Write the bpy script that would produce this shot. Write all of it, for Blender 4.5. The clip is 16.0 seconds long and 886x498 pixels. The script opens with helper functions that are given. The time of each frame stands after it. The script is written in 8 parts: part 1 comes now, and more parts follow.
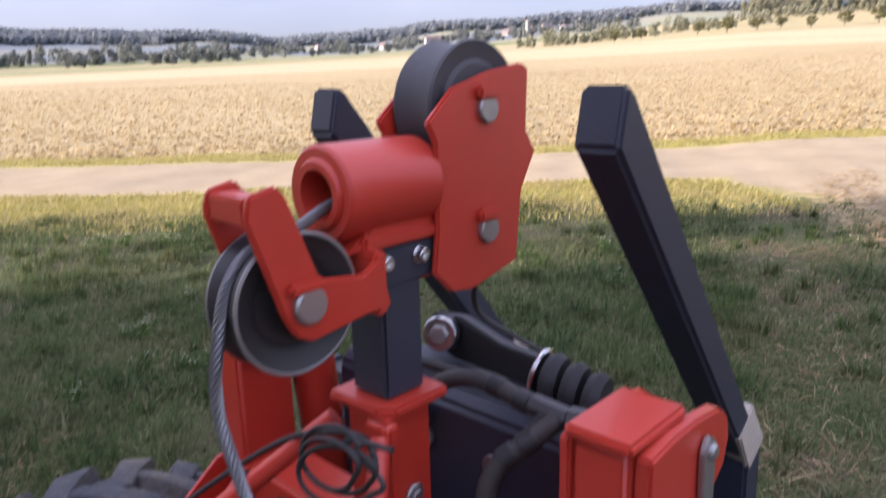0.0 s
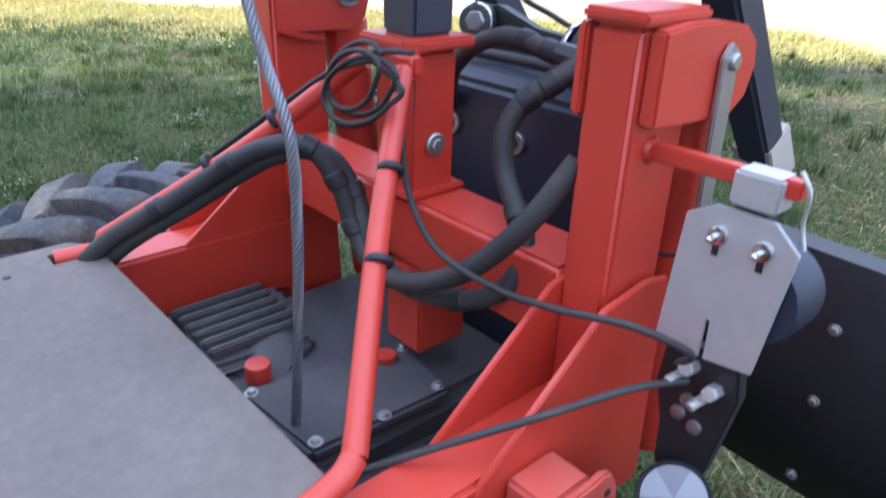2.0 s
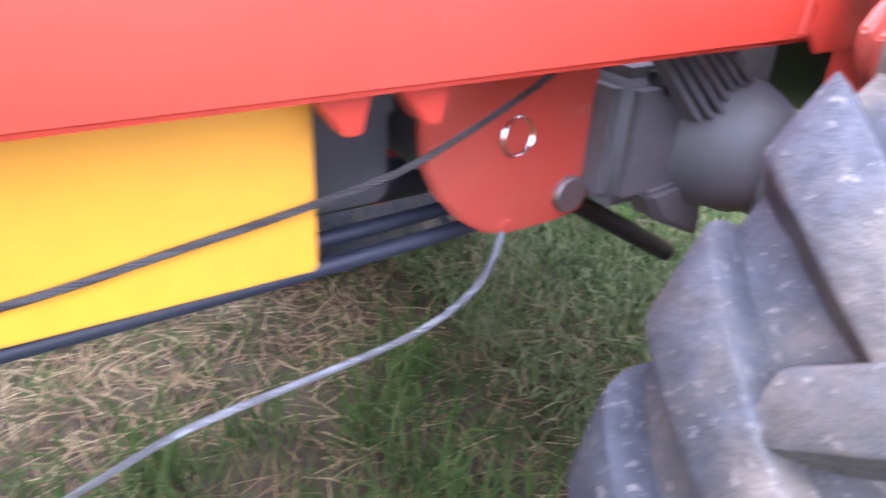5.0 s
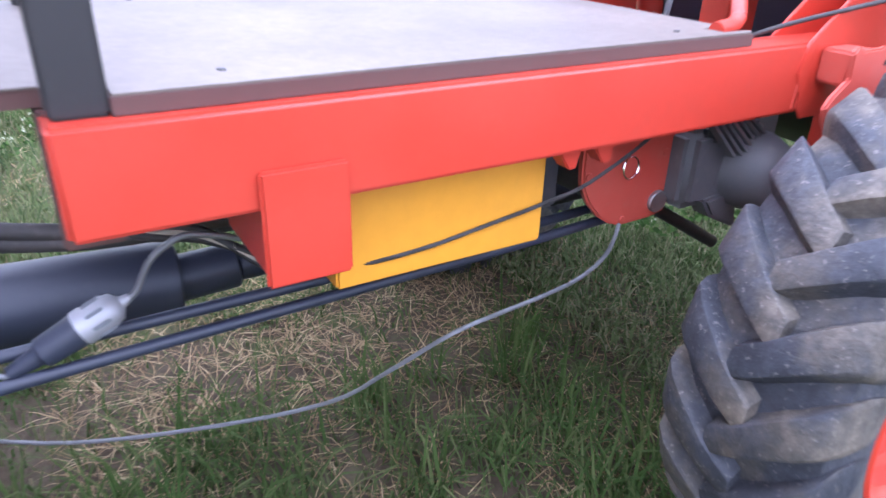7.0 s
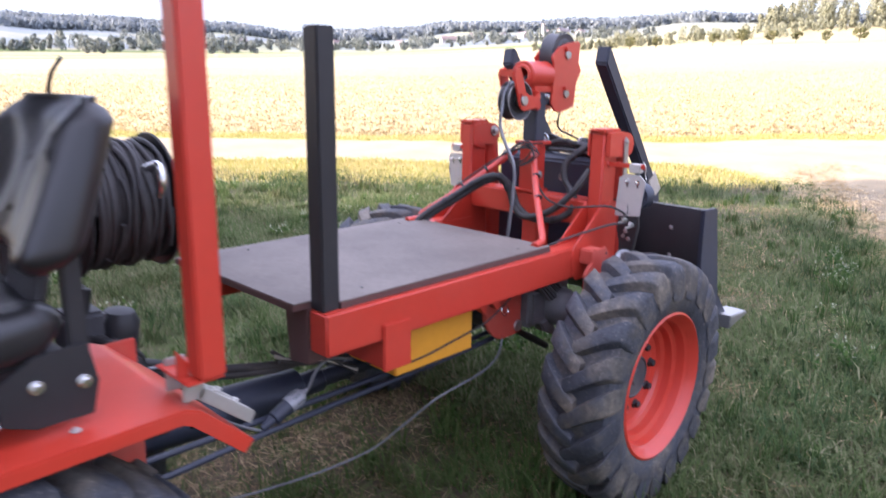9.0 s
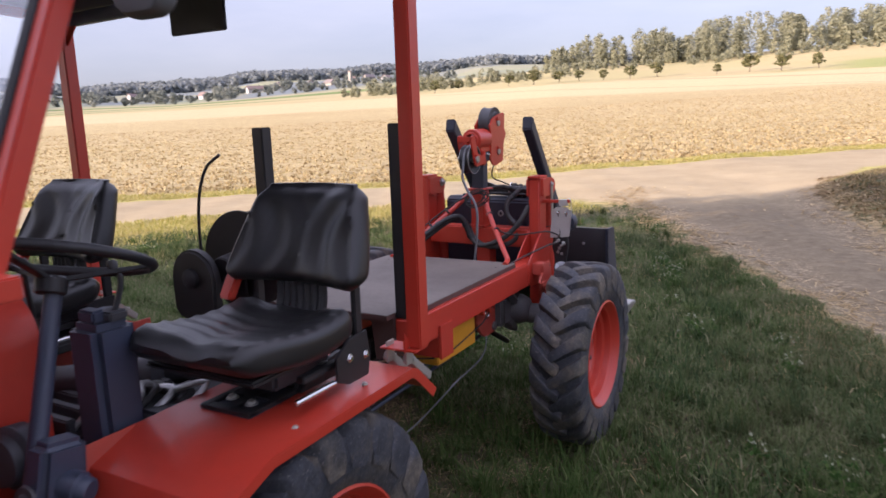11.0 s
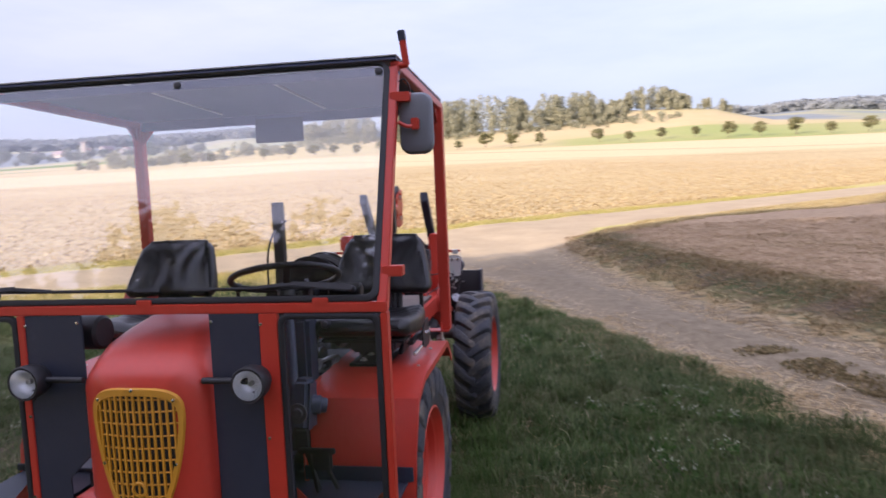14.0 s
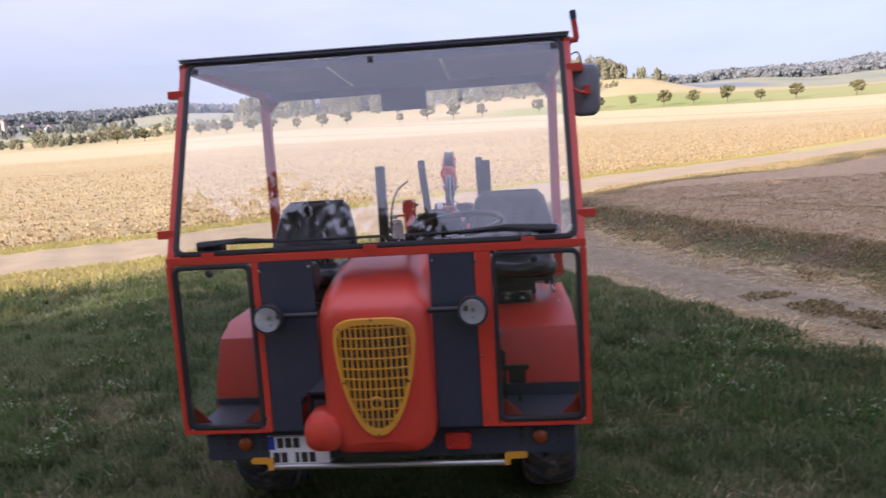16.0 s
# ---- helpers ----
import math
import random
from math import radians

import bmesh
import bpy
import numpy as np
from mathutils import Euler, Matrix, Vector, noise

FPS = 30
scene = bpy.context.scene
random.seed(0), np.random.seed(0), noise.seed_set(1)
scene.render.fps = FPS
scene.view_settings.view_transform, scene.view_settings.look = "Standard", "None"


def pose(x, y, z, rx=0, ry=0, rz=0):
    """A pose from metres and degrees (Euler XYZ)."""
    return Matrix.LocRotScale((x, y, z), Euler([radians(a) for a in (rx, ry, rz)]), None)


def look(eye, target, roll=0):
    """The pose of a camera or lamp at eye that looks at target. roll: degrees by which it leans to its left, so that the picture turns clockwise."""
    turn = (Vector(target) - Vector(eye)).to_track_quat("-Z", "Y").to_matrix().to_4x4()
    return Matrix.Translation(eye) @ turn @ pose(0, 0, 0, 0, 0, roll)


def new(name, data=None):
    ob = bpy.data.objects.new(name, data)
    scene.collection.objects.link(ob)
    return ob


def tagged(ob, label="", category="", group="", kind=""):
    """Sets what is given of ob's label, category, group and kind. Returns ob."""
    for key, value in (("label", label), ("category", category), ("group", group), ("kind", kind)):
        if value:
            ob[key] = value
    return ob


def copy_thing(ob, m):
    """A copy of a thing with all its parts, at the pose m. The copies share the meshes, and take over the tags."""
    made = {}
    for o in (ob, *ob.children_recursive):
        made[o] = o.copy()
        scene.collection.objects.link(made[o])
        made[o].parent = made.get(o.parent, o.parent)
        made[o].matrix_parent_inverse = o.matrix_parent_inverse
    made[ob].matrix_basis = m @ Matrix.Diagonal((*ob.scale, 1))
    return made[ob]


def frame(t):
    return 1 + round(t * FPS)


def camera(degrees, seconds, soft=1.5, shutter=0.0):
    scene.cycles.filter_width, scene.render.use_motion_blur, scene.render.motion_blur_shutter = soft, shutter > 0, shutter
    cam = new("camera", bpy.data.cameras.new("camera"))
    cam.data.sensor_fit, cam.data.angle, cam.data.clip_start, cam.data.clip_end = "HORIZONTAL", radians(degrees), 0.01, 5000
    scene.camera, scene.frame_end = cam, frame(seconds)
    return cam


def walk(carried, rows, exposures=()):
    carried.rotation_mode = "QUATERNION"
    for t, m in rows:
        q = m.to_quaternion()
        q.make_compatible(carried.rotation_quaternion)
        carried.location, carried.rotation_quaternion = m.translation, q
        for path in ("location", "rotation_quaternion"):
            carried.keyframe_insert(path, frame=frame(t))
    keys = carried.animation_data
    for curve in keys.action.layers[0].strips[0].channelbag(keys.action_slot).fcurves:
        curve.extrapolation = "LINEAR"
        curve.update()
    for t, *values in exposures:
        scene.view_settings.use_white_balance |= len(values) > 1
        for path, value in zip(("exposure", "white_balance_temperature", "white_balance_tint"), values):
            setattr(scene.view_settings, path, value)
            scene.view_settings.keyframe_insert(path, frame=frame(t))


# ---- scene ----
cam = camera(64.7, 16.0, soft=1.6, shutter=0.5)

PATH = [
    (0, (0.747, 2.216, 1.657), (-0.59, 3.626, 1.182), -1.4),
    (0.5, (0.763, 2.185, 1.597), (-0.577, 3.518, 0.943), -0.5),
    (1, (0.82, 2.189, 1.515), (-0.531, 3.508, 0.857), -0.6),
    (1.5, (0.839, 2.193, 1.454), (-0.515, 3.457, 0.7), 1.9),
    (2, (0.84, 2.174, 1.405), (-0.495, 3.387, 0.54), 2.0),
    (2.5, (0.855, 2.161, 1.352), (-0.455, 3.297, 0.355), 2.2),
    (3, (0.875, 2.125, 1.265), (-0.391, 3.193, 0.145), 2.8),
    (3.5, (0.868, 2.13, 1.083), (-0.49, 3.126, 0.004), 1.4),
    (4, (0.879, 2.069, 0.978), (-0.472, 3.133, -0.042), 3.9),
    (4.5, (0.885, 1.998, 0.927), (-0.498, 3.046, -0.068), 4.7),
    (5, (0.889, 1.885, 0.92), (-0.571, 2.843, -0.055), 3.4),
    (5.2, (0.896, 1.826, 0.931), (-0.615, 2.701, -0.045), 3.1),
    (7.3, (1.343, 1.301, 1.188), (-0.19, 2.232, 0.303), 1.3),
    (7.5, (1.453, 1.214, 1.26), (-0.108, 2.09, 0.367), 0.4),
    (8, (1.677, 0.923, 1.401), (0.171, 1.979, 0.616), 0.9),
    (8.5, (1.801, 0.661, 1.497), (0.468, 2.026, 0.897), 2.0),
    (9, (1.912, 0.371, 1.512), (0.562, 1.768, 1.038), 0.9),
    (9.2, (1.895, 0.268, 1.549), (0.546, 1.683, 1.129), 0.7),
    (11.5, (1.841, -1.028, 1.634), (0.938, 0.721, 1.277), -2.2),
    (12, (1.86, -1.307, 1.623), (0.965, 0.455, 1.321), -1.9),
    (12.5, (1.785, -1.571, 1.647), (0.992, 0.252, 1.429), -0.4),
    (13, (1.649, -1.848, 1.664), (1.097, 0.053, 1.378), -2.6),
    (13.5, (1.544, -2.103, 1.692), (1.078, -0.169, 1.486), -2.2),
    (14, (1.378, -2.404, 1.695), (1.046, -0.44, 1.513), -2.4),
    (14.5, (1.101, -2.649, 1.696), (1.045, -0.664, 1.463), -4.1),
    (15, (0.902, -2.841, 1.678), (0.794, -0.856, 1.459), -3.3),
    (15.5, (0.723, -3.014, 1.695), (0.602, -1.033, 1.445), -1.6),
    (16, (0.518, -2.968, 1.684), (0.347, -0.994, 1.417), -3.5),
]
EXPOSURES = [(0, 2.43, 5600, 21.5), (0.5, 2.75, 5350, 17), (1, 2.68, 4900, 12), (1.6, 2.98, 4700, 7), (2.2, 3.38, 5250, 7), (3.5, 3.75, 5850, 10), (4.2, 4.52, 5800, 16), (4.6, 5.05, 5700, 16), (5.2, 5.2, 5500, 19), (7.3, 4.4, 5350, 16), (8, 4.3, 5350, 15),
             (9, 3.30, 5520, 19), (11.5, 2.32, 5900, 21), (12.5, 2.42, 5750, 22), (13.4, 2.40, 5750, 22), (16, 2.30, 5700, 23)]
walk(cam, [(t, look(eye, target, roll)) for t, eye, target, roll in PATH], EXPOSURES)

# ---- world, sun and sky ----
SUN_AZ = 215.0      # compass-like: degrees clockwise from +y to the sun
SUN_EL = 13.0
wd = bpy.data.worlds.new("world")
scene.world = wd
wd.use_nodes = True
wn = wd.node_tree
sky = wn.nodes.new("ShaderNodeTexSky")
sky.sky_type = "NISHITA"
sky.sun_disc = False
sky.sun_elevation = radians(SUN_EL)
sky.sun_rotation = radians(SUN_AZ)
sky.dust_density = 1.2
sky.air_density = 1.0
bg = wn.nodes["Background"]
bg.inputs["Strength"].default_value = 0.15
# thin high cloud spread evenly over the whole sky
wtc = wn.nodes.new("ShaderNodeTexCoord")
wmp = wn.nodes.new("ShaderNodeMapping")
wmp.inputs["Scale"].default_value = (1.0, 1.0, 4.5)
wnz = wn.nodes.new("ShaderNodeTexNoise")
wnz.inputs["Scale"].default_value = 2.6
wnz.inputs["Detail"].default_value = 7.0
wnz.inputs["Roughness"].default_value = 0.58
wrp = wn.nodes.new("ShaderNodeValToRGB")
wrp.color_ramp.elements[0].position = 0.34
wrp.color_ramp.elements[0].color = (0.86, 0.845, 0.99, 1)
wrp.color_ramp.elements[1].position = 0.66
wrp.color_ramp.elements[1].color = (1.06, 1.01, 1.12, 1)
wmx = wn.nodes.new("ShaderNodeMix")
wmx.data_type = "RGBA"
wmx.inputs[0].default_value = 0.915
wn.links.new(wtc.outputs["Generated"], wmp.inputs["Vector"])
wn.links.new(wmp.outputs["Vector"], wnz.inputs["Vector"])
wn.links.new(wnz.outputs["Fac"], wrp.inputs["Fac"])
wn.links.new(sky.outputs["Color"], wmx.inputs[6])
# cloud is brighter overhead than at the horizon
wsx = wn.nodes.new("ShaderNodeSeparateXYZ")
wn.links.new(wtc.outputs["Generated"], wsx.inputs[0])
wmr = wn.nodes.new("ShaderNodeMapRange")
wmr.inputs["To Min"].default_value = 0.52
wmr.inputs["To Max"].default_value = 2.7
wn.links.new(wsx.outputs["Z"], wmr.inputs["Value"])
wml = wn.nodes.new("ShaderNodeVectorMath")
wml.operation = "SCALE"
wn.links.new(wrp.outputs["Color"], wml.inputs[0])
wn.links.new(wmr.outputs["Result"], wml.inputs["Scale"])
wn.links.new(wml.outputs[0], wmx.inputs[7])
wn.links.new(wmx.outputs[2], bg.inputs["Color"])
sun_data = bpy.data.lights.new("sun", "SUN")
sun_data.energy = 2.6
sun_data.angle = radians(0.53)
sun_data.color = (1.0, 0.80, 0.58)
sun = new("sun", sun_data)
sa, se = radians(SUN_AZ), radians(SUN_EL)
SUN_DIR = Vector((math.sin(sa) * math.cos(se), math.cos(sa) * math.cos(se), math.sin(se)))
sun.matrix_world = look(tuple(SUN_DIR * 60), (0, 0, 0))


# ---- materials ----
def mat(name):
    m = bpy.data.materials.new(name)
    m.use_nodes = True
    nt = m.node_tree
    b = nt.nodes["Principled BSDF"]
    return m, nt, b


def ramp(nt, src, stops):
    r = nt.nodes.new("ShaderNodeValToRGB")
    els = r.color_ramp.elements
    while len(els) < len(stops):
        els.new(0.5)
    for e, (p, c) in zip(els, stops):
        e.position = p
        e.color = (*c, 1) if len(c) == 3 else c
    nt.links.new(src, r.inputs["Fac"])
    return r.outputs["Color"]


def blend(nt, fac, a, b, mode="MIX"):
    n = nt.nodes.new("ShaderNodeMix")
    n.data_type = "RGBA"
    n.blend_type = mode
    for sock, val in ((0, fac), (6, a), (7, b)):
        if isinstance(val, (int, float)):
            n.inputs[sock].default_value = val
        elif isinstance(val, tuple):
            n.inputs[sock].default_value = (*val, 1)
        else:
            nt.links.new(val, n.inputs[sock])
    return n.outputs[2]


def coords(nt, scale=1.0):
    tc = nt.nodes.new("ShaderNodeTexCoord")
    mp = nt.nodes.new("ShaderNodeMapping")
    mp.inputs["Scale"].default_value = (scale, scale, scale) if isinstance(scale, (int, float)) else scale
    nt.links.new(tc.outputs["Object"], mp.inputs["Vector"])
    return mp.outputs["Vector"]


def noise_tex(nt, vec, scale, detail=5.0, rough=0.55):
    n = nt.nodes.new("ShaderNodeTexNoise")
    n.inputs["Scale"].default_value = scale
    n.inputs["Detail"].default_value = detail
    n.inputs["Roughness"].default_value = rough
    nt.links.new(vec, n.inputs["Vector"])
    return n.outputs["Fac"]


def bump(nt, b, height, strength=0.2, dist=0.002):
    n = nt.nodes.new("ShaderNodeBump")
    n.inputs["Strength"].default_value = strength
    n.inputs["Distance"].default_value = dist
    nt.links.new(height, n.inputs["Height"])
    nt.links.new(n.outputs["Normal"], b.inputs["Normal"])


def paint(name, base, dirt, rough=0.38, dirt_amount=0.5, metal=0.0, grain=900, coat=0.0, bump_amount=0.12):
    """Painted or coated surface: colour drift, dust in patches, orange-peel relief."""
    m, nt, b = mat(name)
    v = coords(nt)
    big = noise_tex(nt, v, 3.1, 6, 0.62)
    small = noise_tex(nt, v, 34.0, 5, 0.6)
    dust = ramp(nt, big, [(0.42, (0, 0, 0)), (0.74, (1, 1, 1))])
    speck = ramp(nt, small, [(0.56, (0, 0, 0)), (0.72, (1, 1, 1))])
    both = blend(nt, 0.5, dust, speck, "MULTIPLY")
    f = nt.nodes.new("ShaderNodeMath")
    f.operation = "MULTIPLY"
    f.inputs[1].default_value = dirt_amount
    nt.links.new(both, f.inputs[0])
    dark = tuple(c * 0.82 for c in base)
    c0 = blend(nt, small, base, dark)
    nt.links.new(blend(nt, f.outputs[0], c0, dirt), b.inputs["Base Color"])
    r = nt.nodes.new("ShaderNodeMapRange")
    r.inputs["To Min"].default_value = rough - 0.07
    r.inputs["To Max"].default_value = min(1.0, rough + 0.22)
    nt.links.new(big, r.inputs["Value"])
    nt.links.new(r.outputs["Result"], b.inputs["Roughness"])
    b.inputs["Metallic"].default_value = metal
    b.inputs["Coat Weight"].default_value = coat
    bump(nt, b, noise_tex(nt, v, grain, 2, 0.5), bump_amount, 0.0006)
    return m


RED = paint("red_paint", (0.50, 0.040, 0.020), (0.40, 0.13, 0.085), 0.33, 0.20, coat=0.12)
REDDUST = paint("dusty_red_paint", (0.50, 0.058, 0.035), (0.33, 0.17, 0.12), 0.5, 0.8)
DARK = paint("anthracite_paint", (0.026, 0.031, 0.050), (0.09, 0.09, 0.10), 0.42, 0.35)
BLACK = paint("black_steel", (0.014, 0.014, 0.016), (0.07, 0.065, 0.06), 0.45, 0.4)
GRIME = paint("greasy_cast_iron", (0.042, 0.043, 0.050), (0.12, 0.112, 0.105), 0.5, 0.9, grain=260, bump_amount=0.4)
CASTDUST = paint("dusty_cast_iron", (0.048, 0.047, 0.052), (0.145, 0.128, 0.110), 0.6, 1.0, grain=260, bump_amount=0.4)
YELLOW = paint("yellow_paint", (0.70, 0.31, 0.020), (0.45, 0.24, 0.06), 0.42, 0.4)
GRILLE = paint("ochre_paint", (0.60, 0.28, 0.015), (0.3, 0.16, 0.04), 0.45, 0.5)
STEEL = paint("worn_steel", (0.45, 0.45, 0.44), (0.22, 0.19, 0.16), 0.36, 0.7, metal=0.9)
ZINC = paint("zinc_plated_steel", (0.55, 0.54, 0.50), (0.33, 0.31, 0.27), 0.42, 0.5, metal=0.75)
ALU = paint("brushed_aluminium_sheet", (0.56, 0.55, 0.53), (0.36, 0.34, 0.31), 0.45, 0.5, metal=0.55)
# near-white colour takes the place of sky mirrored in the headlamp
REFLECTOR = paint("sky_whitened_reflector", (0.92, 0.92, 0.93), (0.7, 0.7, 0.7), 0.30, 0.1, metal=0.4, bump_amount=0.0)
# darker and lighter zinc; on the round cap the pair mimics brushed sheen
DARKSHEEN = paint("zinc_sheen_dark", (0.24, 0.24, 0.25), (0.2, 0.19, 0.18), 0.42, 0.4, metal=0.35)
PALEZINC = paint("pale_zinc", (0.34, 0.34, 0.355), (0.26, 0.25, 0.24), 0.40, 0.4, metal=0.35)
CHROME = paint("polished_steel", (0.75, 0.75, 0.75), (0.4, 0.4, 0.4), 0.16, 0.2, metal=1.0)
BOARDEDGE = paint("phenolic_board_edge", (0.098, 0.042, 0.036), (0.09, 0.06, 0.048), 0.55, 0.6)
MIRRORBACK = paint("grey_plastic", (0.15, 0.16, 0.18), (0.25, 0.25, 0.24), 0.5, 0.4)
CASTWORN = paint("worn_cast_steel", (0.30, 0.295, 0.29), (0.10, 0.09, 0.08), 0.40, 0.9, metal=0.7, grain=300, bump_amount=0.3)
CASTDARK = paint("dark_cast_iron", (0.030, 0.029, 0.031), (0.085, 0.080, 0.075), 0.42, 0.8, metal=0.25, grain=300, bump_amount=0.35)
CASTPALE = paint("dust_caked_casting", (0.085, 0.083, 0.090), (0.22, 0.195, 0.17), 0.55, 1.0, grain=180, bump_amount=0.5)
RUBBER = paint("black_rubber", (0.020, 0.020, 0.022), (0.085, 0.08, 0.075), 0.62, 0.6)
GASKET = paint("rubber_gasket", (0.012, 0.012, 0.014), (0.05, 0.05, 0.05), 0.55, 0.4)
HOSE = paint("hose_rubber", (0.024, 0.023, 0.023), (0.12, 0.10, 0.09), 0.55, 0.8, grain=500, bump_amount=0.3)
VINYL = paint("black_vinyl", (0.013, 0.013, 0.014), (0.04, 0.038, 0.036), 0.31, 0.4, grain=420, bump_amount=0.35)
BELT = paint("beige_webbing", (0.46, 0.41, 0.335), (0.25, 0.22, 0.18), 0.8, 0.6, grain=700, bump_amount=0.5)
# blue in this base colour stands for sky glare in the windscreen
ROOF = paint("sky_blued_roof_underside", (0.042, 0.055, 0.120), (0.18, 0.19, 0.24), 0.4, 0.3)
BLUEGREY = paint("blue_grey_enamel", (0.040, 0.050, 0.082), (0.10, 0.10, 0.11), 0.36, 0.4)
ROPE = paint("steel_wire_rope", (0.225, 0.228, 0.24), (0.11, 0.10, 0.095), 0.42, 0.7, metal=0.6)
WHITE = paint("white_film", (0.75, 0.75, 0.75), (0.5, 0.5, 0.48), 0.4, 0.3)
BLUE = paint("blue_film", (0.01, 0.05, 0.42), (0.1, 0.1, 0.3), 0.4, 0.2)
AMBER = paint("amber_lens", (0.22, 0.045, 0.008), (0.15, 0.06, 0.02), 0.2, 0.2)
REFLEX = paint("red_reflector", (0.42, 0.03, 0.02), (0.3, 0.05, 0.04), 0.22, 0.3)


def tyre_material():
    m, nt, b = mat("dusty_tyre_rubber")
    info = nt.nodes.new("ShaderNodeObjectInfo")
    shift = nt.nodes.new("ShaderNodeMath")
    shift.operation = "MULTIPLY"
    shift.inputs[1].default_value = 9.0
    nt.links.new(info.outputs["Random"], shift.inputs[0])
    add = nt.nodes.new("ShaderNodeVectorMath")
    nt.links.new(coords(nt), add.inputs[0])
    nt.links.new(shift.outputs[0], add.inputs[1])
    v = add.outputs[0]
    a = noise_tex(nt, v, 5.0, 7, 0.65)
    c = noise_tex(nt, v, 48.0, 5, 0.7)
    c1 = ramp(nt, a, [(0.32, (0.021, 0.024, 0.032)), (0.46, (0.042, 0.045, 0.055)), (0.56, (0.078, 0.070, 0.060)), (0.67, (0.17, 0.142, 0.108))])
    c2 = ramp(nt, c, [(0.38, (0.42, 0.42, 0.43)), (0.62, (1, 1, 1))])
    grit = noise_tex(nt, v, 120.0, 3, 0.65)
    base = blend(nt, 0.7, c1, c2, "MULTIPLY")
    specks = ramp(nt, grit, [(0.60, (0, 0, 0)), (0.70, (0.34, 0.34, 0.34))])
    nt.links.new(blend(nt, specks, base, (0.30, 0.27, 0.23)), b.inputs["Base Color"])
    b.inputs["Roughness"].default_value = 0.72
    bump(nt, b, blend(nt, 0.5, c, grit), 0.85, 0.004)
    return m


def board_material():
    m, nt, b = mat("film_faced_board")
    v = coords(nt)
    w = nt.nodes.new("ShaderNodeTexVoronoi")
    w.inputs["Scale"].default_value = 210
    nt.links.new(v, w.inputs["Vector"])
    big = noise_tex(nt, v, 2.6, 7, 0.6)
    fine = noise_tex(nt, v, 60, 4, 0.6)
    c = ramp(nt, big, [(0.3, (0.096, 0.078, 0.064)), (0.7, (0.172, 0.144, 0.120))])
    c = blend(nt, 0.35, c, ramp(nt, fine, [(0.35, (0.5, 0.5, 0.5)), (0.7, (1, 1, 1))]), "MULTIPLY")
    nt.links.new(c, b.inputs["Base Color"])
    b.inputs["Roughness"].default_value = 0.60
    b.inputs["Specular IOR Level"].default_value = 0.28
    bump(nt, b, w.outputs["Distance"], 0.25, 0.001)
    return m


def glass_material(name, tint, rough=0.0, ior=1.5):
    m, nt, b = mat(name)
    b.inputs["Base Color"].default_value = (*tint, 1)
    b.inputs["Roughness"].default_value = rough
    b.inputs["Transmission Weight"].default_value = 1.0
    b.inputs["IOR"].default_value = ior
    return m


TYRE = tyre_material()
BOARD = board_material()
GLASS = glass_material("window_glass", (0.96, 0.97, 0.975))
SCREENGLASS = glass_material("laminated_glass", (0.94, 0.95, 0.975), 0.0, 1.66)
SMOKE = glass_material("smoky_pane", (0.80, 0.82, 0.87), 0.0, 1.6)


# ---- mesh tools ----
def basis(axis):
    """Two directions square to an axis, right-handed."""
    z = Vector(axis).normalized()
    h = Vector((0, 0, 1)) if abs(z.z) < 0.9 else Vector((1, 0, 0))
    x = h.cross(z).normalized()
    return x, z.cross(x), z


def spline(points, steps=8):
    """A smooth line through the points."""
    p = [Vector(q) for q in points]
    p = [p[0] * 2 - p[1], *p, p[-1] * 2 - p[-2]]
    out = []
    for a, b, c, d in zip(p, p[1:], p[2:], p[3:]):
        for i in range(steps):
            t = i / steps
            out.append(0.5 * (2 * b + (c - a) * t + (2 * a - 5 * b + 4 * c - d) * t * t + (3 * b - a - 3 * c + d) * t ** 3))
    return [*out, p[-2]]


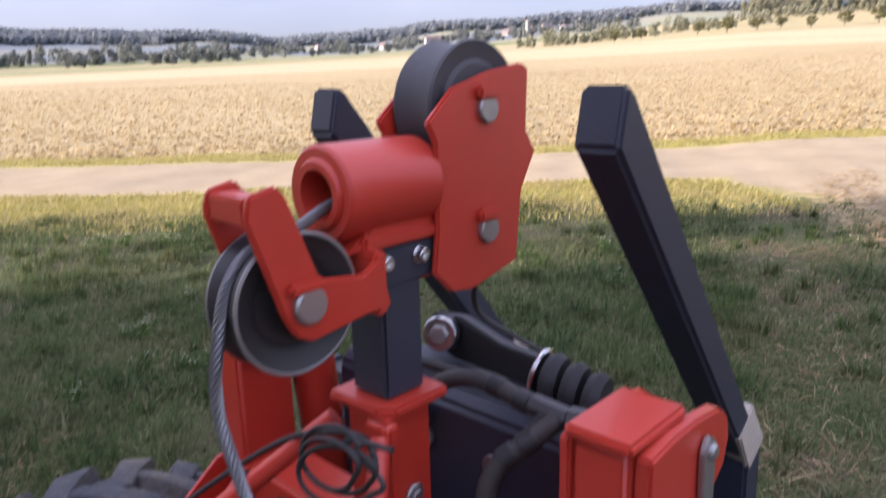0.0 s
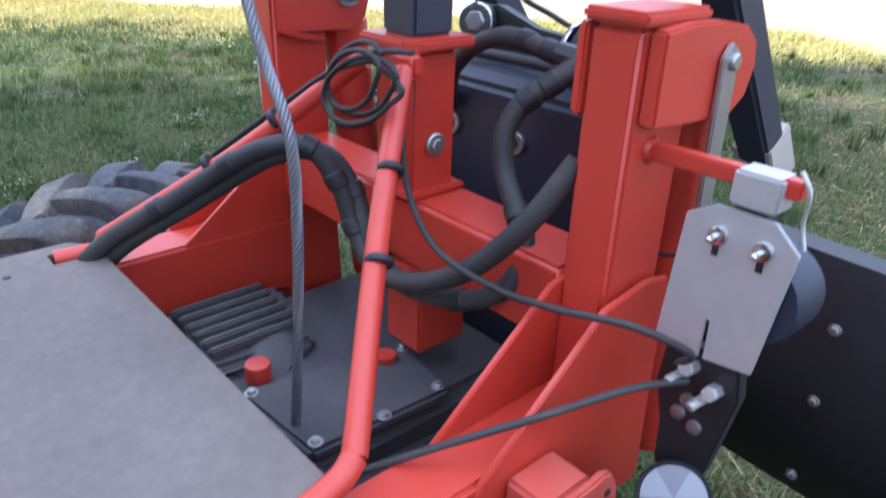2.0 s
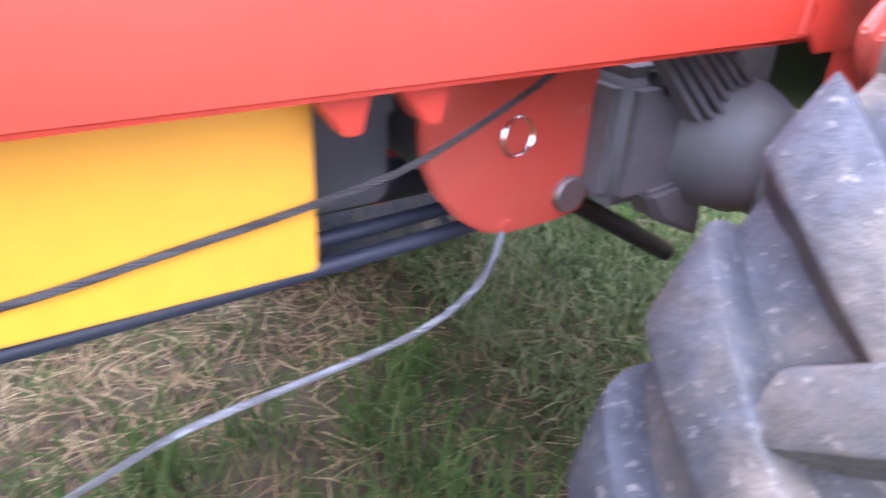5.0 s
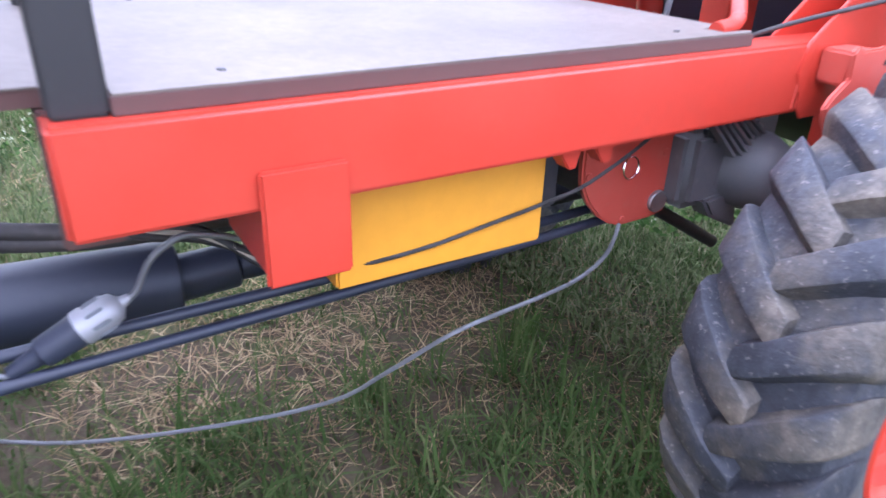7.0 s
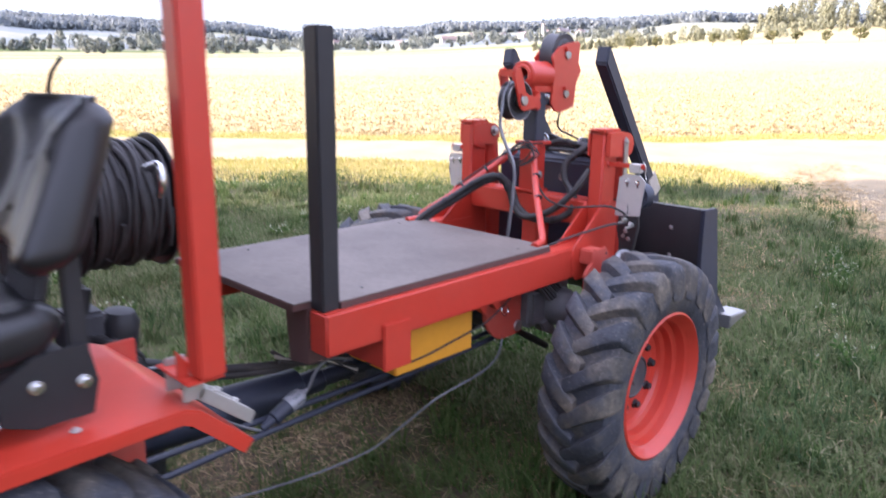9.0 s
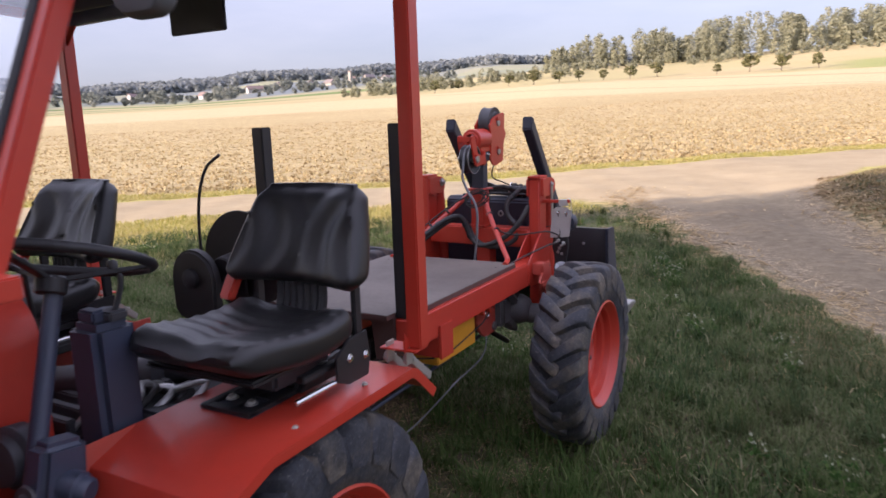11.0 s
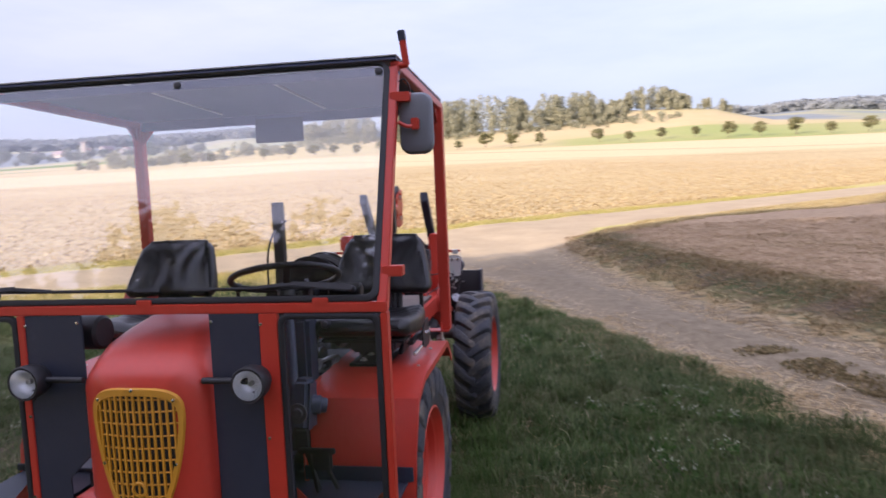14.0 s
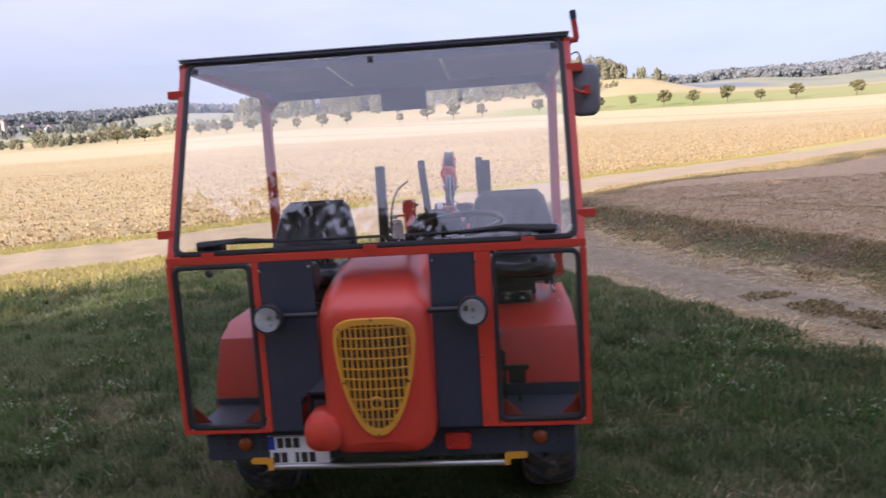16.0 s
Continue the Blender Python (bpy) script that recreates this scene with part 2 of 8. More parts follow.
class Shape:
    """One mesh, put together from shaped pieces."""

    def __init__(self):
        self.bm = bmesh.new()

    def _bevel(self, faces, width, seg=2):
        if width <= 0:
            return
        edges = {e for f in faces for e in f.edges if e.calc_face_angle(0) > 0.5}
        bmesh.ops.bevel(self.bm, geom=list(edges), offset=width, segments=seg, affect="EDGES", clamp_overlap=True)

    def prism(self, outline, axis, a, b, bevel=0.002, seg=2):
        """A flat outline (two coordinates a corner) drawn out along x, y or z from a to b."""
        put = {"x": lambda u, v, w: (w, u, v), "y": lambda u, v, w: (u, w, v), "z": lambda u, v, w: (u, v, w)}[axis]
        lo = [self.bm.verts.new(put(u, v, a)) for u, v in outline]
        hi = [self.bm.verts.new(put(u, v, b)) for u, v in outline]
        n = len(lo)
        faces = [self.bm.faces.new(lo), self.bm.faces.new(hi[::-1])]
        faces += [self.bm.faces.new((lo[i], hi[i], hi[(i + 1) % n], lo[(i + 1) % n])) for i in range(n)]
        bmesh.ops.recalc_face_normals(self.bm, faces=faces)
        self._bevel(faces, bevel, seg)
        return self

    def box(self, x0, x1, y0, y1, z0, z1, bevel=0.003, seg=2):
        return self.prism([(x0, y0), (x1, y0), (x1, y1), (x0, y1)], "z", z0, z1, bevel, seg)

    def beam(self, p0, p1, w, h, up=(0, 0, 1), bevel=0.004, taper=1.0, seg=2):
        """A square bar from p0 to p1; w across, h in the direction of up."""
        p0, p1 = Vector(p0), Vector(p1)
        d = (p1 - p0).normalized()
        s = d.cross(Vector(up)).normalized()
        u = s.cross(d)
        vs = []
        for p, k in ((p0, 1.0), (p1, taper)):
            vs.append([self.bm.verts.new(p + s * (i * w * k / 2) + u * (j * h * k / 2)) for i, j in ((-1, -1), (1, -1), (1, 1), (-1, 1))])
        lo, hi = vs
        faces = [self.bm.faces.new(lo), self.bm.faces.new(hi[::-1])]
        faces += [self.bm.faces.new((lo[i], hi[i], hi[(i + 1) % 4], lo[(i + 1) % 4])) for i in range(4)]
        bmesh.ops.recalc_face_normals(self.bm, faces=faces)
        self._bevel(faces, bevel, seg)
        return self

    def lathe(self, centre, axis, profile, seg=32, arc=1.0, start=0.0):
        """A profile of (radius, along the axis) turned round an axis; closed where radius is 0."""
        x, y, z = basis(axis)
        c = Vector(centre)
        count = seg if arc >= 1 else seg + 1
        rings = []
        for r, h in profile:
            if r <= 1e-6:
                rings.append([self.bm.verts.new(c + z * h)])
            else:
                rings.append([self.bm.verts.new(c + z * h + (x * math.cos(a) + y * math.sin(a)) * r) for a in (start + 2 * math.pi * arc * i / seg for i in range(count))])
        faces = []
        span = range(seg)
        for A, B in zip(rings, rings[1:]):
            for i in span:
                j = (i + 1) % count
                q = [A[i % len(A)], A[j % len(A)], B[j % len(B)], B[i % len(B)]]
                q = list(dict.fromkeys(q))
                if len(q) > 2:
                    faces.append(self.bm.faces.new(q))
        bmesh.ops.recalc_face_normals(self.bm, faces=faces)
        return self

    def cyl(self, p0, p1, r, seg=20, edge=0.002, r1=None):
        p0, p1 = Vector(p0), Vector(p1)
        h = (p1 - p0).length
        r1 = r if r1 is None else r1
        e = min(edge, r * 0.4, h * 0.3)
        return self.lathe(p0, p1 - p0, [(0, 0), (r - e, 0), (r, e), (r1, h - e), (r1 - e, h), (0, h)], seg)

    def pipe(self, p0, p1, r, bore, seg=28, edge=0.002):
        p0, p1 = Vector(p0), Vector(p1)
        h = (p1 - p0).length
        return self.lathe(p0, p1 - p0, [(bore, 0), (r - edge, 0), (r, edge), (r, h - edge), (r - edge, h), (bore, h), (bore, 0)], seg)

    def sweep(self, points, r, seg=8, steps=6, smooth=True):
        """A round cord along a smooth line."""
        pts = spline(points, steps) if smooth else [Vector(p) for p in points]
        rings, x = [], None
        for i, p in enumerate(pts):
            d = (pts[min(i + 1, len(pts) - 1)] - pts[max(i - 1, 0)]).normalized()
            if x is None:
                x = basis(d)[0]
            x = (x - d * x.dot(d)).normalized()
            y = d.cross(x)
            rings.append([self.bm.verts.new(p + (x * math.cos(2 * math.pi * k / seg) + y * math.sin(2 * math.pi * k / seg)) * r) for k in range(seg)])
        for A, B in zip(rings, rings[1:]):
            for k in range(seg):
                self.bm.faces.new((A[k], A[(k + 1) % seg], B[(k + 1) % seg], B[k]))
        self.bm.faces.new(rings[0][::-1])
        self.bm.faces.new(rings[-1])
        return self

    def loft(self, rings, caps=True):
        """Faces between closed rings of points, all of one length."""
        vs = [[self.bm.verts.new(p) for p in ring] for ring in rings]
        n = len(vs[0])
        faces = []
        for A, B in zip(vs, vs[1:]):
            faces += [self.bm.faces.new((A[k], A[(k + 1) % n], B[(k + 1) % n], B[k])) for k in range(n)]
        if caps:
            faces += [self.bm.faces.new(vs[0][::-1]), self.bm.faces.new(vs[-1])]
        bmesh.ops.recalc_face_normals(self.bm, faces=faces)
        return self

    def sheet(self, line, x0, x1, thick=0.003, bevel=0.0):
        """A bent sheet: a line of (y, z) drawn out along x, with thickness."""
        n = len(line)
        off = []
        for i in range(n):
            a, b = Vector(line[max(i - 1, 0)]), Vector(line[min(i + 1, n - 1)])
            d = (b - a).normalized()
            off.append((line[i][0] - d.y * thick, line[i][1] + d.x * thick))
        ring = [*line, *off[::-1]]
        return self.prism(ring, "x", x0, x1, bevel)


def rounded(hw, z0, z1, r, n=5, x=0.0):
    """Corners of an upright rounded rectangle, as (x, z)."""
    out = []
    for cx, cz, a0 in ((hw - r, z0 + r, -90), (hw - r, z1 - r, 0), (-hw + r, z1 - r, 90), (-hw + r, z0 + r, 180)):
        for i in range(n + 1):
            a = radians(a0 + 90 * i / n)
            out.append((x + cx + r * math.cos(a), cz + r * math.sin(a)))
    return out


def part(name, shape, material, parent, label="", sharp=38):
    """Links a shape as one mesh object under a thing or a part."""
    me = bpy.data.meshes.new(name)
    bm = shape.bm if isinstance(shape, Shape) else shape
    bm.to_mesh(me)
    bm.free()
    me.materials.append(material)
    me.polygons.foreach_set("use_smooth", [True] * len(me.polygons))
    me.set_sharp_from_angle(angle=radians(sharp))
    ob = new(name, me)
    if parent is not None:
        ob.parent = parent
    if label:
        ob["label"] = label
    return ob


def thing(name, label, category, group="", kind="", at=(0, 0, 0)):
    ob = new(name)
    ob.empty_display_size = 0.2
    ob.location = at
    return tagged(ob, label, category, group, kind)


def bolt(name, at, axis, r, parent, material=None, head=0.6):
    """A hexagon-headed bolt with washer."""
    a = Vector(axis).normalized()
    p = Vector(at)
    s = Shape().cyl(p, p + a * r * 0.25, r * 1.5, 16, 0.0005)
    s.lathe(p + a * r * 0.25, a, [(0, 0), (r, 0), (r, r * head), (r * 0.85, r * head + r * 0.15), (0, r * head + r * 0.15)], 6)
    return part(name, s, material or ZINC, parent, sharp=25)


# ---- land ----
CX, CY = 0.8, -0.5          # centre of the land's rings
ROAD_NEAR, ROAD_FAR = 12.1, 16.2   # the lane's edges, metres along (-1, 1) from the origin


def rise(r, az):
    """Angle of elevation of the land at a distance, by its bearing."""
    near = np.interp(az, [-180, -30, -18, -5, 40, 70, 180], [0, 0, 0.38, 0.62, 0.62, 0, 0])
    field = np.interp(az, [-180, -75, -56, -46, -35, -20, -8, 0, 5, 14, 23, 40, 90, 180], [0.3, 1.1, 1.75, 2.05, 2.45, 3.05, 3.12, 3.15, 3.1, 2.95, 2.8, 2.7, 1.5, 0.3])
    slope = np.interp(az, [-180, -75, -50, -32, -20, -8, -4, 0, 4, 8, 10, 12, 14, 16, 24, 40, 180], [0.3, 1.4, 2.0, 2.8, 4.0, 4.1, 4.35, 4.55, 4.6, 4.85, 4.9, 4.7, 4.4, 4.0, 3.4, 3.1, 0.3])
    brow = np.interp(az, [-180, -50, -20, 0, 3, 5.5, 10, 12, 14, 16, 24, 180], [0.3, 2.1, 4.0, 4.65, 4.9, 5.5, 5.35, 5.15, 4.5, 4.0, 3.4, 0.3])
    hill = np.interp(az, [-180, -75, -55, -45, -34, -22, 0, 14, 21, 32, 60, 180], [0.4, 3.75, 3.1, 3.6, 4.35, 4.45, 3.9, 4.2, 4.7, 4.5, 3.0, 0.4])
    k = [0 * field, 0 * field, near, 1.1 * near, np.maximum(0.24 * field, 1.15 * near), 0.55 * field, field, slope, brow, hill, 0.55 * hill]
    ds = [0, 14, 20, 28, 48, 100, 205, 330, 378, 900, 1900]
    out = np.zeros_like(r)
    for i in range(len(ds) - 1):
        w = (r >= ds[i]) & (r < ds[i + 1])
        t = (r - ds[i]) / (ds[i + 1] - ds[i])
        out = np.where(w, k[i] * (1 - t) + k[i + 1] * t, out)
    return np.where(r >= ds[-1], k[-1], out)


def track_mid(y):
    return 4.3 - 0.457 * (y - 2.5) + 0.0095 * (y - 2.5) * (y - 6.0)


def land(x, y):
    """Height of the ground."""
    x, y = np.asarray(x, float), np.asarray(y, float)
    r, az = np.hypot(x - CX, y - CY), np.degrees(np.arctan2(x - CX, y - CY))
    z = r * np.tan(np.radians(rise(r, az)))
    near = np.clip((40 - r) / 20, 0, 1)
    z = z + near * (0.018 * np.sin(1.3 * x + 0.7 * y) + 0.012 * np.sin(2.9 * y - 1.1 * x) + 0.008 * np.sin(5.1 * x + 3.3 * y))
    far = np.clip((r - 380) / 400, 0, 1)
    z = z + far * (2.2 * np.sin(np.radians(az) * 19 + r * 0.004) + 1.2 * np.sin(np.radians(az) * 41 + 1.0))
    u = (y - x) * 0.7071
    side = x - track_mid(np.clip(y, -6, 14))
    bank = np.clip((side - 1.0) / 1.6, 0, 1) * np.clip((11.6 - u) / 2.5, 0, 1) * (y > -12) * np.clip((30 - r) / 12, 0, 1)
    z = z + 0.28 * bank * bank * (3 - 2 * bank)
    rut = np.exp(-((np.abs(side) - 0.62) / 0.25) ** 2) * np.clip((11 - u) / 3, 0, 1) * near
    return z - 0.05 * rut


def ground_material():
    m, nt, b = mat("ground")
    tc = nt.nodes.new("ShaderNodeTexCoord")
    P = tc.outputs["Object"]
    xyz = nt.nodes.new("ShaderNodeSeparateXYZ")
    nt.links.new(P, xyz.inputs[0])

    def calc(op, a, c=0.0):
        n = nt.nodes.new("ShaderNodeMath")
        n.operation = op
        for i, v in enumerate((a, c)):
            if isinstance(v, (int, float)):
                n.inputs[i].default_value = v
            else:
                nt.links.new(v, n.inputs[i])
        return n.outputs[0]

    def step(v, lo, hi):
        n = nt.nodes.new("ShaderNodeMapRange")
        n.interpolation_type = "SMOOTHSTEP"
        n.inputs["From Min"].default_value = lo
        n.inputs["From Max"].default_value = hi
        nt.links.new(v, n.inputs["Value"])
        return n.outputs["Result"]

    X, Y = xyz.outputs[0], xyz.outputs[1]
    n1 = noise_tex(nt, P, 0.9, 6, 0.65)
    n2 = noise_tex(nt, P, 7.0, 6, 0.7)
    n3 = noise_tex(nt, P, 45.0, 4, 0.7)
    wob = calc("ADD", calc("MULTIPLY", calc("SUBTRACT", n1, 0.5), 1.6), calc("MULTIPLY", calc("SUBTRACT", n2, 0.5), 0.9))
    u = calc("MULTIPLY", calc("SUBTRACT", Y, X), 0.7071)
    uw = calc("ADD", u, calc("MULTIPLY", wob, 0.35))
    # soil, grass and straw near by
    soil = ramp(nt, n2, [(0.3, (0.060, 0.043, 0.028)), (0.7, (0.15, 0.112, 0.070))])
    turf = ramp(nt, n3, [(0.3, (0.034, 0.050, 0.014)), (0.7, (0.082, 0.094, 0.032))])
    col = blend(nt, step(n1, 0.42, 0.66), turf, soil)
    # trodden ground below the tractor, also darkened in colour for the shade there
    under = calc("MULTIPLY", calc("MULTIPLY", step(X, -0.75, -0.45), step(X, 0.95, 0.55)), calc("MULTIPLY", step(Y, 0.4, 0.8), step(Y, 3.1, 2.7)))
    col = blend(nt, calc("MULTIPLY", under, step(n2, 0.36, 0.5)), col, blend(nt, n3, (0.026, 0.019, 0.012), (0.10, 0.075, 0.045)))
    # worn track
    side = calc("SUBTRACT", X, calc("ADD", calc("SUBTRACT", 4.3, calc("MULTIPLY", calc("SUBTRACT", Y, 2.5), 0.457)),
                                    calc("MULTIPLY", calc("MULTIPLY", calc("SUBTRACT", Y, 2.5), calc("SUBTRACT", Y, 6.0)), 0.0095)))
    wide = calc("ADD", calc("ADD", 1.0, step(uw, 3.0, 12.5)), calc("MULTIPLY", step(uw, 9.4, 12.2), 1.6))
    off = calc("SUBTRACT", calc("ABSOLUTE", calc("ADD", side, calc("MULTIPLY", wob, 0.45))), wide)
    dirt = ramp(nt, n2, [(0.25, (0.140, 0.106, 0.064)), (0.5, (0.205, 0.162, 0.100)), (0.75, (0.29, 0.236, 0.150))])
    crumb = ramp(nt, n3, [(0.35, (0.55, 0.55, 0.55)), (0.65, (1, 1, 1))])
    dirt = blend(nt, 0.6, dirt, crumb, "MULTIPLY")
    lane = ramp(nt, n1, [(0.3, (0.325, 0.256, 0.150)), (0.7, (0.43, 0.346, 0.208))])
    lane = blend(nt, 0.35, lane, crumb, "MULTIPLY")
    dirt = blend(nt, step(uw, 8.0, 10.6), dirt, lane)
    litter = ramp(nt, noise_tex(nt, P, 26.0, 6, 0.75), [(0.52, (0, 0, 0)), (0.60, (1, 1, 1))])
    dirt = blend(nt, calc("MULTIPLY", litter, step(off, -0.9, -0.25)), dirt, (0.42, 0.33, 0.20))
    straw = ramp(nt, n3, [(0.3, (0.24, 0.165, 0.075)), (0.7, (0.52, 0.40, 0.21))])
    on_track = step(off, 0.25, -0.15)
    edge_straw = calc("MULTIPLY", step(off, 0.9, 0.1), step(n2, 0.40, 0.58))
    col = blend(nt, edge_straw, col, straw)
    col = blend(nt, on_track, col, dirt)
    # dry stubble patch beyond the track
    dry = ramp(nt, n2, [(0.3, (0.23, 0.150, 0.080)), (0.75, (0.52, 0.38, 0.22))])
    dry = blend(nt, 0.5, dry, crumb, "MULTIPLY")
    on_dry = calc("MULTIPLY", step(off, 0.9, 2.2), step(side, 0.0, 0.5))
    col = blend(nt, calc("MULTIPLY", on_dry, step(uw, 12.0, 11.4)), col, dry)
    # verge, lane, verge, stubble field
    # verge colour raised to help the sunlit strip along the lane
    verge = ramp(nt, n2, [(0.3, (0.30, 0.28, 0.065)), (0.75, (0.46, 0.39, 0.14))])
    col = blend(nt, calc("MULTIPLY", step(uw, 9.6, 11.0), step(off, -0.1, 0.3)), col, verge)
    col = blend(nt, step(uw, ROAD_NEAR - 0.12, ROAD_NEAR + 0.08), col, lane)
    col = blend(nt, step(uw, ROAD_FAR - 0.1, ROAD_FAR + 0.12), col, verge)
    nf = noise_tex(nt, P, 2.2, 8, 0.75)
    field = ramp(nt, nf, [(0.30, (0.20, 0.145, 0.066)), (0.47, (0.385, 0.305, 0.148)), (0.68, (0.58, 0.49, 0.265))])
    nrow = noise_tex(nt, coords(nt, (0.05, 0.6, 1.0)), 1.0, 4, 0.6)
    field = blend(nt, 0.30, field, ramp(nt, nrow, [(0.40, (0.64, 0.60, 0.52)), (0.60, (1, 1, 1))]), "MULTIPLY")
    big = noise_tex(nt, P, 0.02, 4, 0.6)
    field = blend(nt, 0.45, field, ramp(nt, big, [(0.35, (0.80, 0.74, 0.66)), (0.65, (1, 1, 1))]), "MULTIPLY")
    col = blend(nt, step(uw, 17.3, 18.3), col, field)
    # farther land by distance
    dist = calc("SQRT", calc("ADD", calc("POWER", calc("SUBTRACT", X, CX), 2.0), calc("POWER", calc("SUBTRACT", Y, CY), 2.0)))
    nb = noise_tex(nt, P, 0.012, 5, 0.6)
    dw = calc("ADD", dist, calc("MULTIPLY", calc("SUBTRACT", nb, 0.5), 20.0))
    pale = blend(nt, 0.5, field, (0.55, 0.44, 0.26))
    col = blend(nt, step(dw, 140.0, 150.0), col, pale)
    skew = calc("ADD", dist, calc("MULTIPLY", X, 0.457))
    for line_at, line_wide in ((186.0, 2.2), (152.0, 1.2)):
        worn = calc("MULTIPLY", step(calc("ABSOLUTE", calc("SUBTRACT", skew, line_at)), line_wide, line_wide * 0.4), 0.55)
        col = blend(nt, worn, col, (0.20, 0.175, 0.075))
    meadow = ramp(nt, nb, [(0.35, (0.36, 0.31, 0.15)), (0.46, (0.43, 0.35, 0.18)), (0.56, (0.38, 0.33, 0.155)), (0.68, (0.45, 0.37, 0.19))])
    pasture = ramp(nt, nb, [(0.4, (0.25, 0.285, 0.085)), (0.6, (0.30, 0.30, 0.11))])
    lim = calc("ADD", calc("SUBTRACT", 245.0, dist), calc("MULTIPLY", calc("DIVIDE", X, dist), 190.0))
    meadow = blend(nt, calc("MULTIPLY", step(X, -4.0, 8.0), step(lim, -5.0, 5.0)), meadow, pasture)
    meadow = blend(nt, 0.4, meadow, ramp(nt, n1, [(0.3, (0.6, 0.6, 0.6)), (0.7, (1, 1, 1))]), "MULTIPLY")
    col = blend(nt, step(dw, 205.0, 209.0), col, meadow)
    corner = calc("MULTIPLY", step(X, -180.0, -215.0), step(dw, 205.0, 209.0))
    strip = ramp(nt, calc("FRACT", calc("MULTIPLY", dist, 0.018)), [(0.30, (0.36, 0.31, 0.16)), (0.36, (0.12, 0.165, 0.05)), (0.70, (0.15, 0.20, 0.06)), (0.76, (0.36, 0.31, 0.16))])
    col = blend(nt, corner, col, strip)
    # far wooded hills, their colour shifted to blue-grey to stand for haze
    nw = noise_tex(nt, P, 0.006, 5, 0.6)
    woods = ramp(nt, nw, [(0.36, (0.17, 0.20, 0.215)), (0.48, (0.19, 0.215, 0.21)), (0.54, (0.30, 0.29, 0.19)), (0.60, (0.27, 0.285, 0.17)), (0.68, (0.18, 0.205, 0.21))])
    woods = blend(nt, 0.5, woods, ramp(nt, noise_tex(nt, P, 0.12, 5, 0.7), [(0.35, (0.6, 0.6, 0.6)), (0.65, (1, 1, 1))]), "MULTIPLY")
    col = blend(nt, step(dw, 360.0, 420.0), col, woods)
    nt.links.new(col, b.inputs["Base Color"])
    b.inputs["Roughness"].default_value = 0.92
    b.inputs["Specular IOR Level"].default_value = 0.2
    h = calc("ADD", calc("MULTIPLY", n2, 0.7), calc("MULTIPLY", n3, 0.3))
    bump(nt, b, h, 0.6, 0.03)
    return m


def build_ground():
    az = np.concatenate([np.arange(-92, 62, 0.3), np.arange(62, 268, 5.0)])
    rad = np.concatenate([[0.02], np.geomspace(0.35, 40, 120), np.geomspace(42, 1900, 90)])
    A, R = np.meshgrid(np.radians(az), rad)
    x, y = CX + R * np.sin(A), CY + R * np.cos(A)
    z = land(x, y)
    n, k = len(rad), len(az)
    co = np.stack([x, y, z], -1).reshape(-1, 3)
    i, j = np.meshgrid(np.arange(n - 1), np.arange(k), indexing="ij")
    j2 = (j + 1) % k
    quads = np.stack([i * k + j, i * k + j2, (i + 1) * k + j2, (i + 1) * k + j], -1).reshape(-1, 4)
    me = bpy.data.meshes.new("ground")
    me.from_pydata(co.tolist(), [], quads[:, ::-1].tolist())
    me.polygons.foreach_set("use_smooth", [True] * len(me.polygons))
    me.materials.append(ground_material())
    ob = new("ground", me)
    return tagged(ob, "shaded meadow, gravel lane, stubble field and rising hills", "ground", kind="structure")


ground = build_ground()


# ---- trees ----
def leaf_material(name, dark, light, warm):
    m, nt, b = mat(name)
    g = nt.nodes.new("ShaderNodeNewGeometry")
    c = ramp(nt, g.outputs["Random Per Island"], [(0.0, dark), (0.6, light), (1.0, warm)])
    nt.links.new(c, b.inputs["Base Color"])
    b.inputs["Roughness"].default_value = 0.65
    b.inputs["Specular IOR Level"].default_value = 0.25
    through_light = nt.nodes.new("ShaderNodeBsdfTranslucent")
    nt.links.new(c, through_light.inputs["Color"])
    mix = nt.nodes.new("ShaderNodeMixShader")
    mix.inputs["Fac"].default_value = 0.35
    nt.links.new(b.outputs["BSDF"], mix.inputs[1])
    nt.links.new(through_light.outputs["BSDF"], mix.inputs[2])
    nt.links.new(mix.outputs["Shader"], nt.nodes["Material Output"].inputs["Surface"])
    return m


def bark_material():
    m, nt, b = mat("bark")
    v = coords(nt, (1, 1, 0.25))
    n = noise_tex(nt, v, 14, 6, 0.7)
    nt.links.new(ramp(nt, n, [(0.3, (0.05, 0.038, 0.028)), (0.7, (0.16, 0.13, 0.10))]), b.inputs["Base Color"])
    b.inputs["Roughness"].default_value = 0.9
    bump(nt, b, n, 0.8, 0.02)
    return m


LEAF = leaf_material("leaves", (0.070, 0.080, 0.034), (0.115, 0.12, 0.050), (0.18, 0.165, 0.075))
# leaves of the distant woods: paler, bluer farther off, haze put into the colour
WOODLEAF = leaf_material("haze_paled_woodland_leaves", (0.185, 0.192, 0.130), (0.245, 0.250, 0.168), (0.33, 0.32, 0.21))
HAZYVALLEY = leaf_material("haze_tinted_valley_leaves", (0.145, 0.165, 0.155), (0.185, 0.205, 0.182), (0.24, 0.25, 0.21))
HAZYRIDGE = leaf_material("haze_tinted_ridge_leaves", (0.180, 0.205, 0.222), (0.205, 0.230, 0.242), (0.235, 0.258, 0.258))
ORCHARDLEAF = leaf_material("orchard_leaves", (0.10, 0.105, 0.048), (0.15, 0.15, 0.068), (0.24, 0.22, 0.105))
BARK = bark_material()


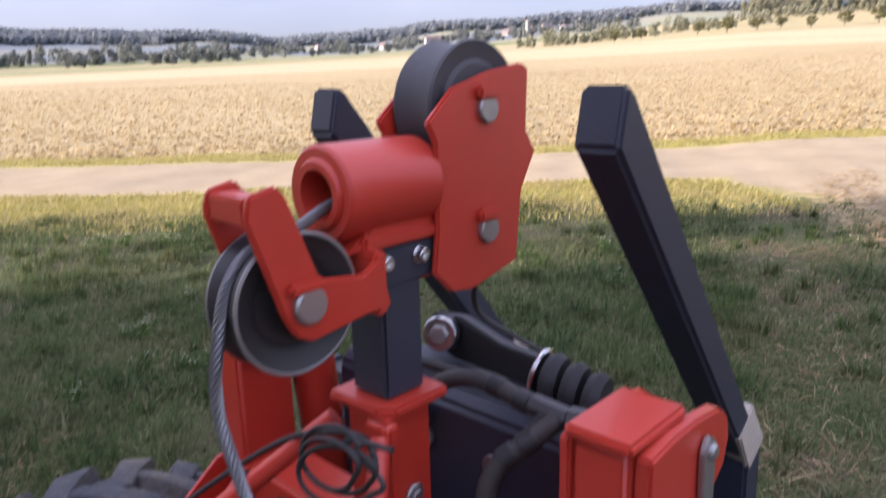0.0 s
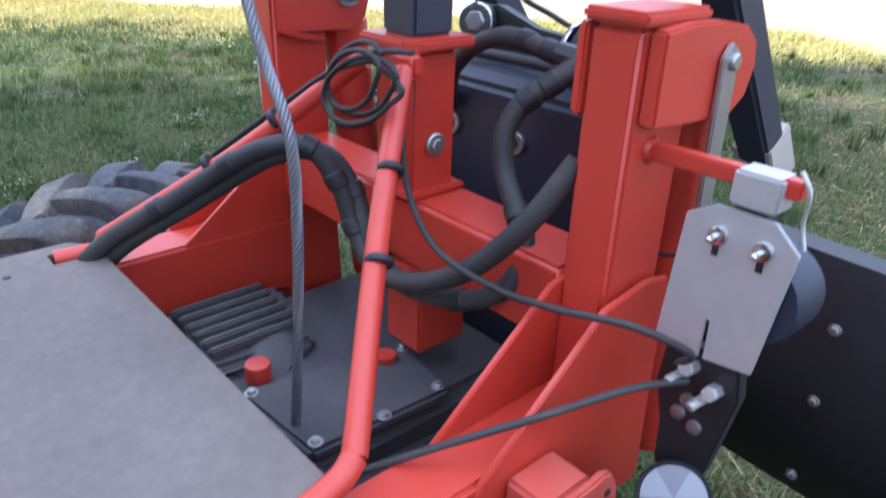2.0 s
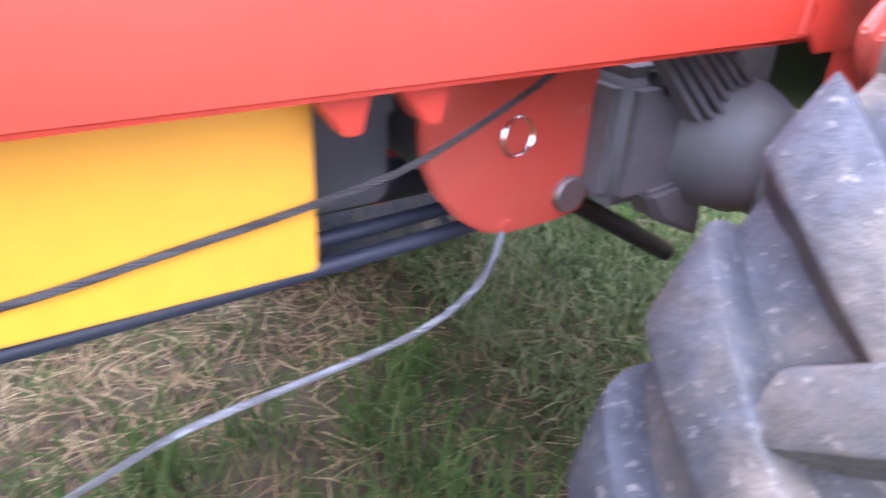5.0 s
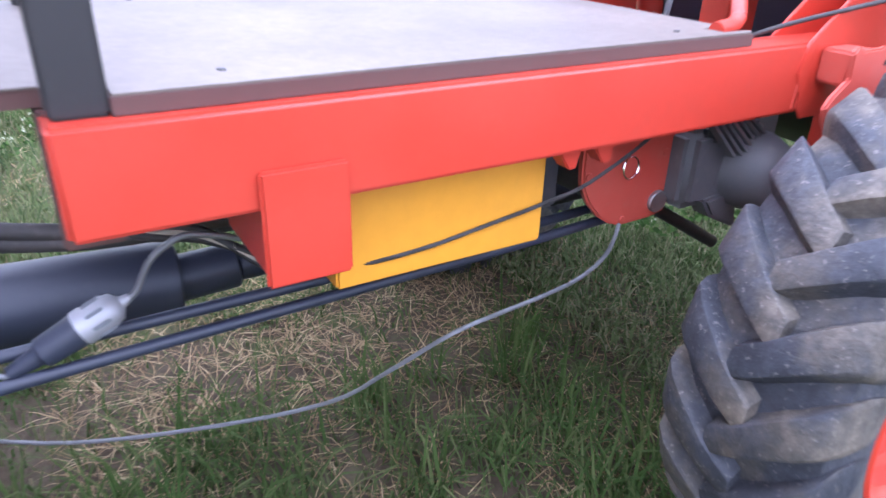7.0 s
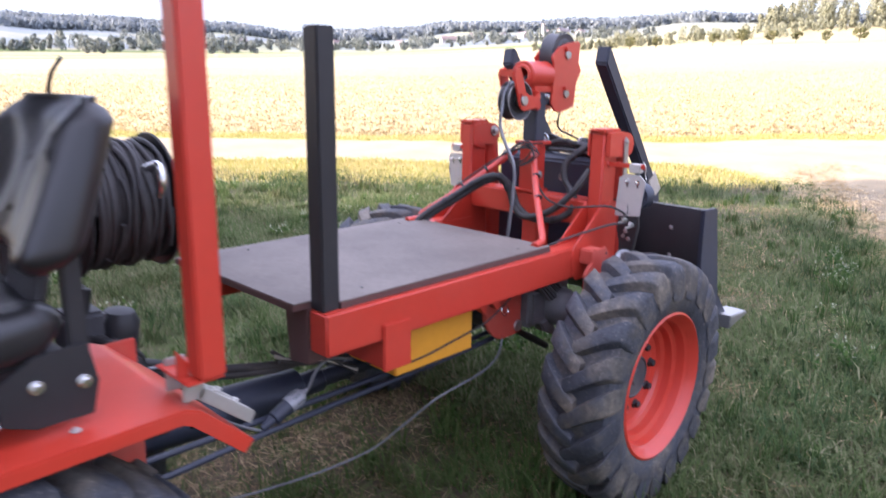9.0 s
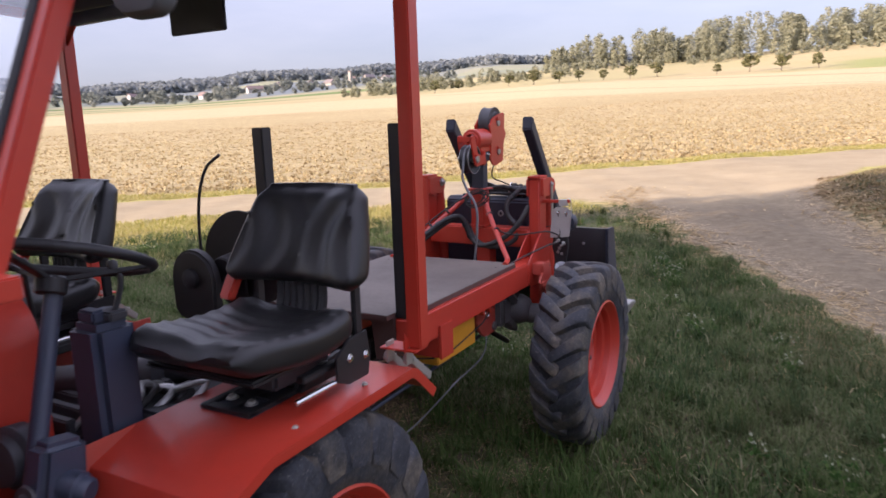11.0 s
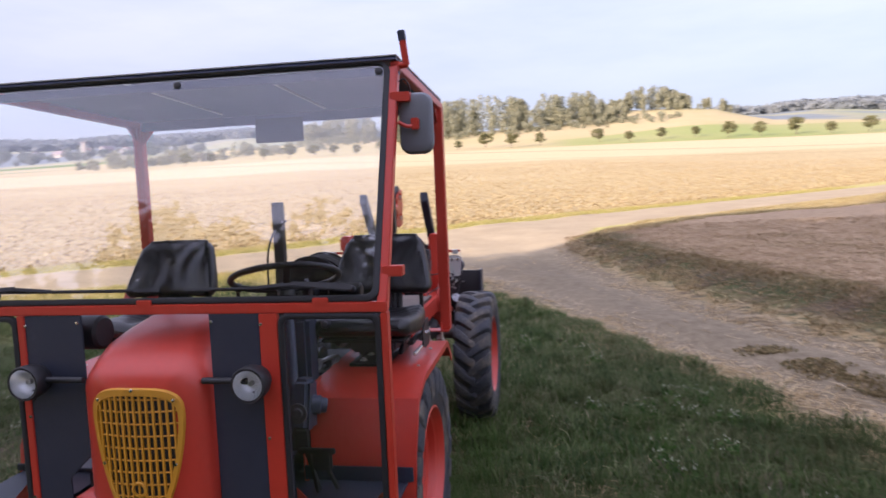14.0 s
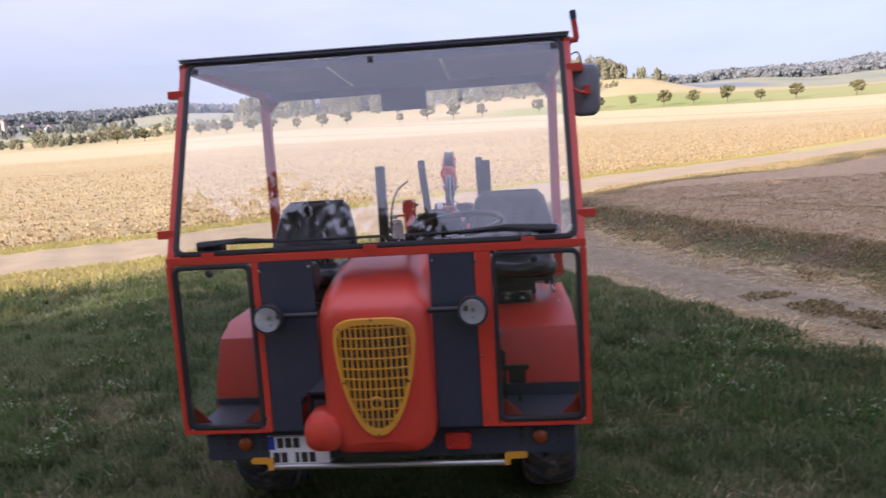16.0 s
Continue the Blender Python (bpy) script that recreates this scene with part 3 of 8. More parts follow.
def leaf_cloud(rng, centres, radii, per, size):
    """Quads scattered in lumps: their corners, as one array."""
    k = len(centres)
    d = rng.normal(size=(k, per, 3))
    d /= np.linalg.norm(d, axis=2, keepdims=True)
    p = (np.asarray(centres)[:, None, :] + d * np.asarray(radii)[:, None, :] * rng.uniform(0.6, 1.05, (k, per, 1))).reshape(-1, 3)
    out = d.reshape(-1, 3) + rng.normal(size=p.shape) * 0.45
    a = np.cross(out, rng.normal(size=p.shape))
    a /= np.linalg.norm(a, axis=1, keepdims=True)
    e = np.cross(out, a)
    e /= np.linalg.norm(e, axis=1, keepdims=True)
    s = size * rng.uniform(0.6, 1.3, (len(p), 1))
    return np.stack([p - a * s - e * s * 0.7, p + a * s - e * s * 0.55, p + a * s * 0.9 + e * s * 0.7, p - a * s * 0.8 + e * s * 0.6], 1)


def quad_mesh(name, quads, material):
    me = bpy.data.meshes.new(name)
    v = quads.reshape(-1, 3)
    n = len(quads)
    me.vertices.add(len(v))
    me.vertices.foreach_set("co", v.astype(np.float32).ravel())
    me.loops.add(n * 4)
    me.loops.foreach_set("vertex_index", np.arange(n * 4, dtype=np.int32))
    me.polygons.add(n)
    me.polygons.foreach_set("loop_start", np.arange(0, n * 4, 4, dtype=np.int32))
    me.update(calc_edges=True)
    me.materials.append(material)
    return me


def tree(name, seed, h, spread, lumps, per, size, label, group, trunk_h=0.3, leaf=None):
    """A tree at the origin: tapered trunk with limbs, crown of leaf clumps."""
    rng = np.random.default_rng(seed)
    top = thing(name, label, "tree", group)
    s = Shape()
    lean = rng.uniform(-0.05, 0.05, 2) * h
    r0 = h * 0.028
    s.cyl((0, 0, -0.2), (lean[0], lean[1], h * 0.62), r0, 9, 0.01, r0 * 0.35)
    centres, radii = [], []
    for i in range(lumps):
        a = rng.uniform(0, 2 * math.pi)
        q = math.sqrt(rng.uniform(0.02, 1)) * spread
        z = h * (trunk_h + (1 - trunk_h) * rng.uniform(0.12, 0.95))
        q *= math.sqrt(max(0.08, 1 - ((z / h - (trunk_h + 1) / 2) / ((1 - trunk_h) / 2)) ** 2))
        c = (q * math.cos(a) + lean[0] * z / h, q * math.sin(a) + lean[1] * z / h, z)
        centres.append(c)
        k = spread * rng.uniform(0.22, 0.42)
        radii.append((k, k, k * 0.8))
        if i < 9:
            zb = h * trunk_h * rng.uniform(0.7, 1.3)
            s.cyl((lean[0] * zb / h, lean[1] * zb / h, zb), c, r0 * 0.4, 6, 0.004, r0 * 0.1)
    part("trunk", s, BARK, top)
    crown = new("crown", quad_mesh("crown", leaf_cloud(rng, centres, radii, per, size), leaf or LEAF))
    crown.parent = top
    return top


def polar(az, r, dz=0.0):
    x, y = CX + r * math.sin(radians(az)), CY + r * math.cos(radians(az))
    return x, y, float(land(x, y)) + dz


# row of orchard trees along the field's far edge: bearing in degrees, height in metres
ROW = [(-29.5, 3.6), (-27.6, 3.2), (-23.6, 3.6), (-21.6, 4.2), (-19.6, 3.5), (-18.1, 3.3), (-16.2, 3.1), (-14.2, 3.9), (-12.2, 4.4), (-7.95, 2.8), (-5.72, 4.9), (-3.6, 4.7),
       (-1.22, 3.9), (3.38, 4.2), (5.77, 3.3), (8.1, 3.5), (10.6, 3.2), (13.0, 4.8), (15.2, 4.0), (17.6, 5.0), (19.85, 3.4), (22.2, 4.2), (26.0, 4.0), (29.0, 5.0), (30.6, 3.6)]
protos = [tree("orchard_tree", 40 + i, 4.4, 1.75, 26, 30, 0.20, "small round-crowned fruit tree at the far edge of the field", "orchard row", 0.22, ORCHARDLEAF) for i in range(3)]
for i, (az, h) in enumerate(ROW):
    x, y, z = polar(az, 216 + (i * 37) % 11)
    if i < 3:
        t = protos[i]
        t.location = (x, y, z)
    else:
        t = copy_thing(protos[i % 3], pose(x, y, z, 0, 0, i * 67))
    t.scale = (h / 4.4 * 1.1, h / 4.4 * 1.1, h / 4.4)


def wood(name, label, seed, count, az0, az1, r0, r1, h0, h1, size, per, leaf=None, uneven=0.6, lumps=5, broad=1.0):
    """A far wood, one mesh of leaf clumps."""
    rng = np.random.default_rng(seed)
    cs, rs = [], []
    for i in range(count):
        az, r = rng.uniform(az0, az1), rng.uniform(r0, r1)
        h = rng.uniform(h0, h1) * (1 - uneven / 2 + uneven * (0.5 + 0.5 * math.sin(az * 1.3 + seed)))
        x, y, z = polar(az, r)
        w = h * rng.uniform(0.27, 0.42) * broad
        for k in range(lumps):
            cs.append((x + rng.normal() * w * 0.45, y + rng.normal() * w * 0.45, z + h * (0.2 + 0.68 * k / (lumps - 1))))
            q = w * (1.0 - 0.14 * abs(5 * k / lumps - 1.5)) * rng.uniform(0.6, 1.0)
            rs.append((q, q, q * 1.1))
    ob = new(name, quad_mesh(name, leaf_cloud(rng, cs, rs, per, size), leaf or WOODLEAF))
    return tagged(ob, label, "woodland", kind="stuff")


def tall_wood(name, label, seed, count, az0, az1, r0, r1, tops, leaf=None):
    """A hillside wood of single tall crowns whose tops follow a skyline."""
    rng = np.random.default_rng(seed)
    cs, rs = [], []
    for i in range(count):
        q = rng.random()
        az, r = rng.uniform(az0, az1), r0 + (r1 - r0) * q
        x, y, z = polar(az, r)
        h = r * math.tan(radians(float(np.interp(az, *tops)))) - z
        h *= rng.uniform(0.76, 0.97) * (0.62 + 0.38 * min(1.0, q * 2.2))
        w = h * rng.uniform(0.22, 0.36)
        lean = rng.normal(0, 0.03, 2) * h
        for k in range(13):
            f = 0.10 + 0.86 * k / 12
            out = w * math.sqrt(max(0.10, 1 - ((f - 0.52) / 0.52) ** 2))
            a = rng.uniform(0, 2 * math.pi)
            d = out * 0.55 * rng.random()
            e = out * rng.uniform(0.42, 0.72)
            cs.append((x + d * math.cos(a) + lean[0] * f, y + d * math.sin(a) + lean[1] * f, z + h * f))
            rs.append((e, e, e * 0.85))
    ob = new(name, quad_mesh(name, leaf_cloud(rng, cs, rs, 46, 0.30), leaf or WOODLEAF))
    return tagged(ob, label, "woodland", kind="stuff")


SKYLINE = ([-22, -20, -19, -17, -15.5, -14, -12, -10.5, -9.7, -8, -5.3, -2.5, -0.6, 0.8, 2.4, 3.8, 5.4], [4.9, 5.6, 5.9, 6.8, 6.2, 6.75, 6.85, 5.7, 7.05, 7.15, 7.5, 7.0, 7.4, 7.0, 7.55, 6.4, 6.5])
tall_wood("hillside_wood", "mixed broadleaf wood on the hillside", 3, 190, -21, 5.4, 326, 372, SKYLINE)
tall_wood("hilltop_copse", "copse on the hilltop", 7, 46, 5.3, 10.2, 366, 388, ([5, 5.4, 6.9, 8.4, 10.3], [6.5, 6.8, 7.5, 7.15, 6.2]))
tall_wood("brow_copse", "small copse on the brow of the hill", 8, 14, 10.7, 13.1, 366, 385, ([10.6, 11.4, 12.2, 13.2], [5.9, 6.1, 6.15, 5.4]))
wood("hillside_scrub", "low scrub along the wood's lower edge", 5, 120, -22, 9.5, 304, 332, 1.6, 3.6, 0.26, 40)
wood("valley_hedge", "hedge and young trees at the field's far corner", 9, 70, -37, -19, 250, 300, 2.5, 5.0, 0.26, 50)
wood("village_trees", "trees among the village houses in the valley", 11, 230, -64, -28, 400, 560, 3, 6.0, 0.5, 34, HAZYVALLEY)
wood("valley_wood", "dark row of valley trees", 13, 150, -92, -58, 340, 430, 4, 7.5, 0.5, 44, HAZYVALLEY)
wood("ridge_wood", "forest along the far ridge", 15, 3000, -92, -14, 740, 960, 5.5, 7, 1.4, 22, HAZYRIDGE, 0.15, 3, 1.9)
wood("east_ridge_wood", "forest on the far eastern hill", 17, 1700, 12, 45, 700, 930, 5.5, 7, 1.4, 22, HAZYRIDGE, 0.15, 3, 1.9)

# village in the valley
def plaster(name, base):
    return paint(name, base, tuple(c * 0.7 for c in base), 0.85, 0.4, grain=3)


WALLS = [plaster("white_render", (0.44, 0.44, 0.45)), plaster("cream_render", (0.36, 0.335, 0.30))]
TILES = [plaster("red_roof_tiles", (0.22, 0.16, 0.145)), plaster("brown_roof_tiles", (0.20, 0.17, 0.165))]
PANE = paint("dark_window", (0.05, 0.055, 0.065), (0.08, 0.08, 0.08), 0.3, 0.2)


def house(az, r, length, depth, wall_h, turn, k):
    x, y, z = polar(az, r)
    top = thing("house", "far village house with rendered walls and tiled roof", "house", "village houses")
    a, b = length / 2, depth / 2
    rise_ = depth * 0.42
    part("wall", Shape().prism([(-b, -1.5), (b, -1.5), (b, wall_h), (0, wall_h + rise_), (-b, wall_h)], "x", -a, a, 0), WALLS[k % 2], top)
    part("roof", Shape().prism([(-b - 0.5, wall_h - 0.2), (0, wall_h + rise_ + 0.1), (b + 0.5, wall_h - 0.2), (b + 0.5, wall_h + 0.1), (0, wall_h + rise_ + 0.45), (-b - 0.5, wall_h + 0.1)], "x", -a - 0.4, a + 0.4, 0), TILES[k % 2], top)
    for q in range(3):
        wx_ = -a + length * (q + 0.5) / 3
        part("window", Shape().box(wx_ - 0.6, wx_ + 0.6, -b - 0.04, -b + 0.1, wall_h * 0.45, wall_h * 0.75, 0), PANE, top)
    top.matrix_basis = pose(x, y, z, 0, 0, turn)


HOUSES = [(-61.0, 400, 12), (-59.6, 410, 14), (-52.5, 430, 11), (-50.2, 450, 13), (-47.5, 440, 12), (-46.0, 470, 22), (-43.6, 450, 26), (-41.8, 480, 12), (-39.4, 455, 13), (-37.9, 470, 15), (-36.0, 460, 12), (-34.8, 480, 16), (-33.4, 450, 24), (-31.6, 470, 13)]
for k, (az, r, ln_) in enumerate(HOUSES):
    house(az, r + 75, ln_ * 0.5, 5, 2.0 + 0.4 * (k % 3), 20 + 37 * k, k)
tx, ty_, tz = polar(-36.3, 470)
tower = thing("tower", "slim pale tower in the far village", "tower", at=(tx, ty_, tz))
part("shaft", Shape().box(-0.9, 0.9, -0.9, 0.9, -1, 9, 0.05), WALLS[1], tower)
part("cap", Shape().box(-1.1, 1.1, -1.1, 1.1, 9, 9.6, 0.05), TILES[1], tower)

# tall trees behind the walk, which shade the meadow
shade_proto = tree("tall_tree", 71, 17.5, 5.6, 70, 150, 0.25, "tall broadleaf tree shading the meadow", "trees behind the meadow", 0.12)
sd = Vector((math.sin(sa), math.cos(sa), 0))
sw_ = Vector((-sd.y, sd.x, 0))
SHADE = [(26, 2.0), (27, 6.0), (25, 10), (28, 14), (26, 18.5), (27, 24), (30, 30), (35, 2.7), (38, 7), (39, 11), (40, 16), (41, 24), (40, 33), (46, 3.6), (50, 7.5), (59, 4.6), (62, 9)]
for i, (back, across) in enumerate(SHADE):
    p = sd * back + sw_ * across
    m4 = pose(p.x, p.y, 0.0, 0, 0, i * 71) @ Matrix.Diagonal((1, 1, 1.13, 1))
    if i == 0:
        shade_proto.matrix_basis = m4
    else:
        copy_thing(shade_proto, m4)
# one smaller unseen tree in front of them, added to set the shade's edge
for back, across, size in ((20, -4.4, 0.56),):
    p = sd * back + sw_ * across
    copy_thing(shade_proto, pose(p.x, p.y, 0.0, 0, 0, 23) @ Matrix.Diagonal((size, size, size, 1)))

# ---- the tractor: rear frame ----
tractor = thing("forestry_tractor", "red self-built articulated forestry tractor parked on grass", "tractor")
XR = 0.10                     # centre line of the rear frame
RAIL_Z0, RAIL_Z1 = 0.779, 0.900


def side_x(s, x):
    """x of the right-hand side mirrored to either side of the rear frame."""
    return XR + s * (x - XR)


def box_s(sh, s, x0, x1, *rest, **kw):
    a, b = sorted((side_x(s, x0), side_x(s, x1)))
    return sh.box(a, b, *rest, **kw)


def prism_s(sh, s, outline, x0, x1, **kw):
    a, b = sorted((side_x(s, x0), side_x(s, x1)))
    return sh.prism(outline, "x", a, b, **kw)


# loading board
board = Shape().prism([(-0.285, 1.365), (0.40, 1.365), (0.40, 1.475), (0.466, 1.475), (0.466, 2.43), (0.455, 2.44), (0.4455, 2.44), (0.443, 2.386), (0.408, 2.384), (0.408, 2.437), (-0.214, 2.432), (-0.216, 2.364), (-0.250, 2.364), (-0.252, 2.43), (-0.285, 2.40)], "z", 0.9005, 0.9195, 0.001)
loading_board = part("loading_board", board, BOARDEDGE, tractor, "grey film-faced plywood board with scuffed mesh surface")
part("board_face", Shape().prism([(-0.283, 1.367), (0.402, 1.367), (0.402, 1.477), (0.464, 1.477), (0.464, 2.428), (0.454, 2.438), (0.447, 2.438), (0.4445, 2.384), (0.4065, 2.382), (0.4065, 2.435), (-0.2125, 2.430), (-0.2145, 2.362), (-0.2515, 2.362), (-0.2535, 2.428), (-0.283, 2.399)], "z", 0.9195, 0.9225, 0.0006), BOARD, loading_board)
for sx, sy in ((0.412, 2.312), (-0.21, 2.30), (0.40, 1.60), (-0.22, 1.60)):
    part("screw", Shape().cyl((sx, sy, 0.9215), (sx, sy, 0.9242), 0.0055, 12, 0.0008), BLACK, loading_board)

for s in (1, -1):
    name = "frame_rail"
    r = Shape()
    box_s(r, s, 0.405, 0.484, 1.412, 2.76, RAIL_Z0, RAIL_Z1, bevel=0.006, seg=3)
    rail = part(name, r, RED, tractor)
    w = Shape()
    a = side_x(s, 0.4845)
    w.sweep([(a, 2.55, RAIL_Z0 + 0.01), (a, 2.552, 0.84), (a, 2.556, RAIL_Z1 - 0.01)], 0.0035, 6, 3)
    part("weld_bead", w, RED, rail)
    # stake at the front end
    st = Shape()
    box_s(st, s, 0.405, 0.462, 1.418, 1.475, 0.9004, 1.634, bevel=0.004)
    part("stake", st, BLACK, tractor, "black square steel stake")
    # upright post with cap
    p = Shape()
    box_s(p, s, 0.411, 0.473, 2.743, 2.845, 0.62, 1.318, bevel=0.007, seg=3)
    post = part("upright_post", p, RED, tractor)
    cap = Shape()
    box_s(cap, s, 0.405, 0.479, 2.737, 2.851, 1.3185, 1.332, bevel=0.004)
    part("cap", cap, RED, post)
    # gussets
    for gx in (0.4075, 0.4805):
        g = Shape()
        prism_s(g, s, [(2.556, RAIL_Z1), (2.728, 1.036), (2.80, 1.047), (2.843, 1.040), (2.856, 0.738), (2.836, 0.733), (2.70, 0.770), (2.575, 0.776), (2.54, 0.85)], gx, gx + 0.008, bevel=0.0015)
        part("gusset", g, RED, post)
    # hinge cheek behind the top
    e = Shape()
    ear = [(2.752, 1.316), (2.80, 1.321), (2.850, 1.320), (2.905, 1.312), (2.928, 1.296), (2.936, 1.268), (2.926, 1.236), (2.90, 1.219), (2.80, 1.222), (2.752, 1.226)]
    prism_s(e, s, ear, 0.4735, 0.492, bevel=0.003)
    part("hinge_cheek", e, RED, post)
    e = Shape()
    prism_s(e, s, [(y - 0.01, z) for y, z in ear[:9]] + [(2.845, 1.205), (2.79, 1.208), (2.742, 1.226)], 0.398, 0.4105, bevel=0.003)
    part("hinge_cheek", e, RED, post)
    part("hinge_pin", Shape().cyl((side_x(s, 0.40), 2.868, 1.280), (side_x(s, 0.505), 2.868, 1.280), 0.009, 20).cyl((side_x(s, 0.398), 2.880, 1.281), (side_x(s, 0.392), 2.880, 1.281), 0.024, 28).cyl((side_x(s, 0.392), 2.880, 1.281), (side_x(s, 0.376), 2.880, 1.281), 0.014, 20, 0.004), STEEL, post, "bright steel pin with washer")
    # hanging link and lift ram
    l = Shape()
    prism_s(l, s, [(2.850, 1.285), (2.862, 1.300), (2.880, 1.290), (2.888, 1.09), (2.860, 1.08)], 0.4935, 0.500, bevel=0.002)
    part("link_bar", l, STEEL, tractor)
    ram = Shape().cyl((side_x(s, 0.44), 2.90, 1.235), (side_x(s, 0.44), 2.955, 0.72), 0.040, 26, 0.004)
    ram_ob = part("lift_ram", ram, RED, tractor)
    ring = Shape().pipe((side_x(s, 0.44), 2.92, 1.052), (side_x(s, 0.44), 2.921, 1.046), 0.0425, 0.038)
    part("ram_clip", ring, BLACK, ram_ob)
    # slanted black guard arm
    ax_ = 0.351 if s > 0 else -0.129
    arm_line = [(2.872, 1.579), (2.887, 1.648), (2.905, 1.640), (3.410, 1.010), (3.425, 0.62), (3.362, 0.62), (3.345, 1.004)]
    arm = part("guard_arm", Shape().prism(arm_line, "x", ax_ - 0.029, ax_ + 0.029, 0.006, 3), DARK, tractor, "anthracite square-tube guard arm", 20)
    b = Shape()
    for k in range(3):
        b.beam((ax_ - 0.002, 3.322 + k * 0.020, 1.092 - k * 0.027), (ax_ - 0.002, 3.345 + k * 0.020, 1.060 - k * 0.026), 0.066 + 0.001 * k, 0.071 - 0.001 * k, (0.05 * (k - 1), 1, 0.6), 0.003)
    part("strap_wrap", b, BELT, arm, "grey webbing strap wound round the arm")

# cross beam, mast and its rods
xb = Shape().box(side_x(-1, 0.41), 0.41, 2.742, 2.838, 0.945, 1.048, 0.007, 3)
crossbeam = part("crossbeam", xb, RED, tractor)
part("stub", Shape().box(0.094, 0.174, 2.738, 2.83, 0.808, 0.944, 0.005), RED, crossbeam)
m_ = Shape().box(0.062, 0.142, 2.744, 2.824, 1.049, 1.246, 0.006, 3)
m_.box(0.05, 0.154, 2.732, 2.836, 1.0485, 1.058, 0.003)
mast_socket = part("mast_socket", m_, RED, tractor)
col = Shape().prism([(0.046, 2.728), (0.140, 2.728), (0.158, 2.746), (0.158, 2.842), (0.046, 2.842)], "z", 1.2465, 1.262, 0.004)
part("collar", col, RED, mast_socket)
clamp = Shape().box(0.118, 0.166, 2.722, 2.75, 1.215, 1.25, 0.008, 3)
part("clamp_lug", clamp, RED, mast_socket)
part("socket_bolt", Shape().cyl((0.1425, 2.784, 1.12), (0.149, 2.784, 1.12), 0.016, 20).cyl((0.149, 2.784, 1.12), (0.153, 2.784, 1.12), 0.009, 6, 0.001), STEEL, mast_socket)
mast = part("mast", Shape().box(0.069, 0.136, 2.752, 2.819, 1.2625, 1.43, 0.004).box(0.066, 0.139, 2.735, 2.846, 1.412, 1.462, 0.003), DARK, tractor, "anthracite square-tube mast")
for by in (2.752, 2.812):
    b_ = Shape().cyl((0.139, by, 1.444), (0.142, by, 1.444), 0.011, 18, 0.0006)
    b_.lathe((0.142, by, 1.444), (1, 0, 0), [(0, 0), (0.0085, 0), (0.0085, 0.009), (0.0075, 0.010), (0.0045, 0.010), (0.0045, 0.005), (0, 0.005)], 18)
    part("socket_screw", b_, CHROME, mast, "bright socket-head screw")
for s, foot, top in ((1, (0.408, 2.462, 0.936), (0.152, 2.722, 1.227)), (-1, (-0.215, 2.435, 0.945), (0.055, 2.730, 1.225))):
    rod = Shape().sweep([top, (top[0] * 0.55 + foot[0] * 0.45, 2.598, 1.088), foot], 0.0135, 12, 10)
    q = 0.426 if s > 0 else -0.233
    rod.sweep([foot, (foot[0] * 0.6 + q * 0.4, 2.440, 0.926), (q, 2.388 if s > 0 else 2.368, 0.922)], 0.0135, 12, 6)
    stay = part("stay_rod", rod, RED, tractor)
    for k in (0.30, 0.55):
        p0 = Vector(top).lerp(Vector(foot), k)
        p1 = Vector(top).lerp(Vector(foot), k + 0.02)
        part("cable_tie", Shape().cyl(p0, p1, 0.0165, 14), BLACK, stay)

# pulley head
plate = [(2.822, 1.605), (2.869, 1.645), (2.937, 1.664), (3.008, 1.675), (3.024, 1.668), (3.020, 1.585), (3.042, 1.553), (3.010, 1.50), (2.998, 1.40), (2.902, 1.378), (2.858, 1.385), (2.828, 1.415), (2.836, 1.47), (2.836, 1.58)]
head = part("pulley_head", Shape().prism(plate, "x", 0.142, 0.152, 0.003), RED, tractor, "red twin-plate pulley head")
part("head_plate", Shape().prism(plate, "x", 0.054, 0.064, 0.003), RED, head)
part("swivel_tube", Shape().pipe((0.100, 2.695, 1.530), (0.100, 2.845, 1.530), 0.058, 0.036, 44, 0.004), RED, head)
part("tube_bush", Shape().pipe((0.100, 2.690, 1.530), (0.100, 2.735, 1.530), 0.043, 0.030, 40, 0.004), RED, head)


def sheave(name, centre, r, w, parent, label=""):
    """A grooved rope pulley turning about x."""
    p = [(r * 0.25, -w / 2), (r * 0.62, -w / 2), (r * 0.72, -w * 0.36), (r * 0.94, -w * 0.42), (r, -w / 2), (r, -w * 0.34), (r * 0.84, 0), (r, w * 0.34), (r, w / 2), (r * 0.94, w * 0.42), (r * 0.72, w * 0.36), (r * 0.62, w / 2), (r * 0.25, w / 2)]
    return part(name, Shape().lathe(centre, (1, 0, 0), p, 56), GRIME, parent, label, 28)


part("sheave", Shape().lathe((0.103, 2.931, 1.617), (1, 0, 0), [(0.02, -0.034), (0.058, -0.034), (0.064, -0.030), (0.078, -0.032), (0.087, -0.034), (0.089, -0.030), (0.085, -0.018), (0.083, 0), (0.085, 0.018), (0.089, 0.030), (0.087, 0.034), (0.078, 0.032), (0.064, 0.030), (0.058, 0.034), (0.02, 0.034)], 64), GRIME, head, "wide dark cast rope pulley", 28)
sheave("sheave", (0.096, 2.93, 1.457), 0.052, 0.06, head, "dark cast rope pulley")
for z in (1.617, 1.457):
    pin = part("head_pin", Shape().cyl((0.045, 2.931, z), (0.160, 2.931, z), 0.0185, 24, 0.002), STEEL, head, "worn steel pin end")
    part("pin_keeper", Shape().box(0.152, 0.164, 2.909, 2.951, z + 0.012, z + 0.030, 0.004), RED, pin)
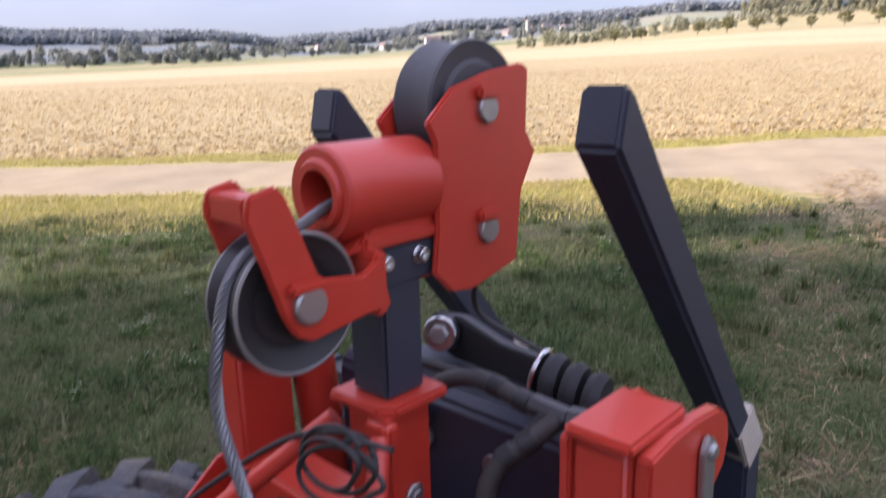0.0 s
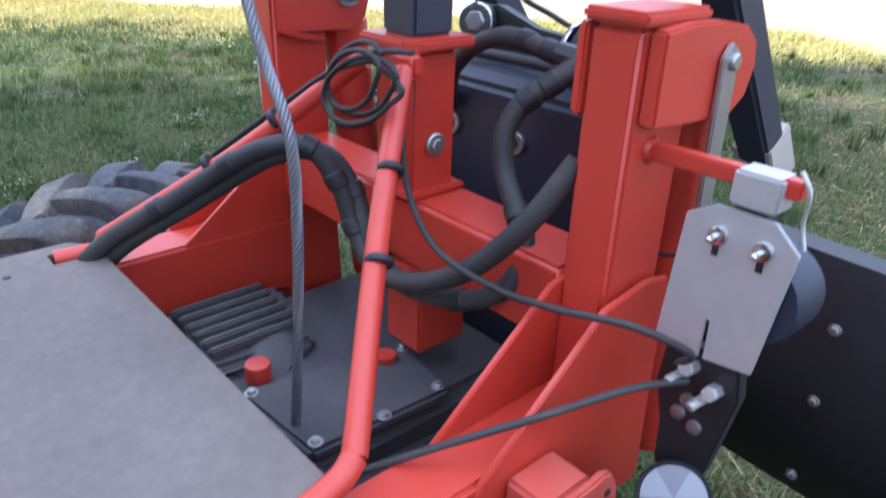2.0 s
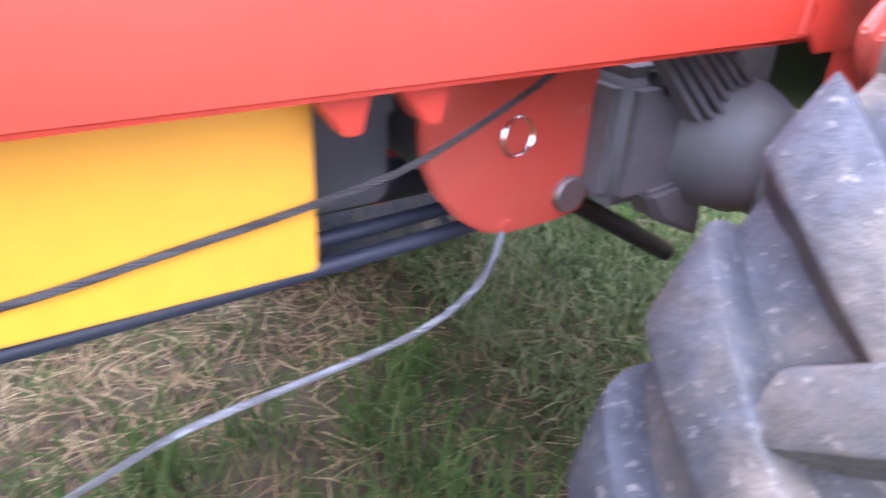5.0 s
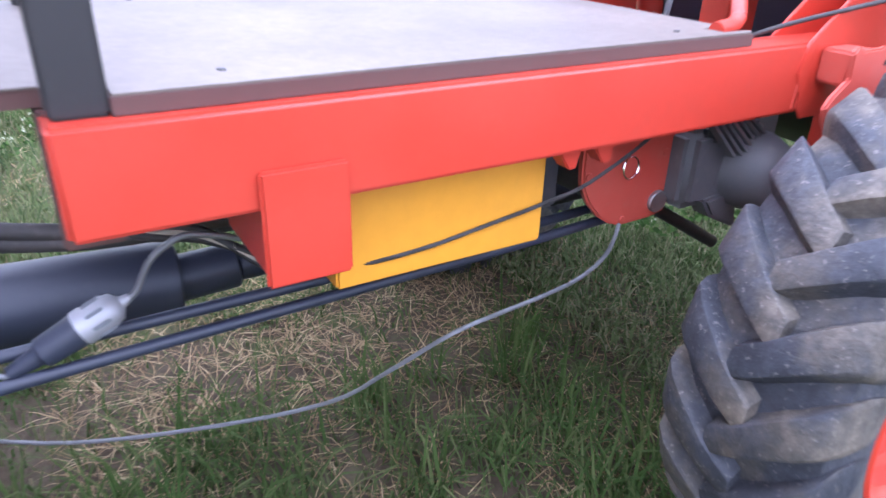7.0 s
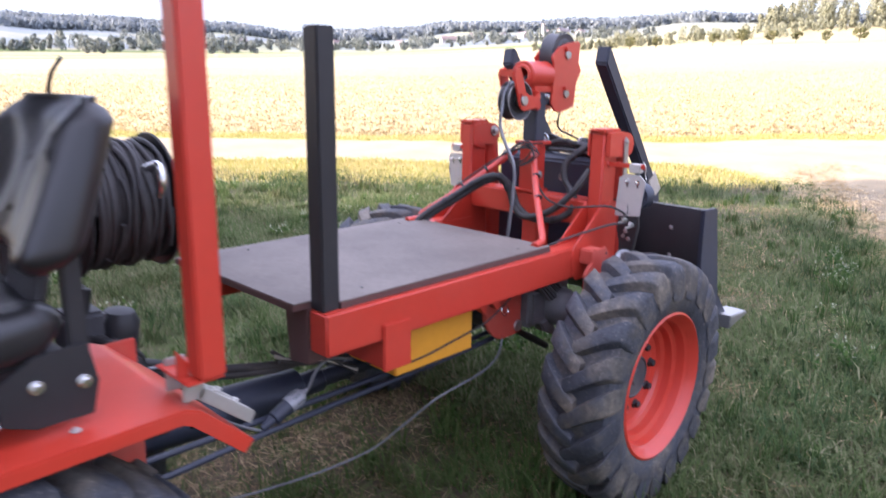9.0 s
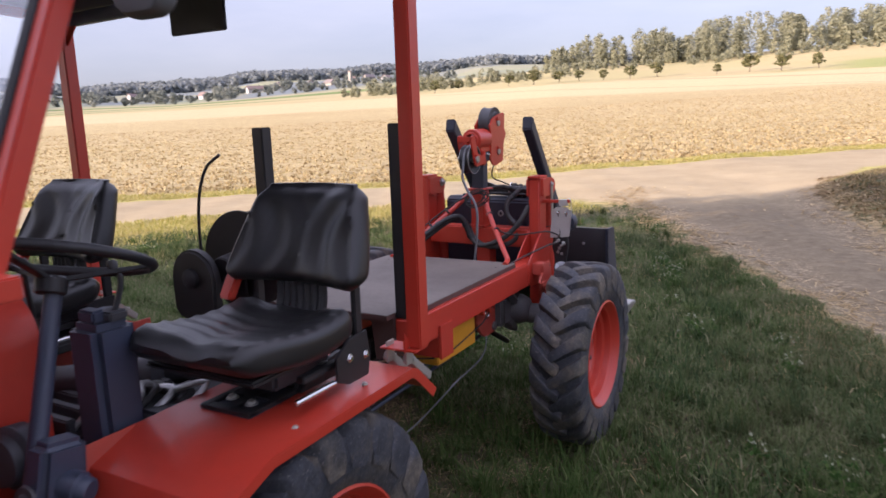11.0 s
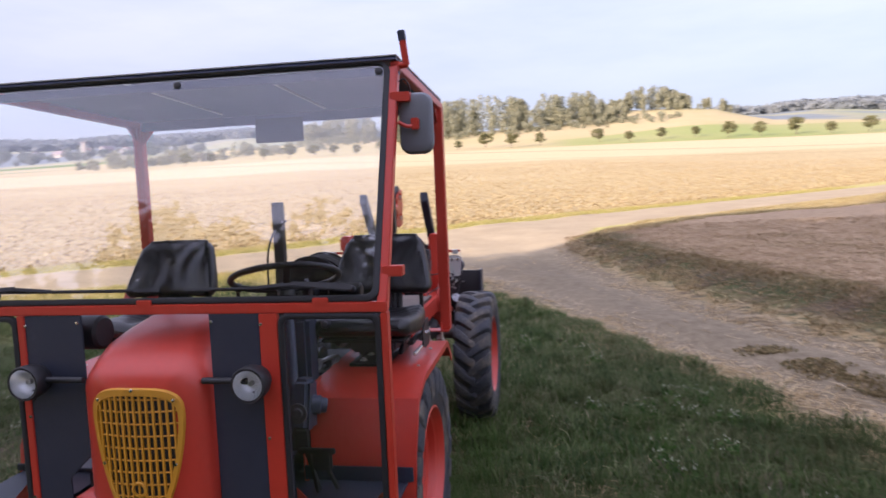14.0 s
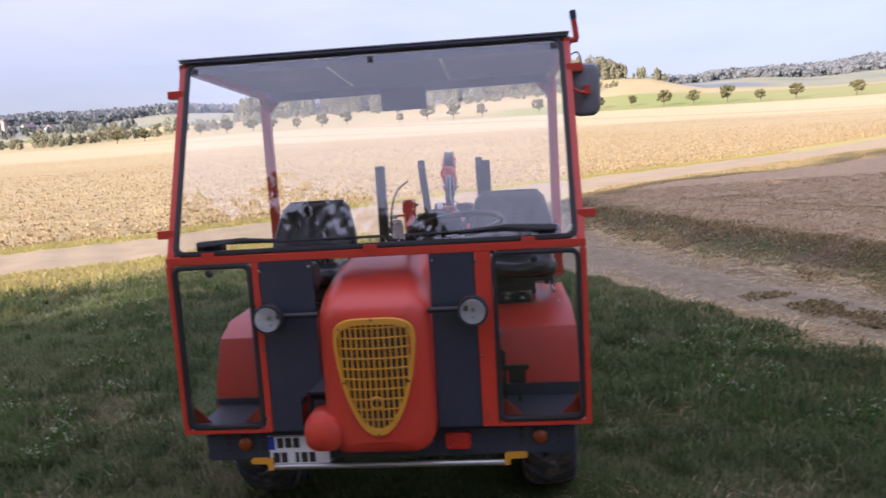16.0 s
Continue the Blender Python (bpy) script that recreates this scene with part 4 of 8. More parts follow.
part("neck", Shape().box(0.055, 0.146, 2.72, 2.84, 1.463, 1.482, 0.004).prism([(2.70, 1.463), (2.86, 1.463), (2.86, 1.49), (2.75, 1.50)], "x", 0.06, 0.14, 0.003), RED, head)
fork_line = [(2.562, 1.553), (2.594, 1.560), (2.604, 1.546), (2.639, 1.455), (2.697, 1.447), (2.722, 1.462), (2.738, 1.40), (2.703, 1.400), (2.624, 1.390), (2.604, 1.400), (2.590, 1.425), (2.556, 1.53)]
fork = part("pulley_fork", Shape().prism(fork_line, "x", 0.160, 0.170, 0.003), RED, tractor)
part("fork_plate", Shape().prism(fork_line, "x", 0.085, 0.095, 0.003), RED, fork)
part("fork_bridge", Shape().box(0.0952, 0.1598, 2.560, 2.592, 1.522, 1.550, 0.003), RED, fork)
part("fork_web", Shape().box(0.0952, 0.168, 2.715, 2.7345, 1.392, 1.468, 0.004), RED, fork)
bp = [(0.018, -0.012), (0.046, -0.013), (0.052, -0.018), (0.060, -0.020), (0.070, -0.0255), (0.0755, -0.028), (0.0770, -0.0268), (0.0765, -0.020), (0.0720, -0.010), (0.0705, 0)]
bp += [(r_, -h_) for r_, h_ in reversed(bp[:-1])]
big = part("sheave", Shape().lathe((0.128, 2.620, 1.430), (1, 0, 0), bp, 64), CASTDARK, fork, "dark dished cast pulley with worn rim", 28)
for sx in (-1, 1):
    part("worn_rim", Shape().lathe((0.128 + sx * 0.0265, 2.620, 1.430), (1, 0, 0), [(0.0735, -0.0018), (0.0772, -0.0020), (0.0776, 0.0012), (0.0750, 0.0022), (0.0735, 0.0016), (0.0735, -0.0018)], 64), CASTWORN, big)
part("fork_pin", Shape().cyl((0.062, 2.620, 1.432), (0.179, 2.620, 1.432), 0.0205, 26, 0.003), STEEL, fork, "scuffed steel pin")
part("pin_keeper", Shape().box(0.170, 0.181, 2.594, 2.640, 1.446, 1.460, 0.004), RED, fork)


def rope_mesh(points, r, strands=6, pitch=0.05, steps=10, material=None, name="wire_rope", parent=None, label=""):
    """A laid rope: strands wound round a smooth line."""
    line = spline(points, steps)
    sh = Shape()
    length = 0.0
    acc = [0.0]
    for a, b in zip(line, line[1:]):
        length += (b - a).length
        acc.append(length)
    n = max(8, int(length / pitch * 7))
    frames = []
    x = None
    for i in range(n + 1):
        q = length * i / n
        j = min(max(int(np.searchsorted(acc, q)) - 1, 0), len(line) - 2)
        t = (q - acc[j]) / max(acc[j + 1] - acc[j], 1e-9)
        p = line[j].lerp(line[j + 1], t)
        d = (line[j + 1] - line[j]).normalized()
        x = basis(d)[0] if x is None else (x - d * x.dot(d)).normalized()
        frames.append((p, x.copy(), d.cross(x), q))
    for k in range(strands):
        pts = [p + (u * math.cos(a) + v * math.sin(a)) * r * 0.66 for p, u, v, a in ((p, u, v, 2 * math.pi * (q / pitch + k / strands)) for p, u, v, q in frames)]
        sh.sweep(pts, r * 0.37, 5, smooth=False)
    return part(name, sh, material or ROPE, parent, label, 60)


rope_mesh([(0.098, 2.84, 1.534), (0.100, 2.76, 1.530), (0.106, 2.70, 1.516), (0.118, 2.655, 1.504), (0.127, 2.620, 1.500), (0.128, 2.580, 1.488), (0.128, 2.553, 1.458), (0.129, 2.536, 1.40), (0.128, 2.530, 1.335), (0.160, 2.530, 1.262), (0.193, 2.530, 1.212), (0.208, 2.530, 1.155), (0.206, 2.530, 1.08), (0.197, 2.530, 0.98), (0.180, 2.530, 0.86), (0.163, 2.530, 0.74)],
          0.0070, pitch=0.052, parent=tractor, label="steel wire rope running down from the pulley")

# locking lever unit on each side of the posts
for s in (1, -1):
    rod = Shape().beam((side_x(s, 0.4735), 2.786, 1.197), (side_x(s, 0.628), 2.786, 1.199), 0.017, 0.017, (0, 0, 1), 0.002)
    rod.lathe((side_x(s, 0.4735), 2.786, 1.197), (s, 0, 0), [(0, 0), (0.015, 0), (0.012, 0.005), (0, 0.006)], 18)
    unit = part("tarp_bracket", rod, RED, tractor)
    if s < 0:
        unit.location = (0.02, 0.045, 0.0)
    al = Shape()
    pts = [(0.517, 1.152), (0.508, 1.002), (0.558, 1.005), (0.559, 1.05), (0.563, 1.05), (0.564, 1.006), (0.613, 1.012), (0.628, 1.145), (0.602, 1.168), (0.545, 1.168)]
    pts = [(side_x(s, x + 0.014), z) for x, z in pts]
    al.prism(pts if s > 0 else pts[::-1], "y", 2.772, 2.777, 0.0008)
    al.box(*sorted((side_x(s, 0.570), side_x(s, 0.615))), 2.768, 2.802, 1.174, 1.208, 0.003)
    part("cover_plate", al, ALU, unit, "bent aluminium cover plate")
    bx = Shape()
    bx.lathe((side_x(s, 0.604), 2.782, 1.085), (0, 1, 0), [(0, 0), (0.046, 0), (0.05, 0.01), (0.05, 0.05), (0.04, 0.06), (0, 0.06)], 28)
    part("switch_box", bx, DARK, unit)
    for x, z in ((0.553, 1.140), (0.597, 1.139)):
        b_ = Shape().lathe((side_x(s, x + 0.014), 2.772, z), (0, -1, 0), [(0, 0), (0.0105, 0), (0.009, 0.004), (0.0, 0.006)], 18)
        b_.cyl((side_x(s, x + 0.014), 2.768, z), (side_x(s, x + 0.014), 2.752, z), 0.0035, 10)
        part("dome_nut", b_, CHROME, unit)
        kx = side_x(s, x + 0.014)
        part("keyhole", Shape().box(kx - 0.0032, kx + 0.0032, 2.7705, 2.7725, z - 0.021, z - 0.006, 0.0005), BLACK, unit)
    lv = Shape()
    lp = [(0.520, 1.01), (0.600, 1.01), (0.606, 0.97), (0.588, 0.86), (0.555, 0.835), (0.53, 0.845), (0.528, 0.90), (0.515, 0.95)]
    lp = [(side_x(s, x + 0.014), z) for x, z in lp]
    lv.prism(lp if s > 0 else lp[::-1], "y", 2.780, 2.800, 0.003)
    part("lever_plate", lv, BLACK, unit)
    for x, z in ((0.548, 0.925), (0.569, 0.917), (0.556, 0.945)):
        part("rivet", Shape().lathe((side_x(s, x + 0.014), 2.780, z), (0, -1, 0), [(0, 0), (0.009, 0), (0.008, 0.004), (0, 0.006)], 16), STEEL, unit)
    for x, z in ((0.553, 0.985), (0.582, 0.97)):
        part("hose_fitting", Shape().cyl((side_x(s, x + 0.014), 2.79, z), (side_x(s, x + 0.018), 2.755, z + 0.012), 0.0085, 6, 0.001).cyl((side_x(s, x + 0.014), 2.79, z), (side_x(s, x + 0.006), 2.745, z - 0.006), 0.0055, 10), ZINC, unit)
    d_ = Shape().lathe((side_x(s, 0.594), 2.745, 0.846), (0.32 * s, -0.62, 0.48), [(0, -0.026), (0.037, -0.026), (0.040, 0), (0.039, 0.005), (0.035, 0.003), (0.012, 0.004), (0, 0.005)], 32)
    cap_ = part("round_cap", d_, GASKET, unit, "round cap with a six-sector bright face")
    ax_ = Vector((0.32 * s, -0.62, 0.48)).normalized()
    # alternate tones paint the sheen of a brushed disc
    for k in range(6):
        tilt = 0.0030 if k % 2 else 0.0014
        sec = Shape().lathe(Vector((side_x(s, 0.594), 2.745, 0.846)) + ax_ * 0.004, ax_, [(0, -0.003), (0.035, -0.003), (0.035, tilt), (0, 0.0022)], 10, 1 / 6, k * math.pi / 3 + 0.2)
        part("sheen_sector", sec, DARKSHEEN if k % 2 else PALEZINC, cap_)
    k_ = Shape().sweep([(side_x(s, 0.621), 2.786, 1.215), (side_x(s, 0.634), 2.78, 1.20), (side_x(s, 0.634), 2.782, 1.172), (side_x(s, 0.642), 2.778, 1.15)], 0.0022, 6, 5)
    part("split_pin", k_, ZINC, unit)
    # tie-down box and hook on the rail
    hb = Shape()
    box_s(hb, s, 0.489, 0.5455, 2.588, 2.660, 0.834, 0.893, bevel=0.005, seg=3)
    hook = part("lashing_lug", hb, REDDUST, tractor, "worn red lashing lug welded to the frame")
    ep = Shape()
    prism_s(ep, s, [(2.579, 0.850), (2.573, 0.893), (2.582, 0.903), (2.594, 0.901), (2.602, 0.896), (2.650, 0.897), (2.664, 0.900), (2.678, 0.894), (2.691, 0.872), (2.701, 0.800), (2.676, 0.788), (2.622, 0.768), (2.602, 0.752), (2.585, 0.745), (2.560, 0.755), (2.536, 0.784), (2.532, 0.808), (2.545, 0.825)], 0.5457, 0.5567, bevel=0.003)
    part("lug_end_plate", ep, REDDUST, hook)
    h2 = Shape()
    prism_s(h2, s, [(2.541, 0.803), (2.560, 0.812), (2.594, 0.810), (2.644, 0.803), (2.712, 0.789), (2.736, 0.768), (2.730, 0.750), (2.697, 0.758), (2.655, 0.757), (2.611, 0.757), (2.586, 0.747), (2.562, 0.752), (2.545, 0.772)], 0.5570, 0.5675, bevel=0.003)
    lever_ = part("lug_lever", h2, REDDUST, hook)
    part("lever_pivot", Shape().cyl((side_x(s, 0.5675), 2.572, 0.779), (side_x(s, 0.574), 2.572, 0.779), 0.021, 26, 0.003), REDDUST, hook)
    # black disc in place of the dark hole through the end plate
    part("lug_hole_disc", Shape().cyl((side_x(s, 0.556), 2.672, 0.872), (side_x(s, 0.5578), 2.672, 0.872), 0.0055, 12, 0.0005), BLACK, hook)
    lp2 = Shape()
    prism_s(lp2, s, [(2.572, 0.899), (2.556, 0.79), (2.576, 0.768), (2.70, 0.768), (2.70, 0.86), (2.66, 0.899)], 0.4835, 0.4888, bevel=0.002)
    part("lug_base_plate", lp2, RED, hook)
    part("spring_clip", Shape().sweep([(side_x(s, 0.560), 2.728, 0.772), (side_x(s, 0.572), 2.738, 0.760), (side_x(s, 0.570), 2.730, 0.742), (side_x(s, 0.562), 2.712, 0.738)], 0.0018, 6, 5), CHROME, hook)

# winch side guard, tool bracket, yellow tank
guard = [(2.208, 0.780), (2.207, 0.690), (2.211, 0.655), (2.228, 0.622), (2.258, 0.588), (2.288, 0.568), (2.318, 0.558), (2.395, 0.560), (2.428, 0.566), (2.436, 0.585), (2.424, 0.780)]
winch_guard = part("winch_guard", Shape().prism(guard, "x", 0.335, 0.352, 0.004), REDDUST, tractor, "dusty red round-bottomed winch guard")
part("key_ring", Shape().lathe((0.3555, 2.319, 0.675), (1, 0.1, 0.1), [(0.0205, -0.0018), (0.0222, 0), (0.0205, 0.0018), (0.0188, 0), (0.0205, -0.0018)], 32), CHROME, winch_guard)
part("guard_pin", Shape().lathe((0.352, 2.402, 0.594), (1, 0, 0), [(0, 0), (0.022, 0), (0.022, 0.005), (0.020, 0.008), (0, 0.008)], 28), STEEL, winch_guard)
for y, z in ((2.318, 0.571), (2.222, 0.672), (2.408, 0.690)):
    part("rivet", Shape().lathe((0.352, y, z), (1, 0, 0), [(0, 0), (0.008, 0), (0.007, 0.003), (0, 0.004)], 12), REDDUST, winch_guard)
part("winch_frame", Shape().box(0.0, 0.300, 2.086, 2.202, 0.600, 0.778, 0.008).box(0.300, 0.312, 2.10, 2.20, 0.70, 0.778, 0.004), GRIME, tractor, "dark greasy winch frame")
part("guard_core", Shape().cyl((0.02, 2.31, 0.68), (0.334, 2.31, 0.68), 0.085, 30), GRIME, winch_guard)
for y in (2.075, 2.142):
    part("hanger", Shape().prism([(y - 0.02, 0.7785), (y + 0.030, 0.7785), (y + 0.020, 0.742), (y + 0.006, 0.742)], "x", 0.425, 0.455, 0.002), RED, tractor)
part("tank", Shape().box(0.18, 0.410, 1.722, 2.076, 0.608, 0.7785, 0.004), YELLOW, tractor, "bright yellow steel tank")
tool = Shape().box(0.4845, 0.494, 1.604, 1.712, 0.683, 0.829, 0.004)
tool.box(0.30, 0.4845, 1.61, 1.708, 0.688, 0.7785, 0.004)
part("side_bracket", tool, RED, tractor)
part("front_crossmember", Shape().prism([(-0.20, 0.899), (-0.20, 0.884), (0.295, 0.880), (0.312, 0.725), (0.404, 0.74), (0.404, 0.899)], "y", 1.408, 1.474, 0.003), BOARDEDGE, tractor, "dark red-brown front crossmember")
part("belly_frame", Shape().box(0.0, 0.14, 1.62, 2.20, 0.60, 0.72, 0.008), BLACK, tractor)

# drive line, gearbox and rear axle
part("torque_tube", Shape().cyl((0.09, 0.55, 0.575), (0.10, 1.56, 0.518), 0.061, 32, 0.004, 0.067).cyl((0.10, 1.55, 0.518), (0.10, 1.66, 0.522), 0.040, 26, 0.004).cyl((0.10, 1.66, 0.522), (0.10, 2.46, 0.53), 0.030, 22, 0.004), DARK, tractor, "dark drive-shaft tube")
part("hydraulic_pipe", Shape().sweep([(0.31, 0.72, 0.505), (0.31, 1.02, 0.516), (0.31, 1.36, 0.531), (0.31, 1.80, 0.541), (0.31, 2.12, 0.548), (0.30, 2.42, 0.555)], 0.0095, 10, 8), DARK, tractor)
part("hydraulic_pipe", Shape().sweep([(0.27, 0.72, 0.560), (0.27, 1.05, 0.553), (0.27, 1.49, 0.550), (0.27, 2.0, 0.553), (0.26, 2.40, 0.56)], 0.0095, 10, 8), DARK, tractor)
gb = Shape().box(-0.18, 0.24, 2.44, 2.92, 0.52, 0.77, 0.02, 3)
gb.prism([(-0.20, 2.50), (0.0, 2.48), (0.02, 2.66), (-0.18, 2.70)], "z", 0.77, 0.795, 0.012, 3)
gb.prism([(0.055, 2.50), (0.232, 2.515), (0.243, 2.742), (0.105, 2.768), (0.080, 2.63)], "z", 0.768, 0.788, 0.006)
gb.lathe((-0.03, 2.60, 0.70), (0.9, 0.4, 0), [(0, -0.08), (0.09, -0.07), (0.105, -0.03), (0.105, 0.02), (0.08, 0.06), (0, 0.07)], 24)
gearbox = part("gearbox", gb, CASTDUST, tractor, "dusty cast-iron gearbox")
for k in range(6):
    part("fin", Shape().box(-0.17 + k * 0.028, -0.158 + k * 0.028, 2.50, 2.66, 0.80, 0.815, 0.003), CASTDUST, gearbox)
part("filler_cap", Shape().lathe((0.036, 2.546, 0.778), (0, 0, 1), [(0, 0), (0.019, 0), (0.020, 0.016), (0.018, 0.026), (0, 0.028)], 20), RED, gearbox, "red plastic filler cap")
part("filler_cap", Shape().lathe((0.126, 2.712, 0.788), (0, 0, 1), [(0, 0), (0.016, 0), (0.016, 0.01), (0, 0.012)], 16), RED, gearbox, "red plastic filler cap")
part("gearbox_cover", Shape().prism([(0.246, 2.50), (0.40, 2.46), (0.40, 2.60), (0.256, 2.735)], "z", 0.70, 0.748, 0.012, 3), BLACK, gearbox)
for x, y in ((0.075, 2.515), (0.218, 2.53), (0.118, 2.752), (0.228, 2.730), (0.232, 2.63)):
    bolt("gearbox_bolt", (x, y, 0.788), (0, 0, 1), 0.007, gearbox, STEEL)
AXY, AXZ, TR = 2.585, 0.457, 0.46
axl = Shape().lathe((-0.42, AXY + 0.03, 0.62), (1, 0, 0), [(0, 0), (0.052, 0), (0.052, 0.1), (0.055, 0.30), (0.08, 0.38), (0.115, 0.44), (0.12, 0.52), (0.115, 0.60), (0.08, 0.66), (0.055, 0.74), (0.052, 0.94), (0.052, 1.04), (0, 1.04)], 30)
axl.box(0.20, 0.40, 2.42, 2.58, 0.58, 0.74, 0.02, 3)
axl.lathe((0.36, 2.58, 0.645), (1, 0.15, 0), [(0, 0), (0.098, 0), (0.102, 0.012), (0.098, 0.024), (0.082, 0.030), (0.078, 0.075), (0.062, 0.105), (0.050, 0.115), (0, 0.118)], 10, start=0.2)
axl.prism([(2.46, 0.60), (2.44, 0.70), (2.50, 0.755), (2.60, 0.745), (2.64, 0.66), (2.60, 0.575)], "x", 0.30, 0.372, 0.008)
axl.prism([(2.50, 0.56), (2.47, 0.60), (2.56, 0.61), (2.585, 0.52)], "x", 0.36, 0.41, 0.006)
rear_axle = part("rear_axle", axl, CASTPALE, tractor, "dirty cast rear axle with ribs")
for k in range(7):
    part("rib", Shape().beam((0.401, 2.43 + 0.02 * k, 0.775 - 0.003 * k), (0.425, 2.50 + 0.02 * k, 0.69), 0.006, 0.02, (1, 0, 0), 0.001), STEEL if k == 3 else CASTPALE, rear_axle)
part("release_lever", Shape().cyl((0.28, 2.46, 0.55), (0.31, 2.66, 0.43), 0.014, 14), BLACK, tractor)
# rear winch housing, blade and link
part("rear_housing", Shape().prism([(2.935, 0.70), (2.935, 1.17), (2.96, 1.195), (3.06, 1.19), (3.10, 0.70)], "x", -0.20, 0.36, 0.008), DARK, tractor)
for x in (0.02, 0.16):
    part("eyelet", Shape().pipe((x, 2.934, 1.10), (x, 2.926, 1.10), 0.018, 0.010, 24, 0.001), STEEL, tractor)
ln = Shape().prism([(-0.06, 1.22), (-0.045, 1.27), (0.02, 1.275), (0.10, 1.25), (0.24, 1.24), (0.30, 1.21), (0.24, 1.19), (0.0, 1.20)], "y", 3.02, 3.045, 0.004)
link = part("top_link", ln, BLACK, tractor)
pa = Vector((0.40, -0.88, 0.18)).normalized()
pc = Vector((-0.012, 3.016, 1.246))
lp_ = part("link_pin", Shape().cyl(pc, pc + pa * 0.018, 0.031, 28), BLACK, link)
part("pin_washer", Shape().pipe(pc + pa * 0.018, pc + pa * 0.030, 0.029, 0.013, 28, 0.002), CHROME, lp_, "bright steel washer")
part("pin_nut", Shape().cyl(pc + pa * 0.02, pc + pa * 0.036, 0.016, 6, 0.002), STEEL, lp_)
part("ring_washer", Shape().pipe((0.196, 2.994, 1.235), (0.203, 2.995, 1.234), 0.041, 0.012, 28), CHROME, link, "bright steel washer")
for k in range(3):
    part("rubber_ring", Shape().lathe((0.222 + 0.034 * k, 2.995, 1.232 - 0.005 * k), (1, 0.2, -0.1), [(0.012, -0.013), (0.036, -0.012), (0.042, 0), (0.036, 0.012), (0.012, 0.013)], 26), RUBBER, link)
bl = Shape().loft([[(side_x(s_, xx) if s_ else xx, y + dy, z) for (y, z) in ((3.13, 1.005), (3.10, 0.90), (3.12, 0.72), (3.20, 0.56), (3.33, 0.48), (3.36, 0.50), (3.24, 0.58), (3.17, 0.73), (3.155, 0.90), (3.19, 1.0))] for s_, xx, dy in ((-1, 0.73, 0.0), (-1, 0.4, 0.02), (1, 0.4, 0.02), (1, 0.73, 0.0))])
blade = part("rear_blade", bl, BLACK, tractor, "anthracite steel rear blade")
for s in (1, -1):
    e = Shape()
    prism_s(e, s, [(3.08, 1.015), (3.20, 1.01), (3.30, 0.62), (3.42, 0.50), (3.36, 0.44), (3.18, 0.46), (3.09, 0.80)], 0.731, 0.748, bevel=0.003)
    part("blade_cheek", e, DARK, blade)
    e = Shape()
    prism_s(e, s, [(3.34, 0.52), (3.52, 0.505), (3.53, 0.49), (3.34, 0.46)], 0.70, 0.80, bevel=0.004)
    part("blade_tip", e, STEEL, blade)
    for z in (0.92, 0.80, 0.66):
        bolt("blade_bolt", (side_x(s, 0.60), 3.104 + (0.92 - z) * 0.05, z), (0, -1, 0), 0.006, blade, STEEL)


